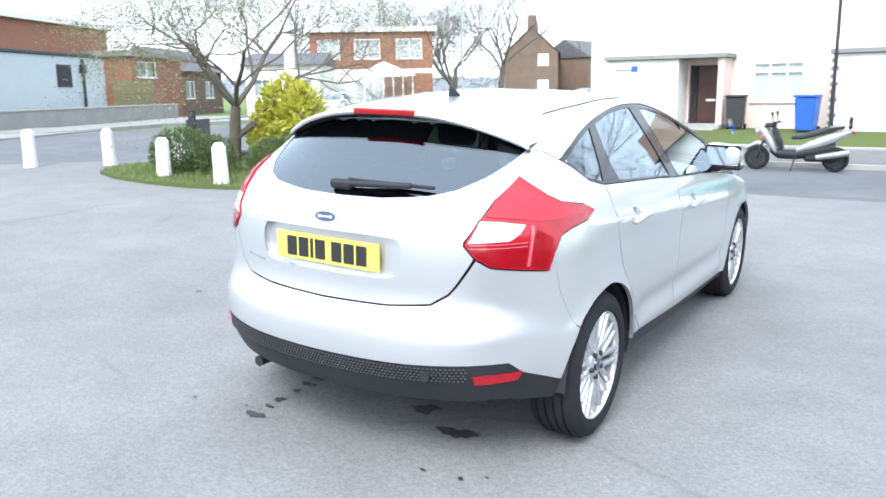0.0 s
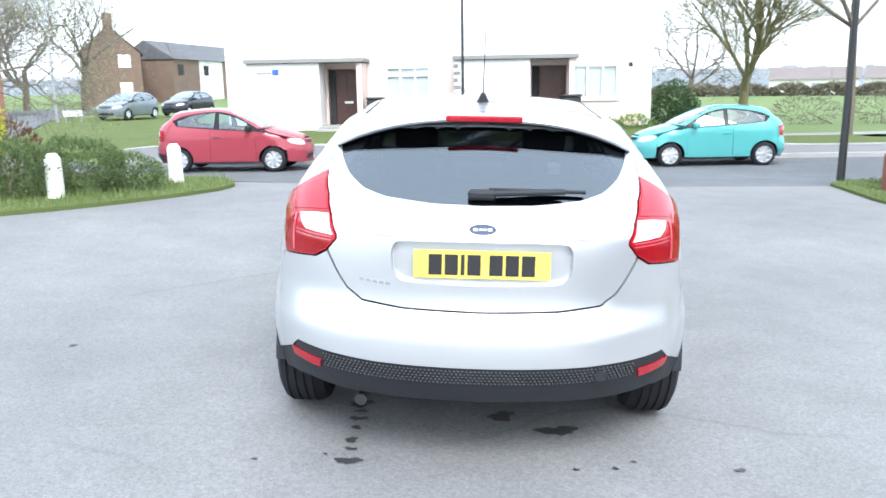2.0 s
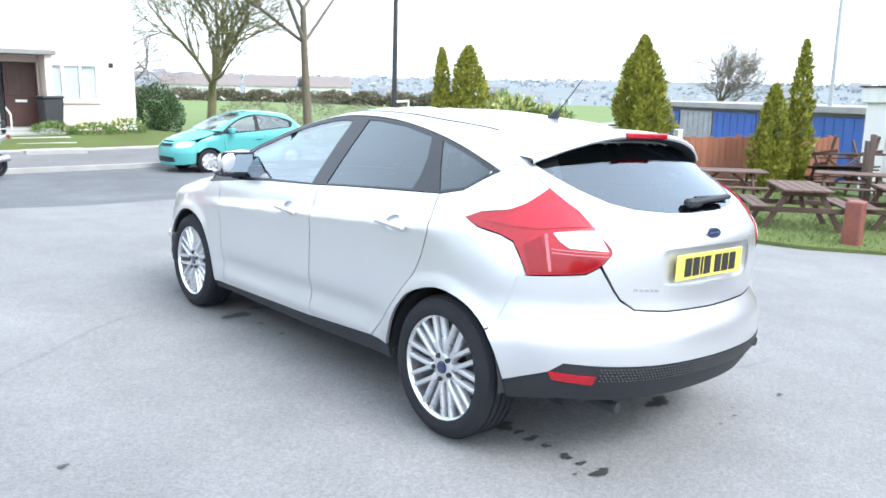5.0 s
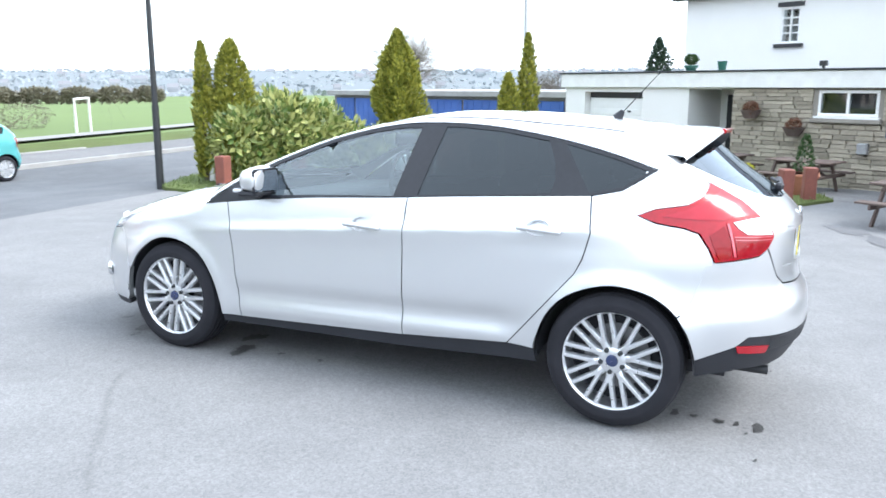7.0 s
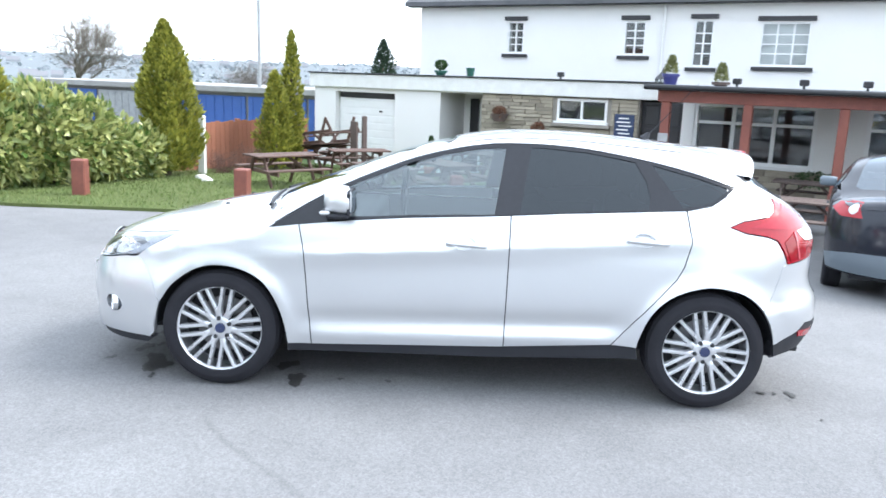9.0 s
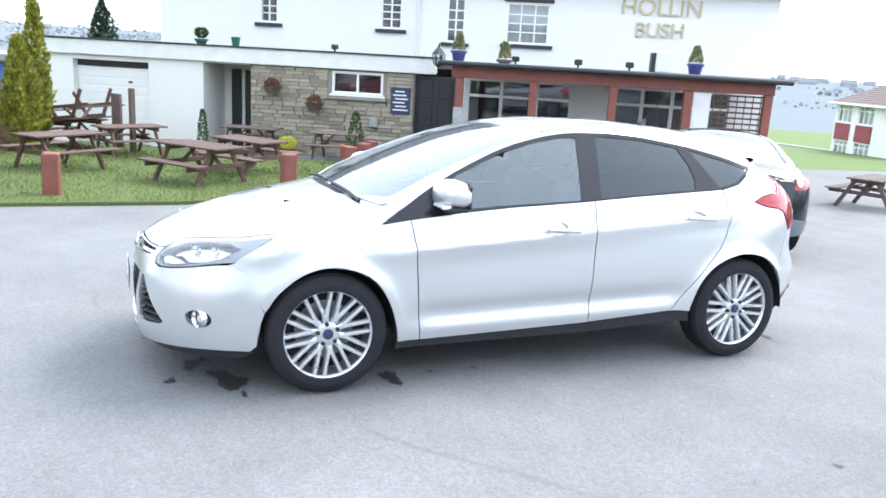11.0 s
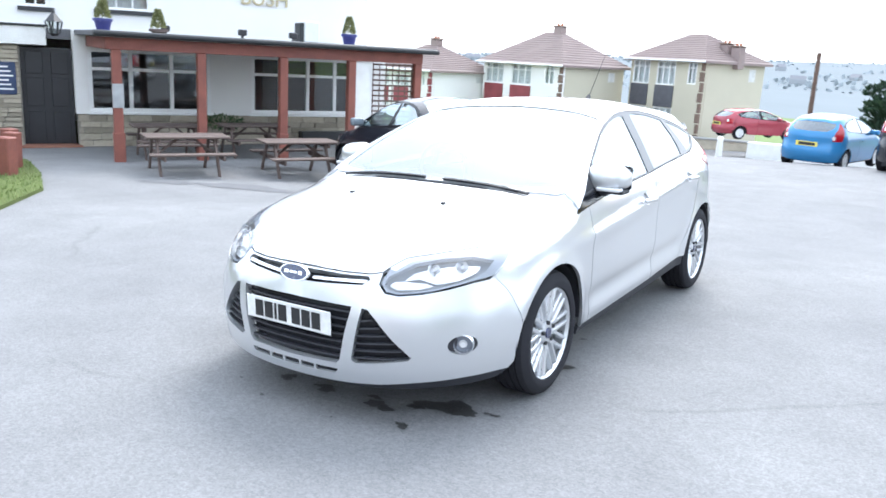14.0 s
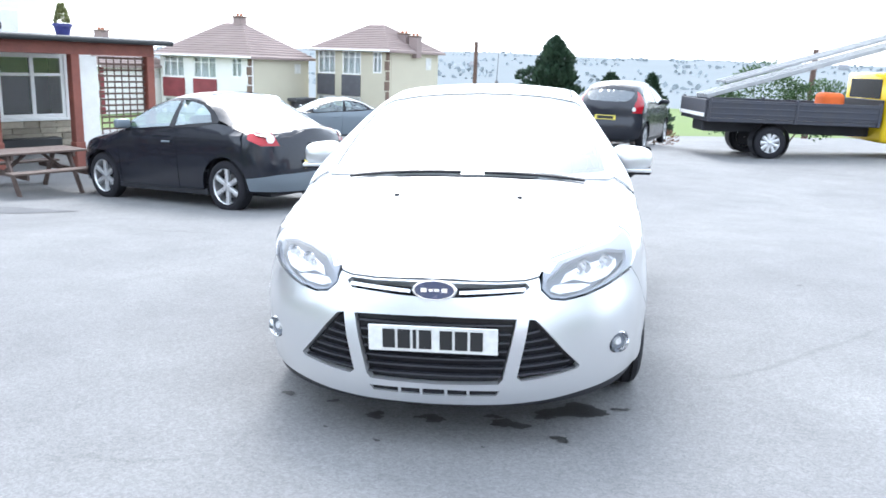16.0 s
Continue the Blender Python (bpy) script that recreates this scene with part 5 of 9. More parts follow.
def wheel(parent, m, R=0.32, rim=0.225, width=0.215, style="mesh", label="", turn=0.0):
    """A wheel about the x axis, its face towards +x."""
    w = new("wheel")
    w.empty_display_size = 0.1
    w.parent = parent
    w.matrix_basis = m @ pose(0, 0, 0, turn, 0, 0)
    if label:
        w["label"] = label
    h = width / 2
    prof = [(h - 0.03, rim - 0.012), (h - 0.004, rim + 0.002), (h + 0.002, rim + 0.03), (h, R - 0.045), (h - 0.02, R - 0.012), (h - 0.045, R - 0.001)]
    for k, x in enumerate((0.055, 0.02, -0.02, -0.055)):
        g = min(h - 0.05, 0.065)
        xx = g * (1 - 2 * k / 3)
        prof += [(xx + 0.006, R), (xx + 0.004, R - 0.009), (xx - 0.004, R - 0.009), (xx - 0.006, R)]
    prof += [(-h + 0.045, R - 0.001), (-h + 0.01, R - 0.02), (-h, R - 0.06), (-h + 0.02, rim)]
    ring("tyre", prof, 64, RUBBER, w)
    ring("rim", [(h - 0.03, rim - 0.012), (h - 0.014, rim - 0.004), (h - 0.008, rim + 0.004), (h - 0.02, rim + 0.012), (h - 0.03, rim - 0.002), (-h + 0.03, rim - 0.012), (-h + 0.02, rim)], 64, ALLOY, w)
    ring("brake_disc", [(-0.02, 0.06), (-0.02, rim * 0.66), (-0.035, rim * 0.66), (-0.035, 0.06)], 40, BRAKE, w)
    ring("wheel_back", [(-0.05, 0.01), (-0.05, rim - 0.005)], 40, BLACKTRIM, w)
    p, f = [], []
    face = h - 0.022
    n = {"mesh": 10, "five": 5, "cover": 9, "six": 6}[style]
    for k in range(n):
        a = 2 * math.pi * (k + 0.5) / n

        def at_r(r, t):
            return r * math.cos(t), r * math.sin(t)
        if style == "mesh":
            bar(p, f, at_r(0.045, a), at_r(rim * 0.47, a), 0.034, 0.03, face - 0.014, face - 0.006, 0.03)
            for s in (-1, 1):
                bar(p, f, at_r(rim * 0.36, a + s * 0.03), at_r(rim - 0.002, a + s * 0.2), 0.02, 0.02, face - 0.007, face - 0.001, 0.03)
        elif style == "cover":
            bar(p, f, at_r(0.06, a), at_r(rim - 0.004, a), 0.05, 0.085, face - 0.004, face - 0.004, 0.02)
        else:
            bar(p, f, at_r(0.05, a), at_r(rim - 0.004, a), 0.05, 0.06 if style == "six" else 0.085, face - 0.01, face - 0.004, 0.03)
    quads("spokes", p, f, ALLOY, w, smooth=40)
    ring("hub", [(face - 0.03, 0.066), (face - 0.01, 0.062), (face - 0.004, 0.045), (face - 0.006, 0.026), (face - 0.006, 0.001)], 32, ALLOY, w)
    ring("hub_cap", [(face - 0.008, 0.03), (face + 0.001, 0.027), (face + 0.003, 0.001)], 24, BADGEB if style == "mesh" else ALLOY, w)
    if style in ("mesh", "five"):
        for k in range(5):
            a = 2 * math.pi * k / 5 + 0.31
            c = (face - 0.012, 0.054 * math.cos(a), 0.054 * math.sin(a))
            part("wheel_nut", cy(bmesh.new(), c, (c[0] + 0.016, c[1], c[2]), 0.0125, 0.0105, 8), DARKST, w)
    return w


def mirrored(pts):
    return list(pts) + [(-x, y) for x, y in reversed(pts) if abs(x) > 1e-6]


def plate_bars(parent, m, material, ink, group=((0, 4), (5, 8)), w=0.52, h=0.111):
    """A registration plate whose characters are plain bars."""
    pl = part("number_plate", box(-w / 2, w / 2, -0.006, 0.0, -h / 2, h / 2, 0.003), material, parent, "registration plate with dark character bars", m=m)
    x = 0.201
    for cw in (0.05, 0.05, 0.014, 0.05, 0, 0.05, 0.05, 0.05):
        if not cw:
            x -= 0.022
            continue
        part("character_bar", box(x - cw, x, 0.001, 0.003, -0.0395, 0.0395), ink, pl)
        x -= cw + 0.011
    return pl


def zc(y):
    return 0.765 + (0.95 - y) * 0.0845


def body_detail(y, z):
    d = z - zc(y)
    fade = np.clip((1.25 - y) / 0.5, 0, 1) * np.clip((y + 1.45) / 0.3, 0, 1)
    e = 0.017 * fade * np.where(d < 0, np.exp(-(d / 0.07) ** 2), np.exp(-(d / 0.018) ** 2))
    low = np.clip((0.95 - y) / 0.2, 0, 1) * np.clip((y + 0.95) / 0.2, 0, 1)
    zs = 0.345 + 0.03 * (0.8 - y)
    e = e - 0.016 * low * np.exp(-((z - zs - 0.06) / 0.05) ** 2) + 0.006 * low * np.exp(-((z - zs + 0.03) / 0.025) ** 2)
    for yc in (1.324, -1.324):
        r = np.hypot(y - yc, z - 0.315)
        e = e + 0.016 * np.exp(-((r - 0.375) / 0.045) ** 2) * (z > 0.2)
    return e - 0.01 * np.exp(-((z - 0.60) / 0.03) ** 2) * np.clip((-1.5 - y) / 0.2, 0, 1)


FB = Body(
    top=curve((2.31, 0.40), (2.275, 0.58), (2.245, 0.665), (2.19, 0.715), (2.04, 0.785), (1.8, 0.86), (1.5, 0.935), (1.25, 0.985), (1.16, 1.005), (0.95, 1.095), (0.6, 1.235), (0.3, 1.34), (0.1, 1.395), (-0.1, 1.435), (-0.3, 1.455), (-0.6, 1.457), (-1.0, 1.437), (-1.4, 1.402), (-1.6, 1.384), (-1.75, 1.36), (-2.3, 1.2)),
    rear=curve((0.1, -1.9), (0.2, -1.98), (0.3, -2.07), (0.42, -2.125), (0.5, -2.135), (0.58, -2.13), (0.66, -2.085), (0.72, -2.072), (0.85, -2.075), (0.95, -2.07), (1.02, -2.02), (1.06, -1.975), (1.1, -1.925), (1.2, -1.775), (1.3, -1.645), (1.36, -1.57), (1.42, -1.5), (1.5, -1.42)),
    front=curve((0.12, 2.1), (0.165, 2.205), (0.2, 2.248), (0.26, 2.262), (0.35, 2.27), (0.45, 2.275), (0.55, 2.265), (0.62, 2.25), (0.68, 2.238), (1.5, 2.225)),
    wide=curve((0.1, 0.84), (0.2, 0.865), (0.3, 0.885), (0.45, 0.897), (0.6, 0.902), (0.77, 0.90), (0.85, 0.892), (0.95, 0.872), (1.0, 0.855), (1.1, 0.797), (1.2, 0.735), (1.3, 0.667), (1.4, 0.60), (1.47, 0.56)),
    r_top=curve((2.3, 0.12), (1.3, 0.15), (1.1, 0.14), (0.9, 0.10), (0.7, 0.07), (0.5, 0.058), (0.3, 0.05), (0.1, 0.05), (-0.5, 0.062), (-0.9, 0.085), (-1.7, 0.085)),
    r_rear=curve((0.2, 0.7), (0.95, 0.7), (1.1, 0.5), (1.3, 0.42)),
    r_front=curve((0.2, 0.82), (0.5, 0.85), (0.7, 0.98), (1.2, 1.2)),
    p_front=2.4, detail=body_detail,
)

DLO_TOP = [(1.061, 0.899), (0.94, 0.975), (0.82, 1.052), (0.6, 1.168), (0.31, 1.286), (0.1, 1.343), (-0.08, 1.375), (-0.21, 1.386), (-0.42, 1.388), (-0.65, 1.374), (-0.9, 1.339), (-1.08, 1.305), (-1.25, 1.265), (-1.45, 1.207)]
DLO_LOW = [(-1.31, 1.113), (-1.17, 1.082), (-0.97, 1.07), (-0.5, 1.04), (-0.08, 1.007), (0.3, 0.984), (0.6, 0.958)]
ARCH_F = [(1.66, 0.40), (1.645, 0.46), (1.585, 0.555), (1.47, 0.645), (1.35, 0.682), (1.207, 0.667), (1.084, 0.602), (1.004, 0.481), (0.962, 0.356), (0.946, 0.262)]
ARCH_R = [(-0.945, 0.335), (-0.952, 0.379), (-1.001, 0.508), (-1.093, 0.612), (-1.228, 0.672), (-1.348, 0.687), (-1.492, 0.657), (-1.599, 0.579), (-1.662, 0.479), (-1.69, 0.385)]
HOODGAP = [(0.762, 1.57), (0.776, 1.45), (0.772, 1.3), (0.76, 1.17), (0.745, 1.07)]
# front edge of the bonnet, then along the headlamp to its rear tip
BONNET = [(0.0, 2.192), (0.14, 2.182), (0.25, 2.162), (0.36, 2.128), (0.41, 2.098)]
LAMP_TOP = [(0.425, 2.068), (0.46, 1.985), (0.565, 1.885), (0.69, 1.738), (0.757, 1.588)]
GUT = rounded(DLO_TOP, 3, False)


def build_hatchback():
    car = thing("hatchback_car", SLOPE, "silver five-door hatchback parked on the worn tarmac", "car")
    B = FB
    # sides
    gap_side = B.top_to_side(HOODGAP)
    for s in (-1, 1):
        arch_f = rounded(ARCH_F, 3, False)
        arch_r = rounded(ARCH_R, 3, False)
        fender = [(0.822, 0.262), (0.845, 0.5), (0.868, 0.77), (0.90, 0.918), (1.061, 0.895)] + gap_side[::-1] + [(1.583, 0.824), (1.64, 0.792), (1.70, 0.760), (1.76, 0.722), (1.79, 0.697), (1.735, 0.64), (1.70, 0.58), (1.652, 0.46)] + arch_f[4:]
        panel("front_wing", B.side, fender, 0.03, PAINT, car, s=s)
        cups = [[(yy + 0.012 + 0.06 * math.cos(a), zz + 0.004 + 0.036 * math.sin(a)) for a in np.linspace(0, 2 * math.pi, 24, endpoint=False)] for yy, zz in ((0.0, 0.858), (-0.955, 0.915))]
        fd = panel("front_door", B.side, [(0.816, 0.262), (0.839, 0.5), (0.862, 0.77), (0.894, 0.918), (0.6, 0.953), (0.3, 0.979), (-0.08, 1.002), (-0.230, 1.012), (-0.228, 0.86), (-0.225, 0.30)], 0.022, PAINT, car, s=s, holes=[cups[0]], edge=0.006)
        rd = panel("rear_door", B.side, [(-0.231, 0.302), (-0.234, 0.86), (-0.236, 1.013), (-0.5, 1.034), (-0.97, 1.064), (-1.169, 1.077), (-1.192, 0.914), (-1.161, 0.792), (-1.127, 0.72), (-0.806, 0.342)], 0.022, PAINT, car, s=s, holes=[cups[1]], edge=0.006)
        hatch = [(B.deep(x, z, B.ax_r, -1), z) for x, z in ((0.642, 1.262), (0.649, 1.2), (0.651, 1.155))]
        quarter = [(-0.945, 0.335), (-0.812, 0.341), (-1.132, 0.718), (-1.167, 0.79), (-1.198, 0.914), (-1.176, 1.077), (-1.31, 1.107), (-1.452, 1.2), (-1.5, 1.235)] + hatch + [(-1.672, 1.123), (-1.652, 1.094), (-1.6, 1.064), (-1.47, 1.041), (-1.392, 1.007), (-1.48, 0.976), (-1.6, 0.96), (-1.66, 0.94), (-1.704, 0.878), (-1.733, 0.818), (-1.70, 0.805), (-1.687, 0.74), (-1.657, 0.66), (-1.628, 0.594), (-1.603, 0.574)] + arch_r[::-1][7:]
        panel("rear_quarter", B.side, quarter, 0.03, PAINT, car, s=s)
        # inner flanges behind the shut lines; at the doors gap shade is painted dark
        for fl, deep in (([(0.80, 0.27), (0.86, 0.27), (0.905, 0.77), (0.93, 0.905), (0.86, 0.90), (0.82, 0.6)], 0.011),
                         ([(-0.2, 0.31), (-0.2, 1.0), (-0.27, 1.0), (-0.27, 0.32)], 0.011),
                         ([(-0.83, 0.345), (-0.78, 0.345), (-1.1, 0.72), (-1.13, 0.8), (-1.16, 0.914), (-1.14, 1.065), (-1.21, 1.075), (-1.23, 0.914), (-1.2, 0.78), (-1.16, 0.70)], 0.011),
                         ([(-1.685, 0.44), (-1.662, 0.5), (-1.617, 0.575), (-1.62, 0.815), (-1.78, 0.815), (-1.76, 0.44)], 0.003),
                         ([(1.667, 0.44), (1.66, 0.5), (1.65, 0.56), (1.60, 0.70), (1.74, 0.72), (1.83, 0.68), (1.8, 0.44)], 0.003)):
            panel("flange", B.side, fl, 0.04, SATIN if deep > 0.01 else PAINT, car, s=s, lift=-deep, edge=0)
        panel("pillar_flange", B.side, [(-1.40, 1.17), (-1.40, 1.265), (-1.46, 1.30), (-1.56, 1.29), (-1.66, 1.2), (-1.72, 1.12), (-1.62, 1.06), (-1.5, 1.1)], 0.03, PAINT, car, s=s, lift=-0.007, edge=0)
        panel("cowl_corner", B.side, [(1.04, 0.90), (1.08, 0.885), (1.2, 0.94), (1.2, 0.985), (1.02, 1.02), (0.95, 0.985)], 0.03, PAINT, car, s=s, lift=-0.008, edge=0)
        panel("sill", B.side, [(0.95, 0.212), (0.95, 0.256), (0.4, 0.268), (-0.25, 0.296), (-0.8, 0.336), (-0.945, 0.33), (-0.96, 0.262), (-0.2, 0.228)], 0.05, BLACKTRIM, car, "black plastic sill", s=s, lift=-0.012)
        # window surround and glass
        f_gl = [(0.625, 0.972), (0.3, 0.995), (-0.145, 1.017), (-0.2, 1.362), (-0.08, 1.358), (0.1, 1.326), (0.31, 1.268), (0.6, 1.15), (0.648, 1.125)]
        r_gl = [(-0.28, 1.030), (-0.97, 1.08), (-0.982, 1.14), (-0.965, 1.22), (-0.91, 1.32), (-0.65, 1.358), (-0.42, 1.372), (-0.34, 1.372)]
        q_gl = [(-1.155, 1.093), (-1.305, 1.124), (-1.415, 1.2), (-1.25, 1.249), (-1.0, 1.308)]
        panel("window_surround", B.side, GUT + [(-1.44, 1.2)] + DLO_LOW, 0.035, PILLARBLK, car, "black window surround", holes=[f_gl, r_gl, q_gl], s=s, lift=-0.004, edge=0.03)
        for nm, pl, mt in (("front_side_window", f_gl, CARGL), ("rear_side_window", r_gl, TINT), ("quarter_window", q_gl, TINT)):
            g = panel(nm, B.side, pl, 0.05, mt, car, s=s, lift=-0.008, edge=0)
            g.visible_shadow = False
        seal = [(1.06, 0.897)] + DLO_LOW[::-1]
        for d, yy, zz in ((fd, 0.0, 0.858), (rd, -0.955, 0.915)):
            x = s * float(B.w(yy, zz))
            bm = box(-0.013, 0.013, -0.11, 0.11, -0.013, 0.013, 0.012, m=pose(x + s * 0.026, yy, zz, 3, 0, 0), seg=3)
            hd = part("door_handle", bm, PAINT, d, smooth=60)
            panel("handle_cup", B.side, cups[0] if d is fd else cups[1], 0.012, PAINT, d, s=s, lift=-0.016, edge=-0.016)
        # mirror
        mir = new("door_mirror")
        mir.parent = car
        sh = bmesh.new()
        bmesh.ops.create_uvsphere(sh, u_segments=24, v_segments=14, radius=1)
        for v in sh.verts:
            x, y, z = v.co
            x, z = math.copysign(abs(x) ** 0.6, x), math.copysign(abs(z) ** 0.62, z)
            y = 0.105 * y if y > 0 else 0.045 * math.copysign(abs(y) ** 0.4, y)
            v.co = (s * 0.895 + s * 0.115 * x, 0.66 + y + 0.02 * x * -1, 1.055 + (0.075 - 0.012 * x) * z)
        part("shell", sh, PAINT, mir, "silver mirror shell", smooth=60)
        part("lower_trim", bx(bmesh.new(), -0.1, 0.11, -0.05, 0.07, -0.012, 0.012, 0.01, m=pose(s * 0.9, 0.665, 0.985, 0, 0, 0)), BLACKTRIM, mir)
        part("arm", bx(bmesh.new(), -0.08, 0.06, -0.035, 0.03, -0.03, 0.02, 0.015, m=pose(s * 0.83, 0.69, 0.985)), BLACKTRIM, mir)
        part("indicator", bx(bmesh.new(), -0.07, 0.07, -0.004, 0.05, -0.01, 0.01, 0.006, m=pose(s * 0.925, 0.72, 1.0)), WHITEL, mir)
        part("mirror_rim", bx(bmesh.new(), -0.105, 0.105, -0.004, 0.004, -0.066, 0.066, 0.012, m=pose(s * 0.9, 0.617, 1.055)), BLACKTRIM, mir)
        part("mirror_glass", bx(bmesh.new(), -0.095, 0.095, -0.002, 0.002, -0.055, 0.055, 0.001, m=pose(s * 0.9, 0.611, 1.055, -4, 0, s * 3)), MIRRORG, mir)
        # arch liners
        for yc in (1.324, -1.324):
            n = 20
            p, f = [], []
            for k in range(n + 1):
                a = math.pi * (0.0 + 1.0 * k / n)
                for x in (0.45, 0.885):
                    p.append((s * x, yc + 0.365 * math.cos(a), 0.315 + 0.365 * math.sin(a)))
            f = [(2 * k, 2 * k + 1, 2 * k + 3, 2 * k + 2) for k in range(n)]
            o = len(p)
            p += [(s * 0.5, yc + 0.37 * math.cos(math.pi * k / 23), 0.315 + 0.37 * math.sin(math.pi * k / 23)) for k in range(24)]
            f.append(tuple(range(o, o + 24)))
            quads("arch_liner", p, f, BLACKTRIM, car, smooth=40)
        # wheels
        for yc in (1.324, -1.324):
            wheel(car, pose(s * 0.795, yc, 0.322, 0, 0, 0 if s > 0 else 180), R=0.322, rim=0.237, label="alloy wheel with mesh spokes", turn=8 if yc > 0 else 30)
    # roof with pillars, windscreen and rear spoiler
    ws_half = [(0.0, 1.135), (0.3, 1.12), (0.55, 1.075), (0.72, 0.985), (0.735, 0.955), (0.725, 0.88), (0.685, 0.62), (0.645, 0.36), (0.615, 0.19), (0.58, 0.135), (0.4, 0.085), (0.0, 0.06)]
    ws = mirrored(ws_half)
    g3 = [(float(B.w(y, z)) - 0.002, y) for y, z in GUT[1:]]
    rear_half = [(0.60, -1.53), (0.5, -1.535), (0.3, -1.53), (0.0, -1.53)]
    half = [(0.0, 1.15), (0.4, 1.125), (0.62, 1.075), (0.75, 1.03), (0.775, 1.0)] + g3 + [(float(B.w(-1.5, 1.243)) - 0.001, -1.5)] + rear_half
    roof = panel("roof", B.over, mirrored(half), 0.035, PAINT, car, holes=[ws], edge=0.01)
    lining = [(x * 0.955, y - 0.02) for x, y in g3[4:]] + [(0.55, -1.45), (0.0, -1.45), (0.0, 0.02), (0.4, 0.05), (0.57, 0.1)]
    for s in (-1, 1):
        panel("headlining", B.over, [(s * x, y) for x, y in lining if y < 0.12], 0.07, LINING, car, lift=-0.035, edge=0)
    g = panel("windscreen", B.over, ws, 0.05, SCREENGL, car, lift=-0.006, edge=0)
    g.visible_shadow = False
    inner = [(x * 0.955, 0.6 + (y - 0.6) * 0.93) for x, y in ws]
    panel("screen_border", B.over, ws, 0.05, GLOSSBLK, car, holes=[inner], lift=-0.009, edge=0)
    for s in (-1, 1):
        line = [(s * (0.535 + 0.02 * sm(-1, 0.2, y)), y) for y in np.arange(0.05, -1.33, -0.1)]
        out = line + [(x + s * 0.012, y) for x, y in reversed(line)]
        panel("roof_ditch", B.over, out, 0.08, BLACKTRIM, car, lift=0.0015, edge=0.004)
    # bonnet and cowl
    hood_half = BONNET + [(x - 0.004, y - 0.003) for x, y in LAMP_TOP] + [(0.772, 1.45), (0.768, 1.3), (0.756, 1.17), (0.741, 1.078), (0.6, 1.125), (0.3, 1.175), (0.0, 1.19)]
    for s in (-1, 1):
        seam = LAMP_TOP[:-1] + HOODGAP
        strip = [(s * (x - 0.03), y) for x, y in seam] + [(s * (x + 0.03), y) for x, y in reversed(seam)]
        panel("wing_flange", B.over, strip, 0.03, PAINT, car, lift=-0.006, edge=0)
    panel("bonnet", B.over, mirrored(hood_half), 0.035, PAINT, car)
    cowl = mirrored([(0.0, 1.195), (0.3, 1.18), (0.6, 1.13), (0.69, 1.098), (0.69, 1.04), (0.62, 1.065), (0.3, 1.11), (0.0, 1.125)])
    panel("cowl", B.over, cowl, 0.06, BLACKTRIM, car, lift=-0.012, edge=0.02)
    for a, b in (((0.62, 1.10), (0.02, 1.13)), ((-0.62, 1.10), (-0.1, 1.13))):
        wp = panel("wiper", B.over, [(a[0], a[1]), (b[0], b[1]), (b[0], b[1] + 0.013), (a[0], a[1] + 0.016)], 0.06, BLACKTRIM, car, lift=0.014, edge=0.012)
    for x in (0.3, -0.3):
        z = float(B.over([(x, 1.45)])[0, 2])
        part("washer_jet", bx(bmesh.new(), -0.012, 0.012, -0.02, 0.01, -0.004, 0.008, 0.004, m=pose(x, 1.45, z)), BLACKTRIM, car)
    # tailgate
    R, Sd = B.b_rear, B.b_side
    gl_half = [R(0.0, 1.062), R(0.2, 1.066), R(0.38, 1.082), R(0.47, 1.105), R(0.545, 1.15), R(0.585, 1.195), R(0.615, 1.255), R(0.54, 1.295), R(0.4, 1.325), R(0.25, 1.34), R(0.0, 1.345)]
    gl = mirrored(gl_half)
    tg_half = [R(0.0, 0.672), R(0.3, 0.678), R(0.46, 0.694), R(0.52, 0.735), R(0.55, 0.775), R(0.603, 0.872), R(0.566, 0.918), R(0.566, 0.936), R(0.592, 1.002), R(0.616, 1.077), R(0.641, 1.154), R(0.643, 1.20), R(0.636, 1.264), R(0.55, 1.308), R(0.4, 1.337), R(0.25, 1.352), R(0.0, 1.357)]
    tg = mirrored(tg_half)
    well = rounded([R(-0.33, 0.80), R(-0.27, 0.775), R(0.0, 0.77), R(0.27, 0.775), R(0.33, 0.80), R(0.345, 0.86), R(0.335, 0.92), R(0.27, 0.935), R(0.0, 0.938), R(-0.27, 0.935), R(-0.335, 0.92), R(-0.345, 0.86)], 3)
    gate = panel("tailgate", B.back, tg, 0.03, PAINT, car, holes=[gl, well], aspect=0.75)
    panel("plate_recess", B.back, well, 0.04, PAINT, gate, lift=-0.028, edge=-0.028, aspect=0.75)
    g = panel("rear_window", B.back, gl, 0.05, REARGL, gate, lift=-0.004, edge=0, aspect=0.75)
    g.visible_shadow = False
    gi = [(a * 0.93, 1.205 + (z - 1.205) * 0.9) for a, z in gl]
    panel("glass_border", B.back, gl, 0.05, GLOSSBLK, gate, holes=[gi], lift=-0.008, edge=0, aspect=0.75)
    # spoiler
    n = 36
    p, low = [], []
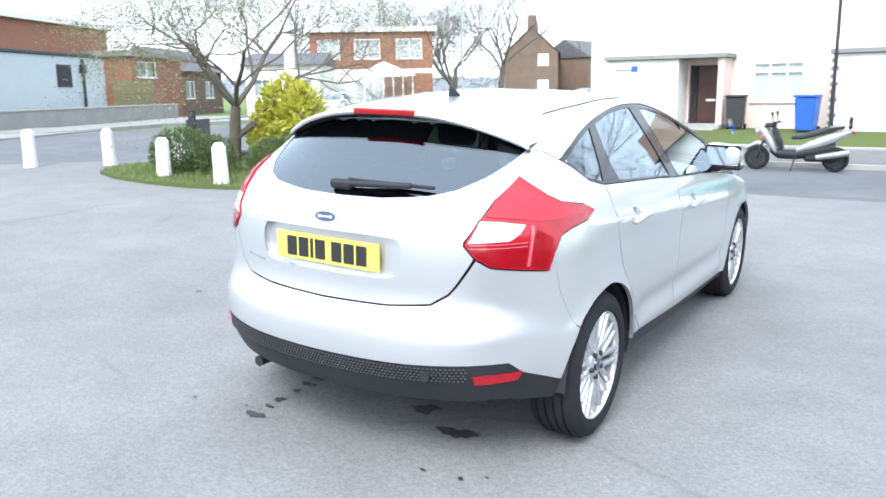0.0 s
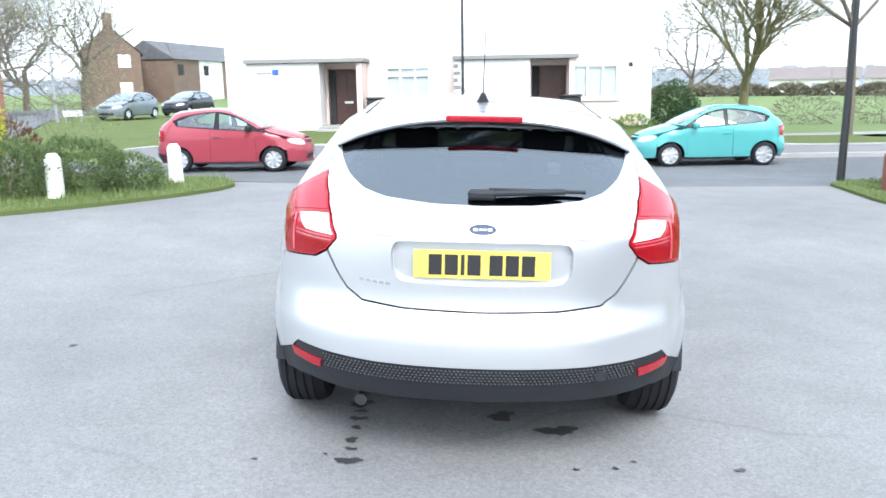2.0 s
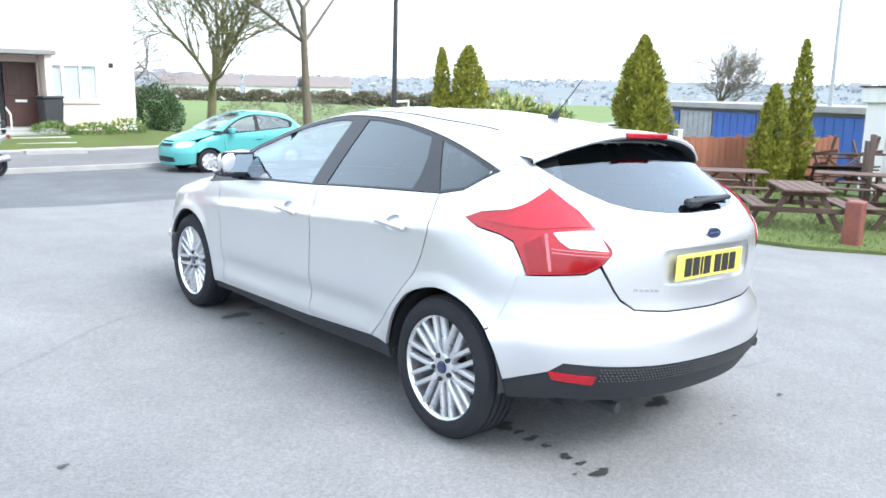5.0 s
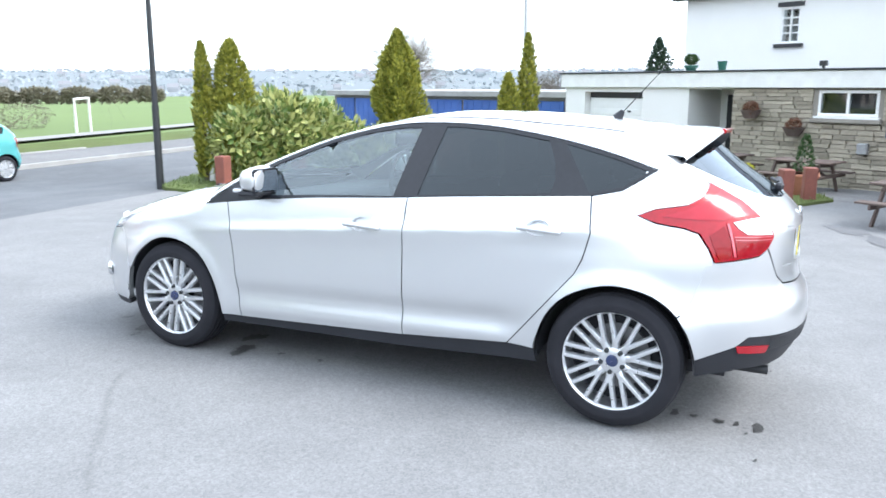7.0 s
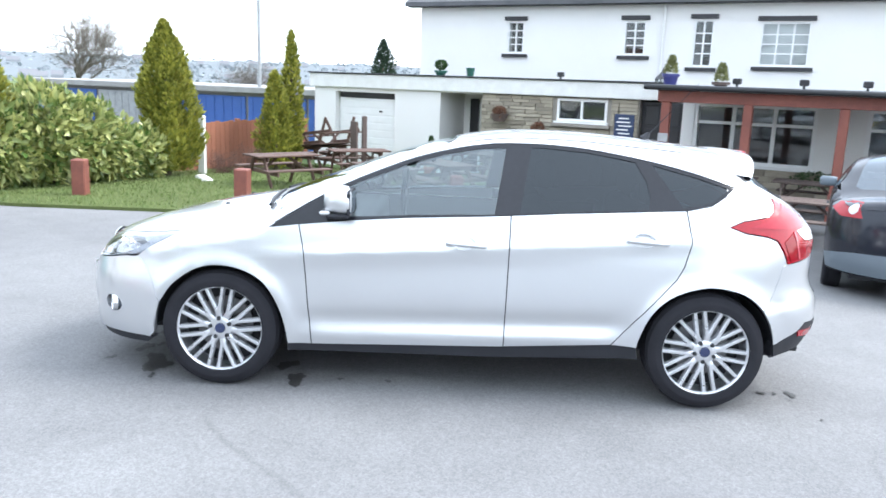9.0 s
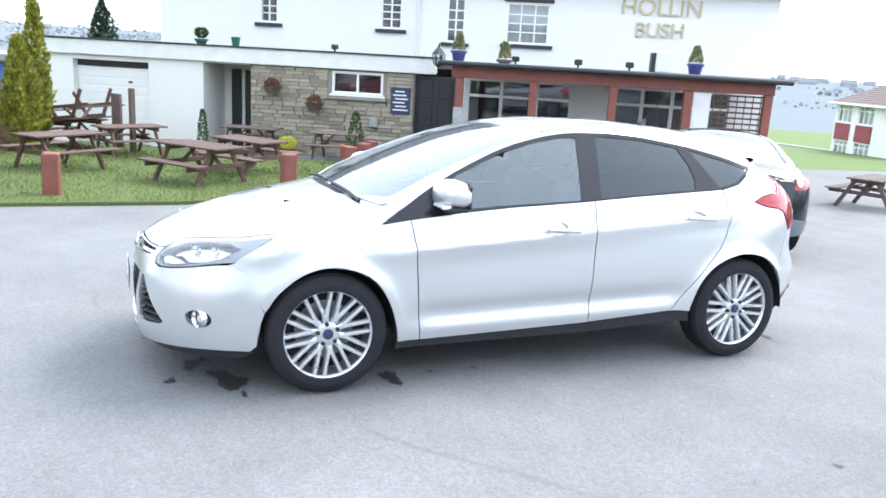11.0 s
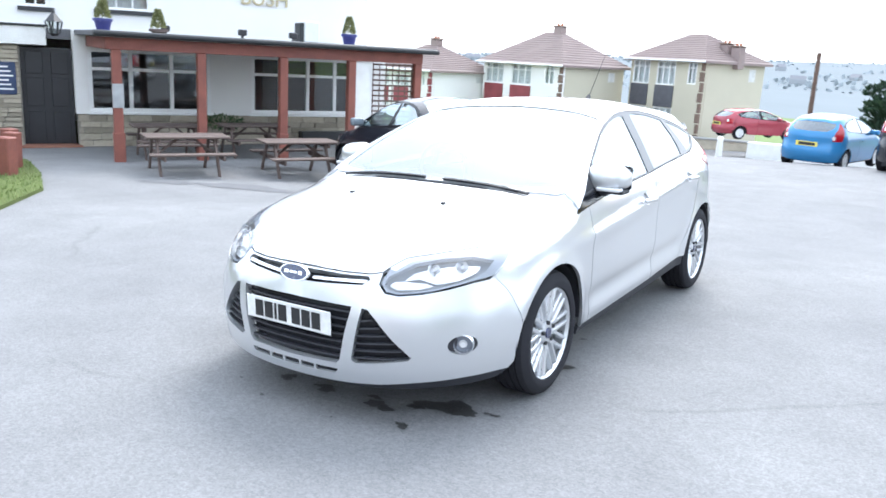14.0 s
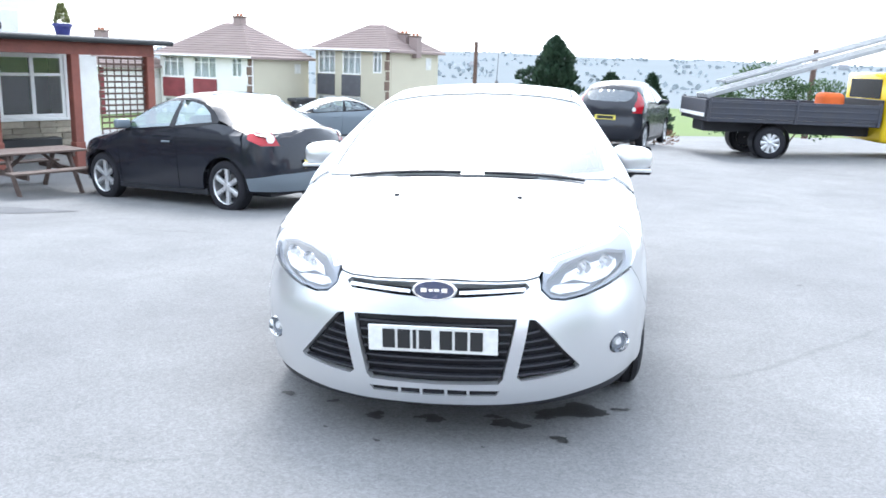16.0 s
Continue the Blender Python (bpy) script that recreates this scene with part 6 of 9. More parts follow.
    for k in range(n + 1):
        x = -0.628 + 1.256 * k / n
        q = abs(x) / 0.628
        y0 = -1.47
        z0 = float(B.over([(x, y0)])[0, 2]) + 0.003
        yt = -1.674 + 0.115 * q ** 3
        zt = 1.387 - 0.122 * q ** 2.5
        ym = (y0 + yt) / 2
        zm = 0.5 * z0 + 0.5 * zt + 0.006 * (1 - q)
        p += [(x, y, z) for y, z in ((y0 + 0.02, z0 - 0.006), (y0, z0), (ym, zm), (yt + 0.016, zt + 0.002), (yt + 0.003, zt - 0.004), (yt, zt - 0.012), (yt + 0.006, zt - 0.022))]
        low += [(x, y, z) for y, z in ((yt + 0.006, zt - 0.022), (yt + 0.05, zt - 0.03), (-1.50 + 0.02 * q, zt - 0.035))]

    def strips(m):
        return [(k * m + i, k * m + i + 1, (k + 1) * m + i + 1, (k + 1) * m + i) for k in range(n) for i in range(m - 1)]
    spo = quads("spoiler", p, strips(7), PAINT, gate, smooth=50)
    quads("spoiler_underside", low, strips(3), BLACKTRIM, gate, smooth=50)
    part("brake_light", bx(bmesh.new(), -0.158, 0.158, -0.012, 0.012, -0.013, 0.013, 0.006, m=pose(0, -1.668, 1.376)), REDL, gate, "red high-level brake light")
    # rear wiper, badge, crease shading and plate
    yb = B.deep(0.0, 1.1, -1.2, -1)
    bm = bmesh.new()
    plank(bm, (-0.03, yb - 0.028, 1.105), (0.32, yb - 0.004, 1.118), 0.034, 0.022, 0.008)
    bx(bm, -0.06, 0.05, -0.02, 0.02, -0.022, 0.018, 0.012, m=pose(0, yb - 0.022, 1.104))
    plank(bm, (0.02, yb - 0.014, 1.122), (0.40, yb + 0.035, 1.112), 0.016, 0.014, 0.004)
    part("rear_wiper", bm, BLACKTRIM, gate)
    yb = B.deep(0.0, 0.985, -1.2, -1)

    def oval(y, z, way, a, b, name, parent, tilt=0):
        bm = bmesh.new()
        cy(bm, (0, 0, 0), (0, 0.008, 0), 1, 0.94, 40)
        bmesh.ops.transform(bm, matrix=Matrix.Diagonal((a, way, b, 1)), verts=bm.verts)
        ob = part(name, bm, CHROME, parent, "chrome-rimmed oval badge", m=pose(0, y, z, tilt, 0, 0), smooth=40)
        bm = bmesh.new()
        cy(bm, (0, 0.0085, 0), (0, 0.010, 0), 0.86, 0.85, 40)
        bmesh.ops.transform(bm, matrix=Matrix.Diagonal((a, way, b, 1)), verts=bm.verts)
        part("badge_field", bm, BADGEB, ob, smooth=40)
        bm = bmesh.new()
        for c, w, h in ((-0.45, 0.13, 0.2), (-0.12, 0.11, 0.13), (0.14, 0.1, 0.13), (0.45, 0.13, 0.2)):
            bx(bm, (c - w) * a, (c + w) * a, min(0.010 * way, 0.0115 * way), max(0.010 * way, 0.0115 * way), -h * b, h * b)
        part("badge_mark", bm, CHROME, ob)
        return ob
    oval(yb - 0.001, 0.985, -1, 0.060, 0.024, "badge", gate, tilt=-12)
    for s in (-1, 1):
        # flat grey wedges: shading of the grip crease put into colour
        panel("crease_shade", B.back, [R(s * 0.44, 0.957), R(s * 0.34, 0.951), R(s * 0.34, 0.943), R(s * 0.42, 0.948)], 0.04, GALV, gate, lift=0.001, edge=0.002)
    yb = B.deep(0.0, 0.84, -1.2, -1)
    plate_bars(gate, pose(0, yb + 0.014, 0.85, 0, 0, 180), YPLATE, INK)
    for k in range(5):
        a0, zb = -0.47 + k * 0.026, 0.769 - k * 0.0022
        panel("trim_badge", B.back, [R(a0, zb), R(a0 + 0.018, zb - 0.0015), R(a0 + 0.018, zb + 0.0095), R(a0, zb + 0.011)], 0.05, GALV, gate, lift=0.002, edge=0.002)
    # tail lamps
    for s in (-1, 1):
        def q(pts):
            return [(s * a, b) for a, b in pts]
        lens = q([R(0.646, 1.152), R(0.622, 1.076), R(0.598, 1.0), R(0.572, 0.935), R(0.572, 0.918), R(0.610, 0.873), R(0.66, 0.842), R(0.75, 0.83), Sd(-1.737, 0.82), Sd(-1.71, 0.88), Sd(-1.665, 0.945), Sd(-1.6, 0.966), Sd(-1.48, 0.982), Sd(-1.40, 1.006), Sd(-1.47, 1.035), Sd(-1.6, 1.058), Sd(-1.65, 1.088), Sd(-1.669, 1.12)])
        lamp = panel("tail_lamp", B.back, lens, 0.025, REDL, car, "red tail lamp with a white reversing section", lift=0.006, edge=0.03, aspect=0.8)
        panel("reversing_section", B.back, q([R(0.603, 1.004), R(0.66, 1.002), R(0.735, 0.99), R(0.728, 0.962), R(0.703, 0.937), R(0.64, 0.933), R(0.58, 0.93)]), 0.03, WHITEL, lamp, "clear reversing section", lift=0.009, edge=0.004, aspect=0.8)
        panel("lower_lens", B.back, q([R(0.598, 0.898), R(0.612, 0.88), R(0.662, 0.85), R(0.752, 0.84), R(0.752, 0.905), R(0.67, 0.902)]), 0.03, REDDARK, lamp, lift=0.009, edge=0.004, aspect=0.8)
        panel("outer_lens", B.back, q([R(0.772, 0.84), Sd(-1.75, 0.832), Sd(-1.725, 0.885), Sd(-1.705, 0.935), R(0.768, 0.975), R(0.765, 0.92)]), 0.03, REDDARK, lamp, lift=0.009, edge=0.004, aspect=0.8)
        for z0_ in (0.921, 0.908):
            panel("lamp_rib", B.back, q([R(0.586, z0_), R(0.68, z0_ + 0.002), R(0.752, z0_ + 0.006), R(0.752, z0_ + 0.01), R(0.68, z0_ + 0.006), R(0.584, z0_ + 0.004)]), 0.03, PINKL, lamp, lift=0.0115, edge=0.003, aspect=0.8)
        panel("lamp_rib", B.back, q([R(0.757, 0.842), R(0.764, 0.842), R(0.757, 0.985), R(0.75, 0.985)]), 0.03, PINKL, lamp, lift=0.0115, edge=0.003, aspect=0.8)
        # upper part of the lens, its sky reflection painted as paler red
        panel("upper_lens", B.back, q([R(0.645, 1.125), R(0.628, 1.07), R(0.612, 1.02), R(0.70, 1.012), R(0.76, 1.0), Sd(-1.66, 1.0), Sd(-1.5, 1.008), Sd(-1.6, 1.04), Sd(-1.66, 1.07)]), 0.03, REDUP, lamp, "upper section paled by sky reflection in its colour", lift=0.009, edge=0.004, aspect=0.8)
    # rear bumper
    up_half = [R(0.0, 0.462), R(0.4, 0.466), R(0.6, 0.474), R(0.74, 0.482), Sd(-1.85, 0.44), Sd(-1.69, 0.378)] + [Sd(y, z) for y, z in ((-1.674, 0.44), (-1.653, 0.495), (-1.607, 0.569), (-1.632, 0.59), (-1.661, 0.657), (-1.691, 0.738), (-1.707, 0.803), (-1.737, 0.814))] + [R(0.75, 0.823), R(0.657, 0.835), R(0.611, 0.864), R(0.556, 0.768), R(0.525, 0.728), R(0.464, 0.687), R(0.3, 0.671), R(0.0, 0.665)]
    bump = panel("rear_bumper", B.back, mirrored(up_half), 0.03, PAINT, car, aspect=0.75)
    low_half = [R(0.0, 0.300), R(0.5, 0.305), R(0.74, 0.318), Sd(-1.85, 0.31), Sd(-1.69, 0.295), Sd(-1.69, 0.374), Sd(-1.85, 0.436), R(0.74, 0.477), R(0.6, 0.470), R(0.4, 0.462), R(0.0, 0.458)]
    panel("valance", B.back, mirrored(low_half), 0.03, BLACKTRIM, bump, "black textured plastic valance", lift=-0.004, edge=0.05, aspect=0.75)
    gx = np.array([(-0.60 + 1.2 * (k + 0.5 * (r % 2)) / 78, 0.398 + r * 0.0125) for r in range(5) for k in range(78)])
    gx[:, 1] += 0.01 * (np.abs(gx[:, 0]) / 0.6) ** 2
    grid_th = np.arctan2(gx[:, 0], 0.90 - 0.13 * (np.abs(gx[:, 0]) / 0.6) ** 2.2)
    c = B.back(np.stack([grid_th, gx[:, 1]], 1))
    d = np.stack([np.sin(grid_th), -np.cos(grid_th), 0 * grid_th], 1)
    t = np.stack([np.cos(grid_th), np.sin(grid_th), 0 * grid_th], 1)
    up = np.array([0, 0, 0.0056])
    v = np.stack([c + t * 0.0066, c + up, c - t * 0.0066, c - up, c + d * 0.006], 1).reshape(-1, 3)
    fz = [(5 * o + a, 5 * o + b, 5 * o + 4) for o in range(len(c)) for a, b in ((0, 1), (1, 2), (2, 3), (3, 0))]
    ms = quads("mesh_strip", v, fz, SEAT, bump, "dark honeycomb mesh strip")
    ms["kind"] = "stuff"
    for s in (-1, 1):
        panel("reflector", B.back, [R(s * 0.635, 0.392), R(s * 0.76, 0.408), R(s * 0.775, 0.442), R(s * 0.63, 0.428)], 0.04, REDL, bump, lift=0.004, edge=0.006)
    part("tow_cover", cy(bmesh.new(), (0.47, -2.055, 0.425), (0.47, -2.07, 0.425), 0.022, seg=20), BLACKTRIM, bump)
    part("exhaust_pipe", cy(bmesh.new(), (-0.47, -1.985, 0.262), (-0.47, -1.7, 0.265), 0.024, seg=18), DARKST, car)
    # front bumper with its openings
    N, Fs = B.n_front, B.n_side
    edge_line = [(math.atan2(x, y - B.ax_f), float(B.over([(x, y)])[0, 2])) for x, y in BONNET]
    grille = mirrored([N(0.0, 0.577), N(0.33, 0.568), N(0.305, 0.44), N(0.279, 0.318), N(0.262, 0.297), N(0.0, 0.291)])
    slot = mirrored([N(0.0, 0.648), N(0.14, 0.65), N(0.35, 0.66), N(0.376, 0.682)] + [(a * 0.99, z - 0.011) for a, z in edge_line[3::-1]])
    cut = [N(0.378, 0.566), N(0.405, 0.562), N(0.45, 0.515), N(0.52, 0.43), N(0.588, 0.354), N(0.576, 0.34), N(0.45, 0.318), N(0.355, 0.308), N(0.335, 0.325)]
    low = mirrored([N(0.0, 0.242), N(0.252, 0.246), N(0.268, 0.268), N(0.0, 0.27)])
    fog = [(N(0.757, 0.4)[0] + 0.043 * math.cos(a), 0.407 + 0.045 * math.sin(a)) for a in np.linspace(0, 2 * math.pi, 24, endpoint=False)]
    fb_half = [N(0.0, 0.2), N(0.3, 0.205), N(0.45, 0.214), N(0.6, 0.232), N(0.75, 0.246), Fs(1.72, 0.25), Fs(1.69, 0.28), Fs(1.672, 0.40), Fs(1.6545, 0.457), Fs(1.704, 0.58), Fs(1.739, 0.638), Fs(1.793, 0.69), N(0.757, 0.678), N(0.69, 0.656), N(0.60, 0.636), N(0.515, 0.626), N(0.46, 0.634), N(0.42, 0.668)] + [(a, z - 0.005) for a, z in edge_line[::-1]]
    fbm = panel("front_bumper", B.nose, mirrored(fb_half), 0.03, PAINT, car, holes=[grille, slot, cut, [(-a, b) for a, b in cut], low, fog, [(-a, b) for a, b in fog]], edge=0.035)
    lip = mirrored([N(0.0, 0.165), N(0.4, 0.172), N(0.62, 0.19), Fs(1.75, 0.205), Fs(1.70, 0.246), N(0.75, 0.242), N(0.6, 0.228), N(0.45, 0.21), N(0.3, 0.201), N(0.0, 0.196)])
    panel("front_lip", B.nose, lip, 0.04, BLACKTRIM, fbm, lift=-0.01, edge=0.04)
    for nm, pl in (("grille_mesh", grille), ("upper_slot", slot), ("side_intake", cut), ("side_intake", [(-a, b) for a, b in cut]), ("lower_slot", low)):
        panel(nm, B.nose, pl, 0.05, GLOSSBLK, fbm, lift=-0.012 if nm == "lower_slot" else -0.04, edge=0)

    def slat(name, pts0, pts1, mt, h, lift):
        n = 14
        a0, z0 = pts0
        a1, z1 = pts1
        low_ = [(a0 + (a1 - a0) * k / n, z0 + (z1 - z0) * k / n - h / 2) for k in range(n + 1)]
        panel(name, B.nose, low_ + [(a, z + h) for a, z in reversed(low_)], 0.05, mt, fbm, lift=lift, edge=0.02)
    for k in range(7):
        z = 0.325 + k * 0.036
        x = 0.272 + (z - 0.297) * 0.19
        slat("grille_slat", N(-x, z), N(x, z), SATIN, 0.007, -0.014)
    for s in (-1, 1):
        for k in range(6):
            z = 0.335 + k * 0.035
            x0 = 0.338 + 0.006 * k
            x1 = 0.582 - 0.031 * k
            slat("intake_slat", N(s * x0, z - 0.006), N(s * x1, z + 0.006), SATIN, 0.007, -0.014)
        slat("chrome_bar", N(s * 0.1, 0.668), N(s * 0.362, 0.676), CHROME, 0.013, -0.004)
        for xx in (0.045, 0.135):
            slat("slot_bar", N(s * xx, 0.256), N(s * (xx + 0.012), 0.256), PAINT, 0.026, -0.003)
        panel("lamp_flange", B.side, [(1.49, 0.82), (1.56, 0.795), (1.62, 0.77), (1.70, 0.735), (1.765, 0.69), (1.785, 0.708), (1.76, 0.733), (1.705, 0.771), (1.65, 0.802), (1.61, 0.828), (1.52, 0.862)], 0.02, PAINT, car, s=s, lift=-0.007, edge=0)
        # fog lamp
        th, z = N(s * 0.757, 0.407)
        c = B.nose([(th, z)])[0]
        dv = Vector((math.sin(th), math.cos(th), 0))
        fl = part("fog_lamp", cy(bmesh.new(), Vector(c) - dv * 0.05, Vector(c) - dv * 0.014, 0.03, 0.036, 24), LAMPBACK, fbm)
        panel("fog_bezel", B.nose, fog if s > 0 else [(-a, b) for a, b in fog], 0.02, SATIN, fl, lift=-0.024, edge=0)
        part("fog_lens", cy(bmesh.new(), Vector(c) - dv * 0.014, Vector(c) - dv * 0.006, 0.02, 0.014, 16), WHITEL, fl, smooth=50)
        tor = bmesh.new()
        cy(tor, Vector(c) - dv * 0.02, Vector(c) + dv * 0.006, 0.052, 0.044, 28, caps=False)
        cy(tor, Vector(c) - dv * 0.01, Vector(c) + dv * 0.006, 0.037, 0.044, 28, caps=False)
        part("chrome_ring", tor, CHROME, fl, smooth=50)
        # headlamp
        hl = [(s * a, b) for a, b in (N(0.426, 0.675), N(0.462, 0.643), N(0.515, 0.635), N(0.60, 0.645), N(0.69, 0.665), N(0.757, 0.687), Fs(1.79, 0.702), Fs(1.755, 0.731), Fs(1.70, 0.768), Fs(1.64, 0.80), Fs(1.60, 0.82))]
        hl += [(s * math.atan2(x, y - B.ax_f), float(B.over([(x, y)])[0, 2]) - 0.005) for x, y in LAMP_TOP[::-1]]
        panel("headlamp_bowl", B.nose, hl, 0.03, LAMPBACK, car, lift=-0.06, edge=0)
        head = panel("headlamp", B.nose, hl, 0.03, CLEARL, car, "clear headlamp with chrome reflectors in a dark surround", lift=0.002, edge=0.0)
        head.visible_shadow = False
        inner_ = [(s * a, b) for a, b in (N(0.438, 0.678), N(0.468, 0.651), N(0.518, 0.643), N(0.60, 0.653), N(0.687, 0.673), N(0.75, 0.696), N(0.782, 0.725), N(0.782, 0.768), N(0.70, 0.782), N(0.60, 0.773), N(0.51, 0.752), N(0.446, 0.706))]
        panel("lamp_rim", B.nose, hl, 0.03, LAMPBACK, head, holes=[inner_], lift=-0.006, edge=0.02)
        main_ = [(s * a, b) for a, b in (N(0.505, 0.70), N(0.56, 0.712), N(0.64, 0.69), N(0.715, 0.70), N(0.755, 0.735), N(0.75, 0.76), N(0.68, 0.765), N(0.58, 0.752), N(0.525, 0.732))]
        panel("main_reflector", B.nose, main_, 0.03, REFLECT, head, "chrome main reflector", lift=-0.032, edge=0.02)
        panel("side_reflector", B.nose, [(s * a, b) for a, b in (N(0.462, 0.672), N(0.50, 0.658), N(0.58, 0.662), N(0.635, 0.677), N(0.60, 0.688), N(0.52, 0.693), N(0.475, 0.69))], 0.03, REFLECT, head, "chrome side lamp reflector", lift=-0.02, edge=0.02)
        for x, z, r in ((0.60, 0.728, 0.03), (0.695, 0.738, 0.03)):
            th, zz = N(s * x, z)
            c = Vector(B.nose([(th, zz)])[0])
            dv = Vector((math.sin(th) * 0.6, 1, 0.0)).normalized()
            part("lamp_cup", cy(bmesh.new(), c - dv * 0.042, c - dv * 0.02, r * 0.45, r, 24, caps=False), CHROME, head, smooth=50)
            part("bulb", cy(bmesh.new(), c - dv * 0.05, c - dv * 0.02, 0.011, 0.008, 12), WHITEL, head)
    plate_bars(fbm, pose(0, 2.286, 0.487, -3, 0, 0), WPLATE, INK)
    oval(2.232, 0.676, 1, 0.092, 0.041, "badge", fbm, tilt=14)
    # aerial
    bm = bmesh.new()
    cy(bm, (0, -1.09, 1.425), (0, -1.12, 1.468), 0.032, 0.012, 12)
    cy(bm, (0, -1.12, 1.462), (0, -1.40, 1.78), 0.003, 0.0016, 8)
    part("aerial", bm, BLACKTRIM, car, smooth=40)
    # floor, inner walls and seats
    part("floor_pan", box(-0.6, 0.6, -1.8, 1.9, 0.24, 0.3), BLACKTRIM, car)
    for s in (-1, 1):
        part("inner_side", box(min(s * 0.72, s * 0.78), max(s * 0.72, s * 0.78), -0.93, 0.93, 0.26, 0.93), SEAT, car)
    part("parcel_shelf", box(-0.6, 0.6, -1.85, -1.0, 0.93, 0.96), SEAT, car)
    part("boot_wall", box(-0.6, 0.6, -1.9, -1.85, 0.3, 0.93), SEAT, car)
    bm = bmesh.new()
    bx(bm, -0.72, 0.72, 0.55, 1.0, 0.6, 0.93, 0.05, seg=2)
    part("dashboard", bm, BLACKTRIM, car, smooth=50)
    for x in (-0.36, 0.36):
        part("front_seat", bx(bx(bmesh.new(), x - 0.24, x + 0.24, -0.3, 0.2, 0.35, 0.6, 0.06, seg=2), x - 0.23, x + 0.23, -0.42, -0.28, 0.55, 1.12, 0.06, m=pose(0, 0.05, 0, 6, 0, 0), seg=2), SEAT, car, smooth=50)
        part("headrest", bx(bmesh.new(), x - 0.12, x + 0.12, -0.5, -0.4, 1.13, 1.30, 0.04, seg=2), SEAT, car, smooth=50)
    part("rear_seat", bx(bx(bmesh.new(), -0.6, 0.6, -1.0, -0.6, 0.35, 0.6, 0.06, seg=2), -0.6, 0.6, -1.1, -0.98, 0.55, 1.05, 0.05, seg=2), SEAT, car, smooth=50)
    for x in (-0.35, 0.35):
        part("headrest", bx(bmesh.new(), x - 0.13, x + 0.13, -1.12, -1.03, 1.06, 1.2, 0.035, seg=2), SEAT, car, smooth=50)
    tor = bmesh.new()
    n = 28
    for k in range(n):
        a, b = 2 * math.pi * k / n, 2 * math.pi * (k + 1) / n
        cy(tor, (0.36 + 0.18 * math.cos(a), 0.42, 0.98 + 0.18 * math.sin(a)), (0.36 + 0.18 * math.cos(b), 0.42, 0.98 + 0.18 * math.sin(b)), 0.015, seg=8, caps=False)
    bx(tor, 0.2, 0.52, 0.41, 0.44, 0.94, 1.0, 0.01)
    part("steering_wheel", tor, BLACKTRIM, car, smooth=50)
    part("rear_view_mirror", bx(bmesh.new(), -0.12, 0.12, 0.2, 0.24, 1.23, 1.3, 0.015), BLACKTRIM, car)
    part("disc_holder", cy(bmesh.new(), (0.3, -1.62, 1.16), (0.3, -1.63, 1.19), 0.03, seg=16), WHITEL, car)
    return car


hatchback = build_hatchback()

# ---- other vehicles ----


class Scaled(Body):
    """The same kind of skin, stretched."""

    def __init__(self, base, sx, sy, sz):
        self.base, self.sx, self.sy, self.sz = base, sx, sy, sz
        self.ax_r, self.ax_f = -1.2 * sy, 0.6 * sy

    def w(self, y, z):
        return self.sx * self.base.w(np.asarray(y) / self.sy, np.asarray(z) / self.sz)


HB = Body(FB.top, FB.rear, FB.front, FB.wide, FB.r_top, FB.r_rear, FB.r_front)
SB = Body(
    top=curve((2.30, 0.45), (2.2, 0.66), (2.1, 0.74), (1.8, 0.84), (1.3, 0.92), (1.1, 0.95), (0.6, 1.17), (0.2, 1.31), (-0.2, 1.385), (-0.5, 1.39), (-0.9, 1.33), (-1.3, 1.16), (-1.6, 1.02), (-1.75, 0.985), (-2.05, 0.97), (-2.15, 0.95), (-2.4, 0.9)),
    rear=curve((0.1, -1.95), (0.25, -2.1), (0.45, -2.17), (0.6, -2.16), (0.8, -2.13), (0.97, -2.09), (1.5, -2.07)),
    front=FB.front, wide=FB.wide, r_top=curve((2.3, 0.12), (1.0, 0.16), (0.2, 0.11), (-0.6, 0.1), (-1.3, 0.16), (-1.8, 0.12)), r_rear=curve((0.2, 0.6), (1.2, 0.55)), r_front=FB.r_front)


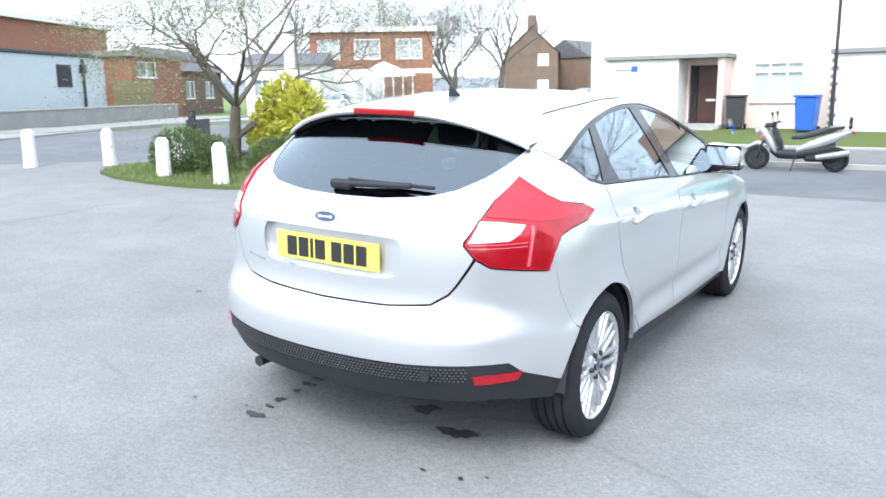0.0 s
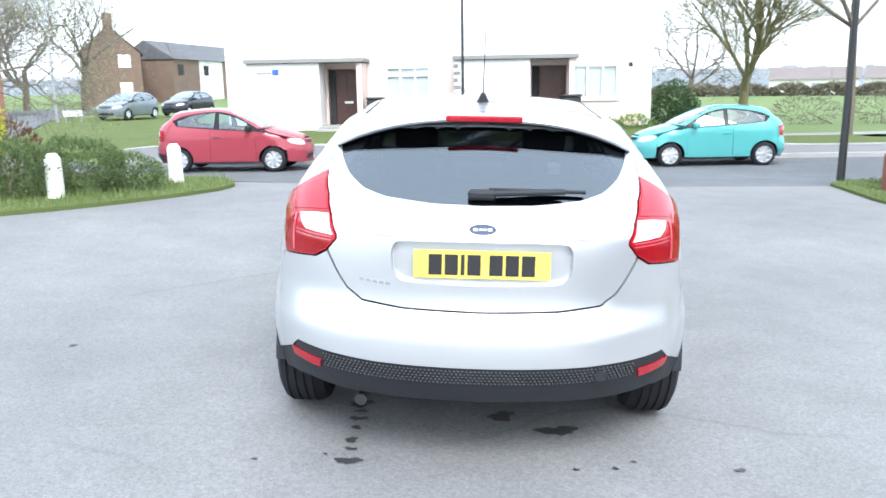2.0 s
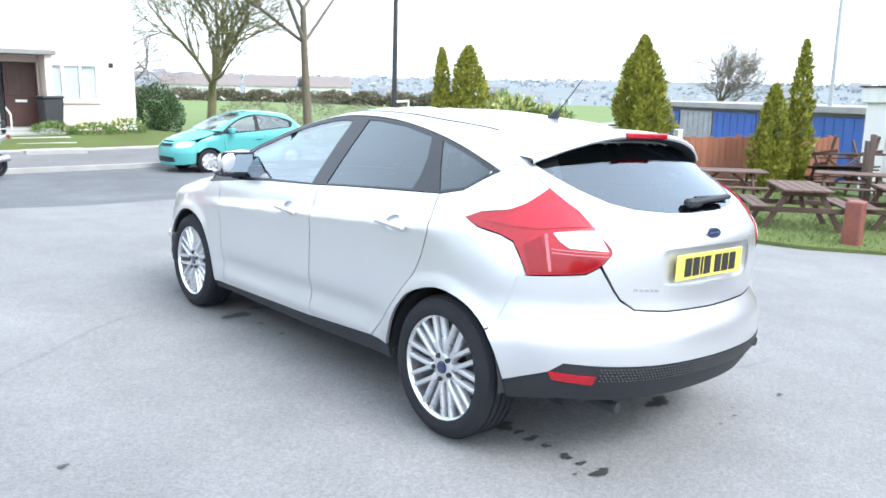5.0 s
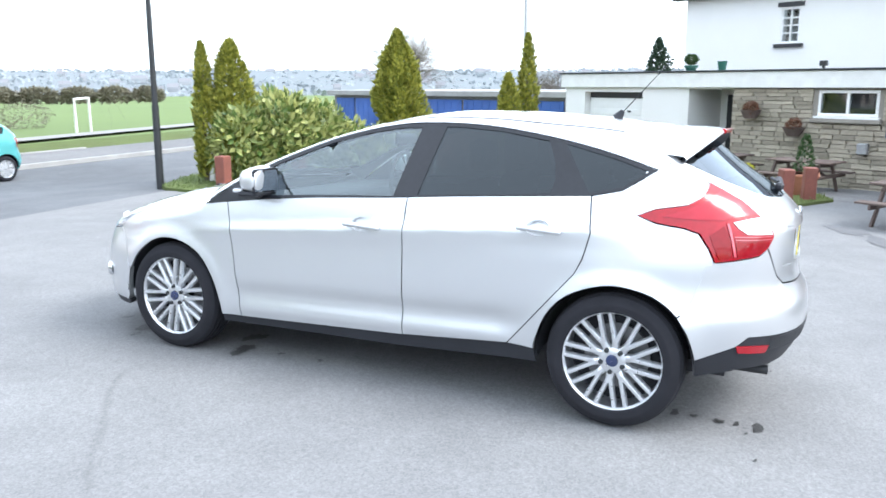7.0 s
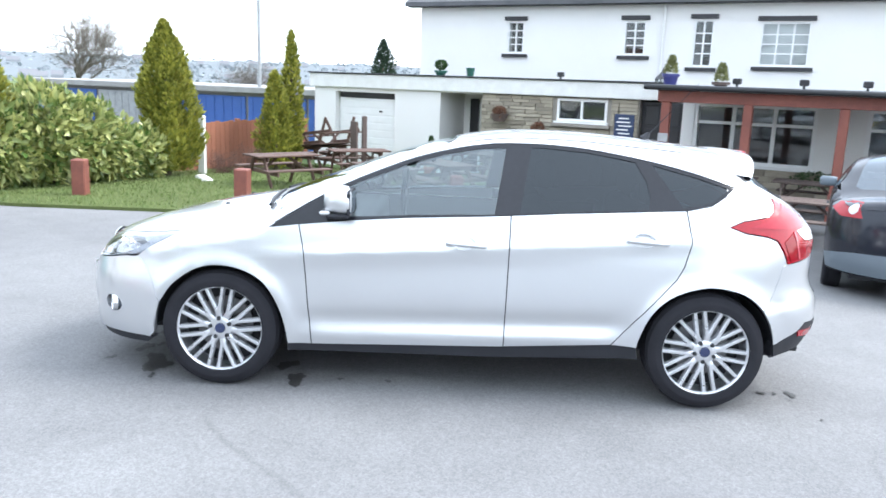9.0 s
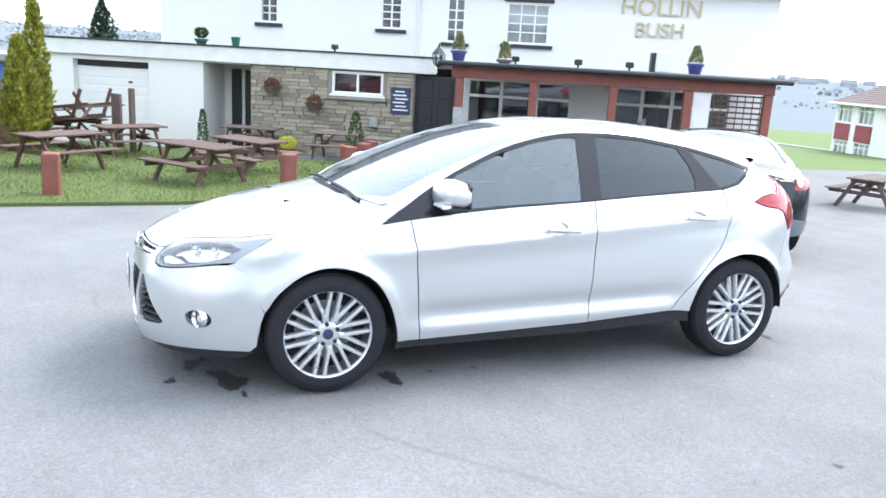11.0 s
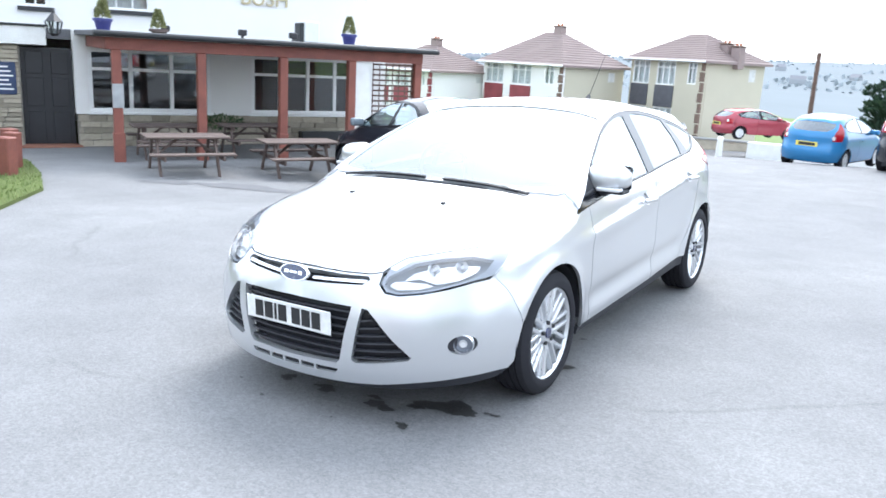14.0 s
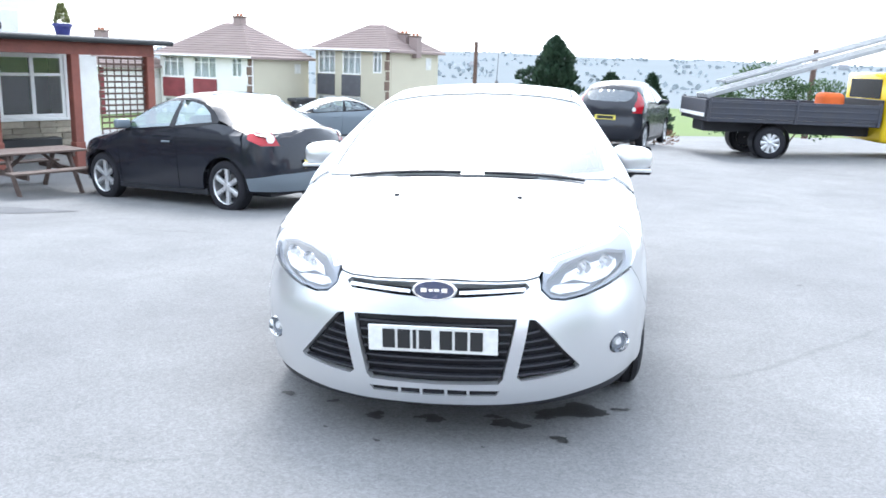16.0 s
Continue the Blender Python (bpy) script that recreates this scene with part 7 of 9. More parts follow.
def plain_car(name, label, m, paint, sx, sy, sz, wheels="cover", doors=3, boot=False, plate=YPLATE, wr=0.285, lamps="tall", tint=CARGL, trim=None):
    """A parked car with its panels, glass, lamps, wheels and plates."""
    B = Scaled(SB if boot else HB, sx, sy, sz)
    car = thing(name, m, label, "car", "parked cars")

    def q(pts):
        return [(y * sy, z * sz) for y, z in pts]
    if boot:
        top = [(1.0, 0.90), (0.82, 0.985), (0.5, 1.13), (0.2, 1.235), (-0.1, 1.30), (-0.45, 1.315), (-0.8, 1.26), (-1.05, 1.16), (-1.2, 1.06)]
        low = [(-1.2, 1.04), (-0.8, 0.985), (-0.1, 0.955), (0.5, 0.92)]
    else:
        top = [(1.0, 0.92), (0.82, 1.04), (0.6, 1.155), (0.31, 1.275), (-0.08, 1.362), (-0.42, 1.376), (-0.9, 1.33), (-1.25, 1.27), (-1.42, 1.2)]
        low = [(-1.36, 1.06), (-0.97, 1.03), (-0.3, 0.985), (0.3, 0.955), (0.6, 0.94)]
    rw = wr / (sy if sy < 1 else 1) + 0.045
    arch = lambda yc: [(yc + 1.06 * rw * math.cos(a), wr / sz + 0.005 + rw * math.sin(a) * sy / sz) for a in np.linspace(-0.15, math.pi + 0.15, 13)]
    cut1, cut2 = 0.86, (-0.22 if doors > 3 else -0.42)
    belt = [(0.9, 0.925), (0.6, 0.935), (0.3, 0.95), (-0.3, 0.98), (-0.97, 1.025), (-1.36, 1.055)] if not boot else [(0.9, 0.895), (0.5, 0.915), (-0.1, 0.95), (-0.8, 0.98), (-1.2, 1.03)]

    def upto(y):
        a = np.array(sorted(belt))
        return (y, float(np.interp(y, a[:, 0], a[:, 1])))
    for s in (-1, 1):
        af = arch(1.324)
        wing = [(cut1 + 0.005, 0.24), (cut1 + 0.005, 0.6), upto(cut1), (1.02, 0.9 if not boot else 0.88), (1.25, 0.885), (1.55, 0.80), (1.66, 0.74), (1.70, 0.5)] + [p for p in af if p[0] < 1.69 and p[1] > 0.22]
        panel("front_wing", B.side, q(wing), 0.06, paint, car, s=s)
        mid = [p for p in sorted(belt, reverse=True) if cut2 < p[0] < cut1]
        d = panel("door", B.side, q([(cut1 - 0.005, 0.24), (cut1 - 0.005, 0.6), upto(cut1)] + mid + [upto(cut2 + 0.005), (cut2 + 0.005, 0.6), (cut2 + 0.005, 0.24)]), 0.06, paint, car, s=s)
        x = s * (float(B.w((cut2 + 0.2) * sy, 0.8 * sz)) + 0.015)
        part("door_handle", bx(bmesh.new(), -0.012, 0.012, -0.08, 0.08, -0.012, 0.012, 0.006, m=pose(x, (cut2 + 0.2) * sy, 0.8 * sz)), trim or paint, d)
        mid = [p for p in sorted(belt, reverse=True) if -1.6 < p[0] < cut2]
        ar = [p for p in arch(-1.324) if p[1] > 0.22]
        back = ([(-1.45, 1.16), (-1.55, 1.06), (-1.6, 0.95)] if not boot else [(-1.4, 1.0), (-1.6, 0.95)]) + [(-1.69, 0.8), (-1.70, 0.5)]
        panel("rear_side", B.side, q([(cut2 - 0.005, 0.24), (cut2 - 0.005, 0.6), upto(cut2)] + mid + back + ar[::-1]), 0.06, paint, car, s=s)
        win = [(0.62, 0.965), (-0.15, 1.0), (-0.2, 1.345), (0.1, 1.30), (0.31, 1.245), (0.62, 1.115)] if not boot else [(0.66, 0.935), (-0.25, 0.985), (-0.3, 1.285), (-0.05, 1.28), (0.25, 1.195), (0.62, 1.04)]
        win2 = [(-0.3, 1.01), (-1.3, 1.075), (-1.33, 1.19), (-0.9, 1.315), (-0.42, 1.36), (-0.3, 1.36)] if not boot else [(-0.36, 0.995), (-1.08, 1.045), (-1.0, 1.14), (-0.8, 1.235), (-0.45, 1.295), (-0.36, 1.295)]
        panel("window_surround", B.side, q(rounded(top, 2, False) + low), 0.07, GLOSSBLK, car, holes=[q(win), q(win2)], s=s, lift=-0.004, edge=0.02)
        for w_ in (win, win2):
            g = panel("side_window", B.side, q(w_), 0.12, tint, car, s=s, lift=-0.006, edge=0)
            g.visible_shadow = False
        part("sill", box(min(s * 0.8 * sx, s * 0.86 * sx), max(s * 0.8 * sx, s * 0.86 * sx), -0.95 * sy, 0.95 * sy, 0.19, 0.245 * sz + 0.01, 0.01), BLACKTRIM, car)
        mx = s * (0.87 * sx + 0.07)
        part("door_mirror", bx(bmesh.new(), -0.1, 0.1, -0.05, 0.06, -0.06, 0.06, 0.03, m=pose(mx, 0.66 * sy, 1.0 * sz), seg=2), trim or paint, car, smooth=60)
        for yc in (1.324, -1.324):
            wheel(car, pose(s * (0.885 * sx - 0.1), yc * sy, wr, 0, 0, 0 if s > 0 else 180), R=wr, rim=wr * 0.7, width=0.19, style=wheels)
            ln = cy(bmesh.new(), (s * 0.42, yc * sy, wr + 0.01), (s * (0.86 * sx), yc * sy, wr + 0.01), wr + 0.03, seg=28, caps=False)
            bmesh.ops.delete(ln, geom=[v for v in ln.verts if v.co.z < wr - 0.04], context="VERTS")
            part("arch_liner", ln, BLACKTRIM, car)
    gut = [(float(B.w(y * sy, z * sz)) - 0.002, y * sy) for y, z in rounded(top, 2, False)[1:]]
    X, Y = sx, sy
    if boot:
        wsb = [(0.0, 1.08), (0.45, 1.04), (0.70, 0.93), (0.70, 0.85), (0.62, 0.4), (0.57, 0.2), (0.35, 0.12), (0.0, 0.09)]
        rwn = [(0.0, -0.62), (0.4, -0.64), (0.54, -0.72), (0.60, -1.0), (0.66, -1.38), (0.6, -1.46), (0.3, -1.53), (0.0, -1.55)]
        half = [(0.0, 1.1), (0.5, 1.06), (0.76, 0.98)]
        endp = [(0.80, -1.25), (0.80, -1.45), (0.78, -1.62), (0.4, -1.66), (0.0, -1.67)]
        roof = panel("roof", B.over, mirrored([(x * X, y * Y) for x, y in half] + gut + [(x * X, y * Y) for x, y in endp]), 0.07, paint, car, holes=[mirrored([(x * X, y * Y) for x, y in wsb]), mirrored([(x * X, y * Y) for x, y in rwn])], edge=0.01)
        g = panel("rear_window", B.over, mirrored([(x * X, y * Y) for x, y in rwn]), 0.12, REARGL, car, lift=-0.005, edge=0)
        lid = mirrored([(x * X, y * Y) for x, y in ((0.0, -1.675), (0.4, -1.665), (0.76, -1.63), (0.74, -1.85), (0.66, -2.0), (0.4, -2.07), (0.0, -2.085))])
        panel("boot_lid", B.over, lid, 0.07, paint, car)
    else:
        wsb = [(0.0, 1.13), (0.45, 1.09), (0.70, 0.97), (0.71, 0.88), (0.64, 0.4), (0.58, 0.17), (0.35, 0.09), (0.0, 0.07)]
        half = [(0.0, 1.15), (0.5, 1.11), (0.77, 1.01)]
        endp = [(float(B.w(-1.5 * sy, 1.2 * sz)) / X, -1.5), (0.60, -1.56), (0.42, -1.64), (0.0, -1.68)]
        roof = panel("roof", B.over, mirrored([(x * X, y * Y) for x, y in half] + gut + [(x * X, y * Y) for x, y in endp]), 0.07, paint, car, holes=[mirrored([(x * X, y * Y) for x, y in wsb])], edge=0.01)
    g = panel("windscreen", B.over, mirrored([(x * X, y * Y) for x, y in wsb]), 0.12, tint, car, lift=-0.005, edge=0)
    hood = mirrored([(x * X, y * Y) for x, y in ((0.0, 2.1), (0.4, 2.06), (0.6, 1.93), (0.74, 1.7), (0.8, 1.45), (0.78, 1.2), (0.74, 1.08), (0.45, 1.15), (0.0, 1.17))])
    panel("bonnet", B.over, hood, 0.07, paint, car)
    R, Sd, N, Fs = (lambda x, z: B.b_rear(x * X, z * sz)), (lambda y, z: B.b_side(y * Y, z * sz)), (lambda x, z: B.n_front(x * X, z * sz)), (lambda y, z: B.n_side(y * Y, z * sz))
    # nose
    hl = [N(0.45, 0.62), N(0.6, 0.60), Fs(1.82, 0.65), Fs(1.72, 0.72), N(0.74, 0.76), N(0.5, 0.73)]
    gr = mirrored([N(0.0, 0.62), N(0.36, 0.63), N(0.38, 0.70), N(0.0, 0.70)])
    lowg = mirrored([N(0.0, 0.26), N(0.5, 0.27), N(0.45, 0.38), N(0.0, 0.4)])
    outl = mirrored([N(0.0, 0.18), N(0.5, 0.2), Fs(1.72, 0.24), Fs(1.705, 0.5), Fs(1.665, 0.735), N(0.76, 0.78), N(0.6, 0.75), N(0.4, 0.735), N(0.0, 0.73)])
    nose = panel("front_bumper", B.nose, outl, 0.07, paint, car, holes=[gr, lowg, hl, [(-a, b) for a, b in hl]], edge=0.03)
    panel("grille", B.nose, gr, 0.1, BLACKTRIM, nose, lift=-0.02, edge=0)
    panel("air_intake", B.nose, lowg, 0.1, BLACKTRIM, nose, lift=-0.03, edge=0)
    for s in (-1, 1):
        panel("headlamp", B.nose, [(s * a, b) for a, b in hl], 0.08, WHITEL, car, lift=0.0, edge=0.02)
    # tail
    zt = 0.955 if boot else 1.34
    if boot:
        lamp = [R(0.57, 0.785), Sd(-1.92, 0.785), Sd(-1.76, 0.86), Sd(-1.70, 0.915), Sd(-1.85, 0.925), R(0.70, 0.935), R(0.57, 0.93)]
        tail = mirrored([R(0.0, 0.22), R(0.6, 0.24), Sd(-1.72, 0.26), Sd(-1.705, 0.5), Sd(-1.695, 0.8), Sd(-1.61, 0.945), Sd(-1.75, 0.945), R(0.6, 0.955), R(0.0, 0.957)])
        holes = [lamp, [(-a, b) for a, b in lamp]]
    elif lamps == "high":
        lamp = [R(0.63, 0.80), Sd(-1.72, 0.80), Sd(-1.6, 1.0), Sd(-1.5, 1.22), R(0.62, 1.25), R(0.66, 1.0)]
        tail = mirrored([R(0.0, 0.22), R(0.6, 0.24), Sd(-1.72, 0.26), Sd(-1.705, 0.5), Sd(-1.70, 0.8), Sd(-1.61, 0.95), Sd(-1.56, 1.06), Sd(-1.46, 1.16), Sd(-1.50, 1.23), R(0.6, 1.29), R(0.3, 1.33), R(0.0, 1.335)])
        holes = [lamp, [(-a, b) for a, b in lamp]]
    else:
        lamp = [R(0.62, 0.72), Sd(-1.74, 0.72), Sd(-1.72, 0.85), Sd(-1.68, 0.95), R(0.66, 0.98), R(0.62, 0.85)]
        tail = mirrored([R(0.0, 0.22), R(0.6, 0.24), Sd(-1.72, 0.26), Sd(-1.705, 0.5), Sd(-1.70, 0.8), Sd(-1.61, 0.95), Sd(-1.56, 1.06), Sd(-1.46, 1.16), Sd(-1.50, 1.23), R(0.6, 1.29), R(0.3, 1.33), R(0.0, 1.335)])
        holes = [lamp, [(-a, b) for a, b in lamp]]
    if not boot:
        rg = mirrored([R(0.0, 1.03), R(0.45, 1.04), R(0.56, 1.1), R(0.58, 1.22), R(0.5, 1.29), R(0.0, 1.31)])
        holes.append(rg)
    tb_ = panel("tailgate" if not boot else "rear_panel", B.back, tail, 0.07, paint, car, holes=holes, edge=0.03, aspect=0.8)
    if not boot:
        panel("rear_window", B.back, rg, 0.12, REARGL, tb_, lift=-0.005, edge=0)
    for s in (-1, 1):
        tl_ = panel("tail_lamp", B.back, [(s * a, b) for a, b in lamp], 0.08, REDL, car, lift=0.004, edge=0.02)
        c_, z_ = R(0.66 if boot else 0.66, 0.862 if boot else 0.88)
        panel("reversing_section", B.back, [(s * (c_ + 0.05 * math.cos(a)), z_ + 0.05 * math.sin(a)) for a in np.linspace(0, 2 * math.pi, 16, endpoint=False)], 0.05, WHITEL, tl_, lift=0.008, edge=0.006)
    low_t = mirrored([R(0.0, 0.24), R(0.6, 0.26), Sd(-1.75, 0.28), Sd(-1.74, 0.42), R(0.6, 0.46), R(0.0, 0.47)])
    panel("rear_bumper", B.back, low_t, 0.07, trim or paint, car, lift=0.012, edge=0.02, aspect=0.8)
    yb = B.deep(0.0, (0.56 if boot else 0.7) * sz, B.ax_r, -1)
    pl = part("number_plate", box(-0.26, 0.26, -0.006, 0.0, -0.055, 0.055, 0.003), plate, car, "yellow registration plate", m=pose(0, yb - 0.02, (0.56 if boot else 0.7) * sz, 0, 0, 180))
    part("character_bar", box(-0.2, 0.2, 0.001, 0.003, -0.035, 0.035), INK, pl)
    part("floor_pan", box(-0.62 * sx, 0.62 * sx, -1.9 * sy, 1.9 * sy, 0.2, 0.45), BLACKTRIM, car)
    for x in (-0.34, 0.34):
        part("seat", bx(bmesh.new(), x - 0.22, x + 0.22, -0.4, -0.25, 0.45, 1.1 * sz, 0.05), SEAT, car)
    part("rear_seat", box(-0.55, 0.55, -1.05 * sy, -0.9 * sy, 0.45, 1.0 * sz, 0.05), SEAT, car)
    part("dashboard", box(-0.65 * sx, 0.65 * sx, 0.6 * sy, 0.95 * sy, 0.5, 0.9 * sz, 0.04), BLACKTRIM, car)
    return car


def paint(name, col, rough=0.2):
    return mat(name, col, rough, metal=0.1, col2=tuple(c * 0.93 for c in col), scale=2, fine=700, bump=0, coat=0.4, spec=0.3)


P_RED = paint("faded_red_paint", (0.31, 0.05, 0.07))
P_TEAL = paint("teal_paint", (0.10, 0.36, 0.36))
P_NAVY = paint("blue_black_paint", (0.012, 0.014, 0.022))
P_GREY = paint("grey_blue_paint", (0.16, 0.19, 0.22))
P_BLUE = paint("sky_blue_paint", (0.04, 0.20, 0.42))
P_DARK = paint("dark_metal_paint", (0.022, 0.024, 0.032))
P_WHITE = paint("white_car_paint", (0.7, 0.71, 0.72))
plain_car("red_hatchback", "faded red three-door hatchback at the far kerb", at(-5.4, 13.0, 0.0, -90), P_RED, 0.84, 0.79, 0.95, wr=0.27, trim=BLACKTRIM)
plain_car("teal_hatchback", "bright teal three-door hatchback at the far kerb", at(5.25, 13.1, -0.02, 92), P_TEAL, 0.84, 0.765, 0.9, wr=0.26, trim=P_TEAL)
CUPX, CUPY = 4.22, -5.2
plain_car("black_coupe", "glossy black coupe with silver wheels and a folding roof", at(CUPX, CUPY, 0, -115, math.degrees(math.atan((lie(CUPX + 1.13, CUPY - 0.53) - lie(CUPX - 1.13, CUPY + 0.53)) / 2.5))), P_NAVY, 0.96, 0.915, 1.05, wheels="six", boot=True, wr=0.32, trim=P_GREY)
plain_car("grey_saloon", "dull grey-blue saloon at the edge of the car park", pose(6.8, -20.2, lie(6.8, -20.2), 0, 0, -58), P_GREY, 0.94, 2.67 / 2.648, 1.0, wheels="six", doors=5, boot=True, wr=0.31)
plain_car("blue_hatchback", "sky blue small hatchback seen from behind", pose(0.2, -18.2, lie(0.2, -18.2), 0, 0, 168), P_BLUE, 0.85, 0.87, 0.93, wr=0.27, lamps="high")
plain_car("dark_estate", "dark metallic tall four-wheel-drive car seen from behind", pose(-2.35, -16.7, lie(-2.35, -16.7), 0, 0, 162), P_DARK, 0.98, 2.62 / 2.648, 1.675 / 1.457, wheels="five", doors=5, wr=0.345, lamps="high", tint=TINT)
plain_car("red_hatchback", "bright red hatchback beyond the car park edge", pose(3.8, -26.2, -0.68, 0, 0, 135), P_RED, 0.75, 0.75, 0.75, wr=0.23)
plain_car("grey_hatchback", "dark grey hatchback parked on the far street", pose(-19.0, 38.9, 0.05, 0, 0, 170), P_GREY, 0.95, 0.97, 1.0)
plain_car("dark_hatchback", "dark hatchback parked on the far street", pose(-17.6, 44.5, 0.05, 0, 0, 168), P_DARK, 0.95, 0.97, 1.0)
plain_car("white_hatchback", "white hatchback parked before the brick house", pose(-27.6, 31.5, 0.0, 0, 0, 205), P_WHITE, 0.95, 0.97, 1.0)

plain_car("white_hatchback", "small white hatchback parked before the semi-detached houses", pose(10.9, -23.4, -1.0, 0, 0, -62), P_WHITE, 0.85, 0.78, 0.85, doors=5)

# flat-bed lorry with a yellow cab
P_YEL = paint("yellow_cab_paint", (0.75, 0.52, 0.015))
BEDBLUE = mat("worn_dark_blue_steel", (0.028, 0.034, 0.058), 0.6, col2=(0.05, 0.048, 0.05), scale=3, fine=20, mix=1.0, bump=0.2)
LORRY = pose(-5.2, -14.35, lie(-5.2, -14.35), 0, 0, 97)
lor = thing("flatbed_lorry", LORRY, "dark blue drop-side lorry with a yellow cab and load", "lorry")
part("deck", box(-1.0, 1.0, -1.5, 2.3, 0.80, 0.88, 0.01), BEDBLUE, lor)
for x in (-1.02, 0.98):
    part("side_board", box(x, x + 0.04, -1.5, 2.3, 0.885, 1.28, 0.01), BEDBLUE, lor)
    for z in (0.97, 1.1, 1.22):
        part("side_rib", box(x - 0.012, x + 0.052, -1.46, 2.26, z - 0.02, z + 0.02, 0.006), BEDBLUE, lor)
    for y in (-1.48, 0.45, 2.28):
        part("stake", box(x - 0.02, x + 0.06, y - 0.03, y + 0.03, 0.8, 1.32, 0.006), BEDBLUE, lor)
part("tail_board", box(-0.975, 0.975, -1.56, -1.51, 0.885, 1.28, 0.01), BEDBLUE, lor)
part("tail_stripe", box(-0.95, 0.95, -1.575, -1.562, 0.9, 0.98), PVC, lor)
part("chassis", box(-0.4, 0.4, -1.4, 4.6, 0.55, 0.79, 0.02), BLACKTRIM, lor)
part("head_board", box(-1.0, 1.0, 2.31, 2.35, 0.885, 1.4, 0.01), BLACKTRIM, lor)
part("rear_window", box(-0.7, 0.7, 2.38, 2.397, 1.42, 1.85, 0.005), GLOSSBLK, lor)
bm = box(-1.0, 1.0, 2.4, 4.6, 0.45, 2.0, 0.1, seg=2)
part("cab", bm, P_YEL, lor, "bright yellow cab", smooth=50)
for x in (-1.008, 0.998):
    part("cab_window", box(x, x + 0.01, 2.75, 3.9, 1.25, 1.8, 0.003), GLOSSBLK, lor)
for y in (0.0, 3.9):
    for x in (-0.78, 0.78):
        wheel(lor, pose(x, y, 0.36, 0, 0, 0 if x > 0 else 180), R=0.36, rim=0.22, width=0.24, style="cover")
    for x in (-0.78, 0.78):
        part("mud_guard", cy(bmesh.new(), (x - 0.14, y, 0.40), (x + 0.14, y, 0.40), 0.42, seg=20, caps=False), BLACKTRIM, lor) if y == 0.0 else None
lad = thing("ladder_load", LORRY, "bundled silver ladders and tubes leaning on the lorry", "ladders")
for k, x in enumerate((-0.45, -0.2, 0.05, 0.3)):
    bm = bmesh.new()
    plank(bm, (x, -1.35, 1.33), (x, 4.4, 3.1), 0.06, 0.1, 0.01)
    part("rail", bm, GALV, lad)
for k, x in enumerate((-0.5, -0.15, 0.2)):
    bm = bmesh.new()
    plank(bm, (x, -0.9, 1.66), (x, 4.5, 3.32), 0.05, 0.07, 0.01)
    part("tube", bm, GALV, lad)
for k in range(16):
    y = -1.1 + k * 0.33
    part("rung", cy(bmesh.new(), (-0.45, y, 1.35 + (y + 1.35) * 0.3078), (0.3, y, 1.35 + (y + 1.35) * 0.3078), 0.018, seg=8), GALV, lad)
ORANGE = mat("orange_canvas", (0.7, 0.13, 0.02), 0.8)
sk = thing("orange_sack", LORRY @ pose(0.2, 1.5, 0.89), "orange tool bag on the lorry deck", "bag")
part("bag", box(-0.3, 0.3, -0.25, 0.25, 0, 0.62, 0.12, seg=2), ORANGE, sk, smooth=50)

# scooter at the far kerb
SILV = mat("scooter_silver", (0.55, 0.56, 0.58), 0.3, metal=0.5, bump=0, coat=1.0)
sc = thing("motor_scooter", at(-0.42, 13.35, 0.0, 90), "silver maxi scooter on its stand at the kerb", "scooter")
for y, r in ((0.76, 0.25), (-0.74, 0.25)):
    wheel(sc, pose(0, y, r), R=r, rim=0.165, width=0.13, style="five")


def hull(name, secs, material, parent, n=14):
    """A rounded hull through (y, z, half width, half height) sections."""
    p, f = [], []
    for y, z, a, b in secs:
        for k in range(n):
            t = 2 * math.pi * k / n
            c, s_ = math.cos(t), math.sin(t)
            p.append((a * math.copysign(abs(c) ** 0.8, c), y, z + b * math.copysign(abs(s_) ** 0.8, s_)))
    m_ = len(secs)
    f = [(i * n + k, i * n + (k + 1) % n, (i + 1) * n + (k + 1) % n, (i + 1) * n + k) for i in range(m_ - 1) for k in range(n)]
    f += [tuple(range(n))[::-1], tuple((m_ - 1) * n + k for k in range(n))]
    return quads(name, p, f, material, parent, smooth=60)


hull("tail_body", [(-1.0, 0.80, 0.05, 0.05), (-0.88, 0.76, 0.12, 0.09), (-0.62, 0.66, 0.17, 0.13), (-0.3, 0.54, 0.17, 0.12), (-0.02, 0.42, 0.13, 0.06)], SILV, sc)
hull("under_body", [(-0.72, 0.50, 0.08, 0.10), (-0.4, 0.42, 0.13, 0.12), (0.0, 0.33, 0.15, 0.10), (0.34, 0.34, 0.14, 0.10), (0.5, 0.46, 0.1, 0.1)], BLACKTRIM, sc)
hull("seat", [(-0.86, 0.90, 0.08, 0.04), (-0.6, 0.86, 0.14, 0.07), (-0.34, 0.77, 0.15, 0.07), (-0.1, 0.70, 0.13, 0.06), (0.1, 0.68, 0.07, 0.04)], SEAT, sc)
hull("leg_shield", [(0.36, 0.40, 0.15, 0.08), (0.46, 0.55, 0.20, 0.16), (0.58, 0.72, 0.21, 0.17), (0.68, 0.84, 0.18, 0.11), (0.8, 0.80, 0.1, 0.06)], SILV, sc)
hull("inner_shield", [(0.26, 0.46, 0.12, 0.1), (0.36, 0.66, 0.15, 0.16), (0.46, 0.84, 0.14, 0.1)], BLACKTRIM, sc)
hull("front_mudguard", [(0.54, 0.50, 0.06, 0.04), (0.76, 0.56, 0.085, 0.05), (0.99, 0.44, 0.05, 0.03)], SILV, sc)
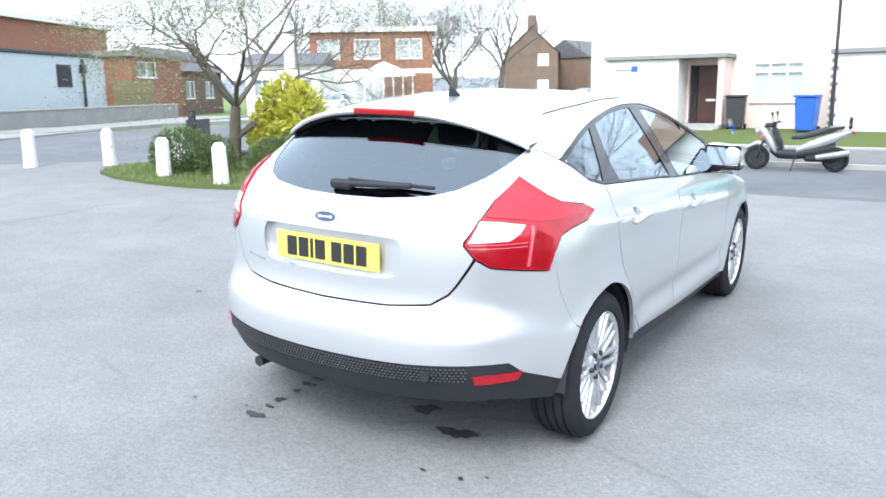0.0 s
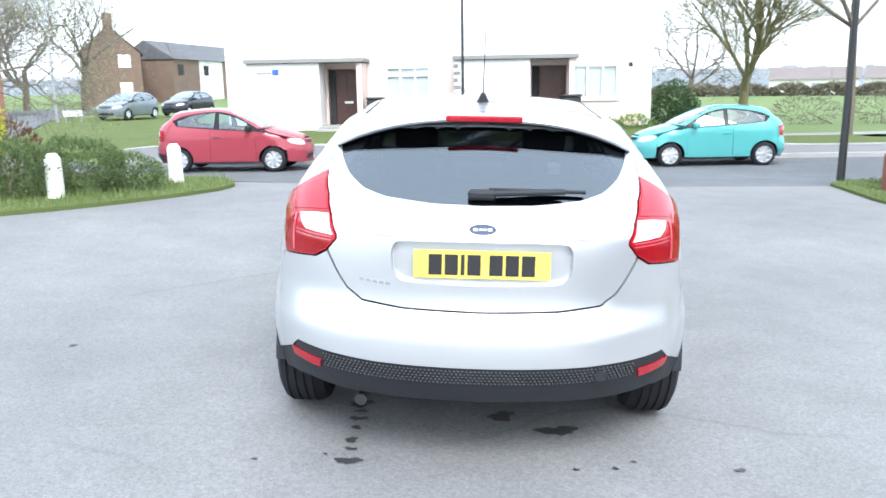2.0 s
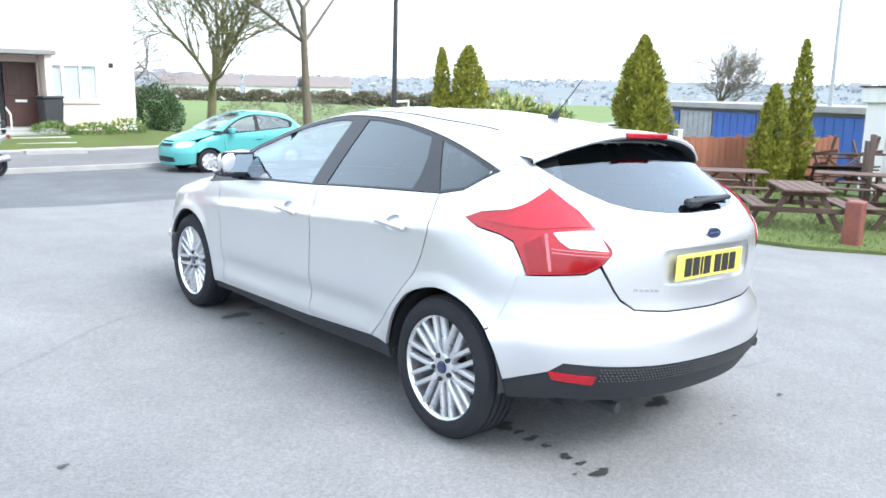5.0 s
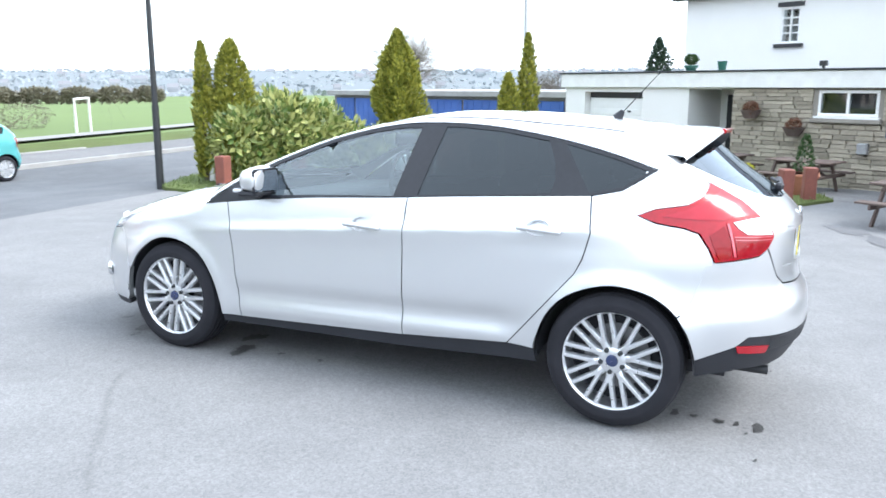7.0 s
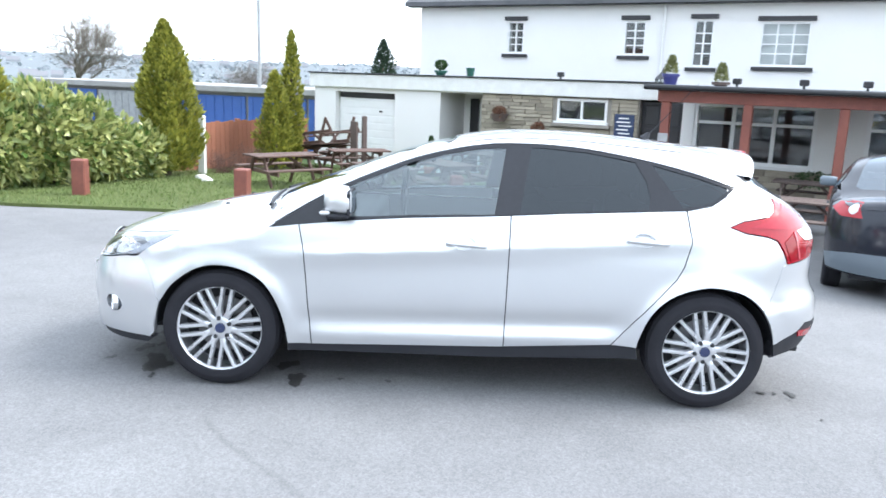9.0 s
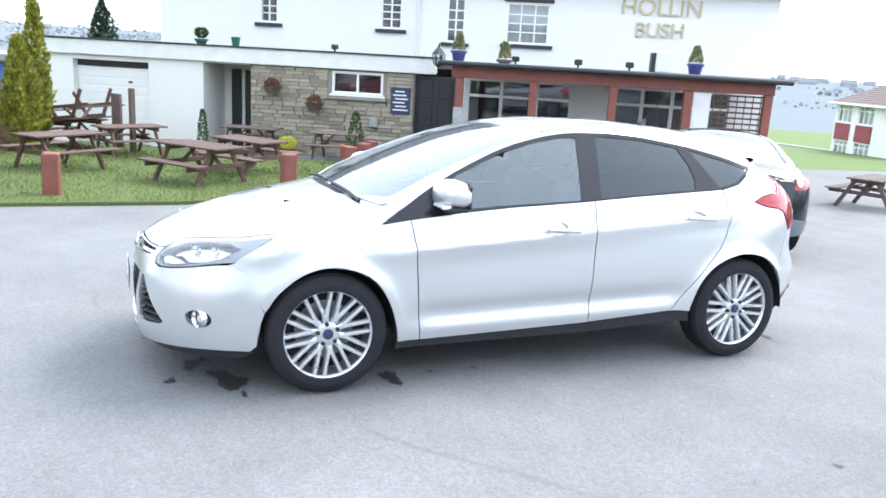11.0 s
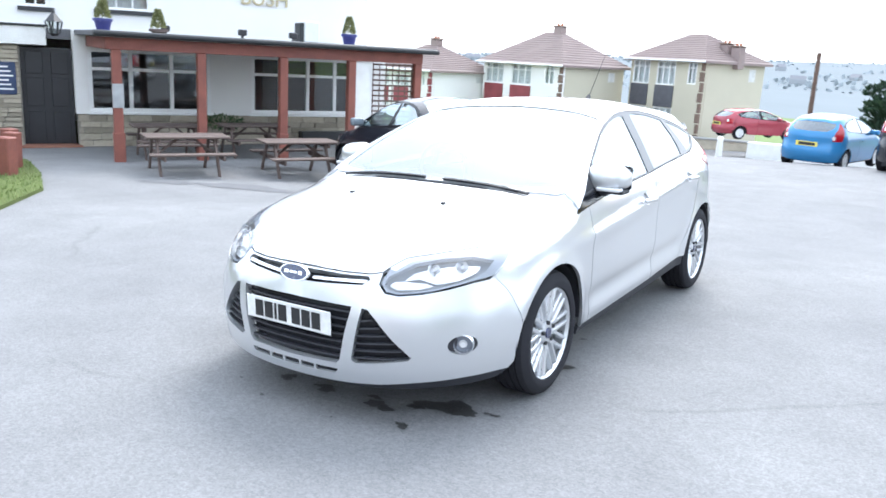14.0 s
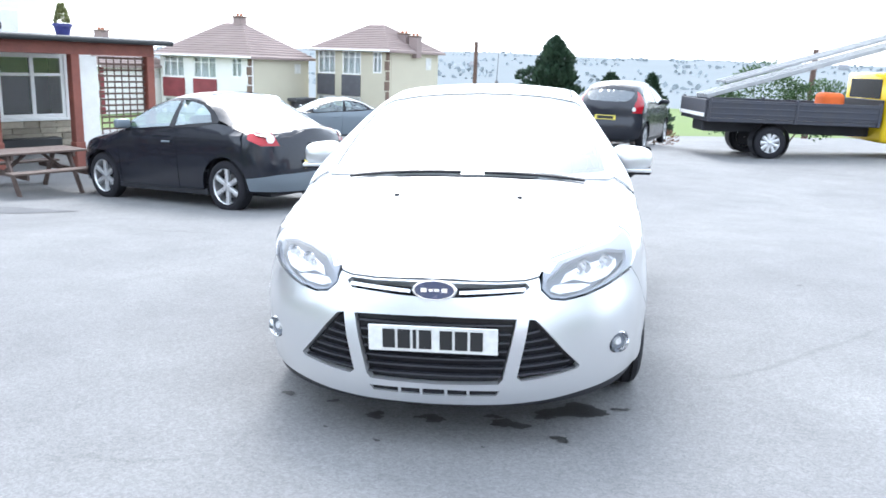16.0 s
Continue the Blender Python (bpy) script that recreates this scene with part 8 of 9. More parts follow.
part("headlamp", box(-0.14, 0.14, 0.735, 0.80, 0.74, 0.84, 0.025, seg=2), REFLECT, sc, smooth=50)
for s in (-1, 1):
    part("fork_leg", cy(bmesh.new(), (s * 0.09, 0.76, 0.25), (s * 0.07, 0.62, 0.66), 0.024, seg=10), DARKST, sc)
    part("indicator", box(s * 0.2 - 0.03, s * 0.2 + 0.03, 0.60, 0.68, 0.66, 0.72, 0.015), PINKL, sc)
part("engine", box(-0.12, 0.12, -0.78, -0.15, 0.2, 0.42, 0.05), DARKST, sc)
part("exhaust", cy(bmesh.new(), (-0.17, -1.0, 0.40), (-0.17, -0.4, 0.29), 0.065, 0.05, seg=14), GALV, sc, smooth=50)
part("windshield", box(-0.2, 0.2, 0.60, 0.612, 0.88, 1.24, 0.004, m=pose(0, 0.34, 0.12, -22, 0, 0)), GLASS, sc)
part("handlebar", cy(bmesh.new(), (-0.33, 0.42, 0.98), (0.33, 0.42, 0.98), 0.018, seg=8), BLACKTRIM, sc)
part("dash_cowl", box(-0.15, 0.15, 0.42, 0.62, 0.88, 0.97, 0.03, seg=2), BLACKTRIM, sc, smooth=50)
for s in (-1, 1):
    part("grip", cy(bmesh.new(), (s * 0.24, 0.41, 0.98), (s * 0.35, 0.40, 0.98), 0.024, seg=10), RUBBER, sc)
    part("mirror", box(s * 0.3 - 0.06, s * 0.3 + 0.06, 0.44, 0.47, 1.12, 1.21, 0.015), BLACKTRIM, sc)
    part("mirror_stem", cy(bmesh.new(), (s * 0.26, 0.43, 0.98), (s * 0.3, 0.45, 1.13), 0.008, seg=6), BLACKTRIM, sc)
part("back_rest", box(-0.11, 0.11, -1.0, -0.94, 0.86, 1.1, 0.025, seg=2), BLACKTRIM, sc, smooth=50)
part("tail_light", box(-0.09, 0.09, -1.055, -1.02, 0.76, 0.83, 0.012), REDL, sc)
part("grab_rail", cy(bmesh.new(), (-0.15, -0.62, 0.9), (-0.15, -0.98, 0.95), 0.012, seg=8), GALV, sc)
part("stand", cy(bmesh.new(), (-0.12, 0.0, 0.3), (-0.2, 0.06, -0.0), 0.015, seg=6), DARKST, sc)


def wheelie_bin(x, y, z, rz, material, label):
    t = thing("wheelie_bin", pose(x, y, z, 0, 0, rz), label, "bin", "wheelie bins")
    bm = box(-0.26, 0.26, -0.3, 0.3, 0.06, 0.92, 0.03)
    for v in bm.verts:
        k = 0.8 + 0.2 * v.co.z / 0.92
        v.co.x, v.co.y = v.co.x * k, v.co.y * k
    part("body", bm, material, t)
    part("lid", box(-0.28, 0.28, -0.33, 0.31, 0.925, 0.99, 0.02), material, t)
    for s in (-1, 1):
        part("wheel", cy(bmesh.new(), (s * 0.2, 0.27, 0.08), (s * 0.26, 0.27, 0.08), 0.09, seg=16), RUBBER, t)
    return t


BINGREY = mat("dark_grey_bin", (0.035, 0.037, 0.04), 0.55, bump=0.05)
BINBLUE = mat("blue_bin", (0.03, 0.13, 0.55), 0.5, bump=0.05)
wheelie_bin(-2.95, 19.55, lie(-2.95, 19.55) + 0.08, 5, BINGREY, "dark grey wheeled bin beside the front door")
wheelie_bin(-0.95, 18.6, lie(-0.95, 18.6) + 0.08, -8, BINBLUE, "bright blue wheeled recycling bin before the flats")
wheelie_bin(2.95, 19.2, lie(2.95, 19.2) + 0.08, 4, BINGREY, "dark grey wheeled bin by the steps")
rl = thing("hand_rail", FLATS @ pose(8.9, -0.3, 0), "white grab rail beside the steps", "rail")
part("rail", cy(bmesh.new(), (0, 0, 0.1), (0, 0, 0.75), 0.02, seg=8), PVC, rl)
part("top", cy(bmesh.new(), (0, 0, 0.75), (0.0, 0.6, 0.9), 0.02, seg=8), PVC, rl)
shrub("flower_bed", at(3.8, 18.5, 0.05), [(-1.0, 0.1, 0.14, 0.6, 0.45, 0.2), (0, 0, 0.12, 0.7, 0.5, 0.2), (0.9, 0.1, 0.16, 0.6, 0.45, 0.26)], "low green border with pale yellow flowers", 71, L_BED, 2600, 0.12, 0.03, "flowers", stem=False)
shrub("daffodils", at(4.1, 18.3, 0.1), [(0, 0, 0.3, 1.2, 0.4, 0.1)], "scattered pale yellow spring flowers", 72, L_FLOWER, 140, 0.05, 0.04, "flowers", stem=False)
shrub("clipped_hedge", at(6.35, 20.6), [(0, 0, 0.75, 0.78, 0.7, 0.85), (-0.3, 0, 0.5, 0.55, 0.6, 0.6), (0.35, 0, 0.5, 0.55, 0.6, 0.6)], "rounded dark green clipped hedge at the end of the flats", 73, L_HEDGE, 5200, 0.09, 0.045, "hedge")

# ---- buildings across the street ----
CABINW = mat("pale_blue_cladding", (0.42, 0.46, 0.48), 0.6, col2=(0.36, 0.40, 0.42), scale=1.5, fine=20, bump=0.1, mix=0.9)
STREETWALL = pose(-28.0, 9.08, 0.0, 0, 0, 115.5)
cab = thing("site_cabin", STREETWALL, "long pale blue-white flat-roofed cabin behind a low wall", "building")
part("wall", box(-3, 15.1, 0.9, 3.9, 0.2, 3.3, 0.01), CABINW, cab)
part("roof", box(-3.1, 15.2, 0.8, 4.0, 3.302, 3.46, 0.02), DARKST, cab)
cw = part("window", box(10.8, 12.0, 0.86, 0.897, 1.85, 2.9), DARKST, cab)
part("pane", box(10.87, 11.93, 0.85, 0.858, 1.92, 2.83), INSHADE, cw)
part("pipe", cy(bmesh.new(), (13.0, 0.84, 0.2), (13.0, 0.84, 3.2), 0.07, seg=8), DARKST, cab)
part("hopper", box(12.75, 13.1, 0.7, 0.9, 2.55, 2.95, 0.03), DARKST, cab)
lw = thing("low_wall", STREETWALL, "low grey concrete block wall along the pavement", "wall")
for k in range(26):
    part("coping", box(-2 + k * 0.9, -2 + k * 0.9 + 0.88, -0.14, 0.14, 0.82, 0.9, 0.01), KERB, lw)
part("wall", box(-2, 21.4, -0.1, 0.1, -0.3, 0.818), PAVING, lw)
tagged(part("far_pavement", box(-4, 24, -3.6, -0.12, -0.3, 0.07, 0.02), PAVING, None, m=STREETWALL), "pale concrete pavement along the low wall", kind="structure")
sf = thing("slatted_fence", STREETWALL, "mossy horizontal-slatted timber fence", "fence")
MOSSWOOD = mat("mossy_wood", (0.22, 0.21, 0.10), 0.9, col2=(0.13, 0.12, 0.06), scale=4, fine=20, mix=1.0, per=0.15)
for k in range(9):
    part("slat", box(15.2, 19.6, 0.46, 0.5, 0.8 + k * 0.155, 0.925 + k * 0.155, 0.004), MOSSWOOD, sf)
for k in range(4):
    part("fence_post", box(15.25 + k * 1.4, 15.35 + k * 1.4, 0.505, 0.6, -0.1, 2.25), MOSSWOOD, sf)


def block(name, m, w, d, h, material, label, wins=(), roofm=None, flat=True, pitch=2.0):
    """A plain house: wins are (x0, x1, z0, z1) on the face towards -y."""
    t = thing(name, m, label, "building")
    part("wall", holed(0, w, -0.6, h, 0, 0.3, list(wins)), material, t)
    part("side_wall", box(0, 0.3, 0.3, d, -0.6, h), material, t)
    part("side_wall", box(w - 0.3, w, 0.3, d, -0.6, h), material, t)
    part("rear_wall", box(0.3, w - 0.3, d - 0.3, d, -0.6, h), material, t)
    if flat:
        part("roof", box(-0.3, w + 0.3, -0.3, d + 0.3, h + 0.003, h + 0.35, 0.02), roofm or WHITEP, t)
    else:
        quads("roof", [(-0.3, -0.4, h), (w + 0.3, -0.4, h), (w + 0.3, d + 0.4, h), (-0.3, d + 0.4, h), (-0.3, d / 2, h + pitch), (w + 0.3, d / 2, h + pitch)], [(0, 1, 5, 4), (3, 4, 5, 2), (0, 4, 3), (1, 2, 5), (0, 3, 2, 1)], roofm or SLATE, t)
    for a, b, c, e in wins:
        window(t, a, b, c, e, 0.0, 2, front=-1, blind=CURTAIN, frame=0.08)
    return t


block("brick_works", STREETWALL @ pose(3, 6, 0), 22, 10, 5.5, BRICK, "tall red brick works building with a pale roof edge")
block("brick_hall", STREETWALL @ pose(22.0, 3.0, 0), 7.2, 5, 3.75, BRICK, "low orange brick hall with a white window", [(0.9, 3.4, 2.5, 3.5)], roofm=PAVING)
block("white_house", pose(-38.2, 35.2, 0.1, 0, 0, 30), 5.0, 6, 3.2, RENDERW, "white rendered low house with a dark door", [(0.5, 1.7, 1.1, 2.3), (3.2, 4.6, 1.1, 2.3)], roofm=SLATE, flat=False, pitch=0.9)
block("brown_house", STREETWALL @ pose(31.0, 4.0, 0.1), 8, 6, 3.0, BROWNB, "low brown brick house with a white porch", [(1.0, 2.6, 1.0, 2.3), (4.6, 6.2, 1.0, 2.3)], roofm=SLATE, flat=False, pitch=1.8)
fbk = block("brick_house", pose(-39.4, 43.2, 0.2, 0, 0, 33), 9.4, 5.5, 5.7, BRICK, "flat-roofed red brick house with white window panels", [(0.6, 2.3, 3.7, 5.2), (3.4, 5.4, 3.7, 5.2), (6.6, 8.6, 3.7, 5.2)])
part("band", box(-0.1, 9.5, -0.12, -0.003, 2.6, 2.95), WHITEP, fbk)
part("ground_wall", box(0.0, 5.6, -0.1, -0.004, -0.3, 2.58), WHITEP, fbk)
part("return_wall", box(5.62, 9.4, -0.1, -0.004, -0.3, 2.58), BRICK, fbk)
uc = thing("utility_cabinet", pose(-20.7, 15.5, -0.02, 0, 0, 116) @ Matrix.Scale(0.75, 4), "low black street cabinet behind the tree", "cabinet")
part("body", box(-0.85, 0.85, -0.25, 0.25, 0.05, 0.78, 0.02), BLACKP, uc)
part("plinth", box(-0.8, 0.8, -0.22, 0.22, -0.1, 0.05), KERB, uc)
kb = thing("kerb_post", pose(-18.75, 13.55, -0.02), "black plastic post at the kerb", "post")
part("shaft", cy(bmesh.new(), (0, 0, -0.1), (0, 0, 0.95), 0.14, 0.12, 14), BLACKP, kb)
con = thing("conservatory", pose(-35.3, 43.6, 0.2, 0, 0, 33), "white glazed conservatory with a pitched roof", "conservatory")
for k in range(7):
    part("post", box(k * 0.7, k * 0.7 + 0.09, -2.2, -2.1, 0, 2.3), PVC, con)
part("base", box(0, 4.3, -2.2, -0.2, -0.4, 0.6), WHITEP, con)
part("pane", box(0.05, 4.25, -2.16, -2.14, 0.61, 2.25), GLASS, con)
quads("roof", [(-0.1, -2.4, 2.3), (4.4, -2.4, 2.3), (4.4, 0, 2.5), (-0.1, 0, 2.5), (2.15, -1.2, 3.4)], [(0, 1, 4), (1, 2, 4), (2, 3, 4), (3, 0, 4), (0, 3, 2, 1)], PVC, con)
gb = thing("gable_house", pose(-39.6, 76.0, 0.5, 0, 0, 24), "brown brick gabled house with two chimneys", "building")
part("wall", box(0, 5.8, 0, 11, -0.5, 5.0), BROWNB, gb)
part("brick_base", box(-0.02, 5.82, -0.03, -0.003, -0.4, 2.1), BROWNB, gb)
for y in (0, 11):
    quads("gable", [(0, y, 5.0), (5.8, y, 5.0), (2.9, y, 7.6)], [(0, 1, 2)], BROWNB, gb)
quads("roof", [(-0.3, -0.2, 4.8), (2.9, -0.2, 7.75), (6.1, -0.2, 4.8), (-0.3, 11.2, 4.8), (2.9, 11.2, 7.75), (6.1, 11.2, 4.8)], [(0, 1, 4, 3), (1, 2, 5, 4)], SLATE, gb)
for y in (0.8, 9.5):
    part("chimney", box(2.4, 3.4, y, y + 1.2, 7.0, 9.0, 0.03), BROWNB, gb)
for a, c in ((1.9, 0.4), (1.9, 3.2)):
    part("window", box(3.6, 4.8, -0.06, -0.032, c + 0.3, c + 1.6), PVC, gb)
ter = thing("terrace", pose(-34.5, 88.0, 0.6, 0, 0, 80), "row of pale terraced houses up the street", "building")
for k in range(4):
    part("house", box(k * 6, k * 6 + 5.9, 0, 7, -0.5, 4.6), RENDERW if k % 2 else BROWNB, ter)
    part("window", box(k * 6 + 1, k * 6 + 2.2, -0.05, -0.004, 2.8, 4.0), INSHADE, ter)
quads("roof", [(-0.2, -0.3, 4.6), (24.2, -0.3, 4.6), (24.2, 3.5, 6.8), (-0.2, 3.5, 6.8), (24.2, 7.3, 4.6), (-0.2, 7.3, 4.6)], [(0, 1, 2, 3), (3, 2, 4, 5), (0, 3, 5), (1, 4, 2)], SLATE, ter)

# ---- semi-detached houses below the car park ----


def semi(m, w, d, z0, z1, apex, wallm, sidem, panelm, roofm, label, stack=True):
    """A hipped-roof house: front towards +y, side wall at x = 0."""
    t = thing("semi_detached_house", m, label, "house", "hillside houses")
    h = z1 - z0
    zs = (z0 + h * 0.12, z0 + h * 0.40, z0 + h * 0.68, z1 - 0.06)
    wins = [(w * a, w * b, zs[k], zs[k + 1]) for a, b in ((0.36, 0.62), (0.72, 0.97)) for k in (0, 2)] + [(w * 0.08, w * 0.2, zs[2] + 0.1, zs[3])]
    part("front_wall", holed(0, w, z0 - 1.5, z1, -0.25, 0, wins), wallm, t)
    part("side_wall", box(-0.02, 0.25, -d, -0.25, z0 - 1.5, z1), sidem, t)
    part("far_wall", box(w - 0.25, w, -d, -0.25, z0 - 1.5, z1), wallm, t)
    part("rear_wall", box(0.25, w - 0.25, -d, -d + 0.25, z0 - 1.5, z1), sidem, t)
    for a, b, c, e in wins:
        window(t, a, b, c, e, 0.0, 3 if b - a > 0.6 else 2, bars=(0.72,), frame=0.06, sill=False, back=0.2, blind=NET)
    for a, b in ((0.36, 0.62), (0.72, 0.97)):
        part("bay_panel", box(w * a, w * b, 0.003, 0.05, zs[1] + 0.02, zs[2] - 0.02, 0.005), panelm, t)
    e = 0.25
    r = d * 0.5
    cx0, cx1 = w * 0.42, w * 0.62
    quads("roof", [(-e, e, z1), (w + e, e, z1), (w + e, -d - e, z1), (-e, -d - e, z1), (cx0, -d / 2, apex), (cx1, -d / 2, apex), (-e, e, z1 - 0.1), (w + e, e, z1 - 0.1), (w + e, -d - e, z1 - 0.1), (-e, -d - e, z1 - 0.1)], [(0, 4, 5, 1), (1, 5, 2), (2, 5, 4, 3), (3, 4, 0), (0, 1, 7, 6), (1, 2, 8, 7), (2, 3, 9, 8), (3, 0, 6, 9), (6, 7, 8, 9)], roofm, t)
    # ridge tiles and courses of tiles
    n = 14
    for k in range(1, n):
        f = k / n
        x0, x1 = -e + (cx0 + e) * f, w + e + (cx1 - w - e) * f
        y = e + (-d / 2 - e) * f
        z = z1 + (apex - z1) * f
        part("tile_course", box(x0, x1, y - 0.012, y + 0.03, z - 0.01, z + 0.022), roofm, t)
        y2 = -d - e + (d / 2 + e) * f
        part("tile_course", box(x0 - 0.03, x0 + 0.012, min(y, y2), max(y, y2), z - 0.01, z + 0.022), roofm, t)
    for cx, top in (((cx0 + 0.15, apex + 0.22),) if stack else ((-0.05, z1 + 0.62), (0.55, z1 + 0.72))):
        ch = part("chimney", box(cx - 0.22, cx + 0.22, -d / 2 - 0.2, -d / 2 + 0.2, top - 0.9, top, 0.02), roofm, t)
        part("chimney_cap", box(cx - 0.26, cx + 0.26, -d / 2 - 0.24, -d / 2 + 0.24, top + 0.004, top + 0.06, 0.015), BROWNB, ch)
        for px in (-0.1, 0.1):
            part("chimney_pot", cy(bmesh.new(), (cx + px, -d / 2, top + 0.06), (cx + px, -d / 2, top + 0.17), 0.07, 0.055, 10), TERRA, ch)
    for k in range(8):
        part("quoin", box(-0.03, 0.16 - 0.06 * (k % 2), -0.1, 0.012, z0 + k * h / 8, z0 + k * h / 8 + h / 9), panelm if sidem is RENDERW else BROWNB, t)
    part("gutter", box(-e - 0.02, w + e, e, e + 0.08, z1 - 0.08, z1 + 0.0, 0.015), PVC, t)
    part("side_window", box(-0.03, -0.018, -d * 0.85, -d * 0.74, zs[2] + 0.3, zs[3] - 0.2), CURTAIN, t)
    return t


PLUM = mat("maroon_tile", (0.26, 0.05, 0.06), 0.6, scale=3, fine=30)
SLATEG = mat("grey_panel", (0.10, 0.10, 0.115), 0.6, scale=3, fine=30)
GREYTILE = mat("grey_brown_tile", (0.2, 0.17, 0.165), 0.9, col2=(0.15, 0.13, 0.125), scale=0.8, fine=8, mix=1.0)
PALE_TILE = mat("pale_clay_tile", (0.30, 0.235, 0.22), 0.85, col2=(0.22, 0.17, 0.16), scale=0.8, fine=8, mix=1.0)
semi(pose(17.4, -24.9, 0, 0, 0, -15), 4.0, 3.85, -1.55, 1.03, 2.16, RENDERW, RENDERW, PLUM, PALE_TILE, "white semi-detached house with maroon bay panels")
semi(pose(11.9, -26.6, 0, 0, 0, -16), 4.7, 4.3, -1.45, 1.57, 2.98, RENDERW, CREAM, PLUM, PALE_TILE, "white and cream semi-detached house with maroon bay panels")
semi(pose(6.64, -28.9, 0, 0, 0, -24), 4.0, 4.0, -1.35, 2.05, 3.2, CREAM, CREAM, SLATEG, PALE_TILE, "cream semi-detached house with dark bay panels", stack=False)
gw = thing("garden_wall", pose(24, -25.5, -1.6, 0, 0, 190), "low stone garden wall with a hedge behind", "wall")
part("wall", box(0, 22, -0.15, 0.15, -1.6, 0.5), STONE, gw)
part("coping", box(-0.05, 22.05, -0.19, 0.19, 0.502, 0.58, 0.01), KERB, gw)
shrub("garden_hedge", pose(13.5, -28.5, -1.7), [(-5, 0.8, 0.5, 1.6, 0.6, 0.6), (-2, 0.3, 0.6, 1.4, 0.6, 0.7), (3, -0.2, 0.6, 1.2, 0.7, 0.8), (6.5, 0.5, 0.45, 1.8, 0.6, 0.6), (0.5, 0, 0.7, 0.8, 0.8, 0.9)], "dark garden hedge before the houses", 81, L_HEDGE, 4500, 0.14, 0.08, "hedge", stem=False)
sd = thing("garden_shed", pose(10.9, -29.3, -1.75, 0, 0, -16), "dark flat-roofed garden shed", "shed")
part("walls", box(0, 2.2, -1.6, 0, -0.5, 1.45), SLATEG, sd)
part("roof", box(-0.25, 2.45, -1.8, 0.25, 1.453, 1.6, 0.01), SLATE, sd)
ww = thing("white_low_wall", pose(3.6, -24.5, -1.1, 0, 0, 185), "low white wall at the edge of the car park", "wall")
part("wall", box(0, 5.2, -0.15, 0.15, -1, 0.42, 0.02), WHITEP, ww)
for x, y, z in ((3.6, -20.5, -0.85), (8.9, -22, -1.2), (9.8, -17.5, -0.75), (10.4, -17.2, -0.75)):
    p_ = copy_thing(wp, pose(x, y, z, 2, 1, 0))
conifer("dark_fir", pose(-0.45, -40.2, -3.4), [(0, 0, 0.3, 6.2, 2.4)], "broad dark green fir beyond the parked cars", 91, L_FIR, 360, 0.5)
conifer("dark_fir", pose(-3.6, -41, -3.8), [(0, 0, 0.3, 4.8, 1.5), (-2.2, 0.5, 0.2, 4.9, 1.4)], "pair of dark green firs beyond the parked cars", 92, L_FIR, 330, 0.5)
shrub("bramble_bush", pose(-7.6, -24.2, -0.6), [(0, 0, 1.4, 1.6, 1.2, 1.35), (-1.8, 0.2, 1.1, 1.5, 1.1, 1.1), (1.3, 0, 0.9, 1.0, 0.9, 0.9)], "rough dark green bush behind the lorry", 93, L_HEDGE, 9000, 0.12, 0.06)
shrub("roadside_scrub", pose(-3.4, -18.5, -0.5), [(0, 0, 0.2, 0.7, 0.5, 0.3), (0.8, 0.2, 0.15, 0.6, 0.4, 0.2)], "dry scrub and rubble at the car park edge", 94, L_DEAD, 900, 0.1, 0.03)
tp = thing("telegraph_pole", pose(3.9, -39.5, -3.4), "tall dark timber telegraph pole", "pole")
part("pole", cy(bmesh.new(), (0, 0, -0.3), (0, 0, 6.2), 0.14, 0.1, 12), BROWNWOOD, tp)
tp = thing("timber_post", pose(-11.9, -33, -2.2), "short dark timber pole", "pole")
part("pole", cy(bmesh.new(), (0, 0, -0.3), (0, 0, 5.0), 0.15, 0.12, 12), BROWNWOOD, tp)

# ---- trees and distance ----
tree("bare_tree", at(9.4, 23.5), 10.0, 0.2, "large bare tree with a mossy trunk beyond the hedge", 31, levels=5, spread=0.5, first=0.2, barkm=MOSSBARK, kids=(5, 7), taper=(0.5, 0.7))
tree("bare_tree", at(12.8, 43.5), 10.5, 0.25, "bare tree with fine branches behind the flats", 32, levels=5, spread=0.75, first=0.2, kids=(4, 6))
tree("street_tree", at(12.2, 21.5), 9, 0.17, "tall slender bare street tree", 33, levels=5, spread=0.6, first=0.52, kids=(5, 7))
tree("bare_tree", pose(-36.6, 60, 0.2), 15, 0.3, "bare tree on the far street corner", 34, levels=5, spread=0.72, first=0.22, kids=(4, 6))
tree("bare_tree", pose(-30.5, 57.5, 0.2), 16, 0.32, "bare tree by the far street", 35, levels=5, spread=0.72, first=0.22, kids=(4, 6))
tree("bare_tree", pose(-42, 58, 0.3), 15, 0.3, "bare tree behind the brick house", 36, levels=5, spread=0.72, first=0.22, kids=(4, 6))
tree("bare_tree", pose(-46, 47, 0.3), 14, 0.3, "bare tree beside the brick house", 37, levels=5, spread=0.72, first=0.22, kids=(4, 6))
tree("bare_tree", pose(41.8, 22.7, lie(41.8, 22.7)), 8.2, 0.2, "small round bare tree in the field", 38, levels=5, spread=0.6, first=0.16, kids=(5, 7))
tree("bare_tree", pose(45, 14, lie(45, 14)), 4.6, 0.22, "small bare tree beyond the garages", 39, levels=5, spread=0.8, first=0.2, kids=(4, 6))
conifer("young_pine", pose(24.5, 3.0, -0.95), [(0, 0, 0.4, 3.6, 0.75)], "small blue-green pine behind the flat roof", 95, L_FIR, 700, 0.22)
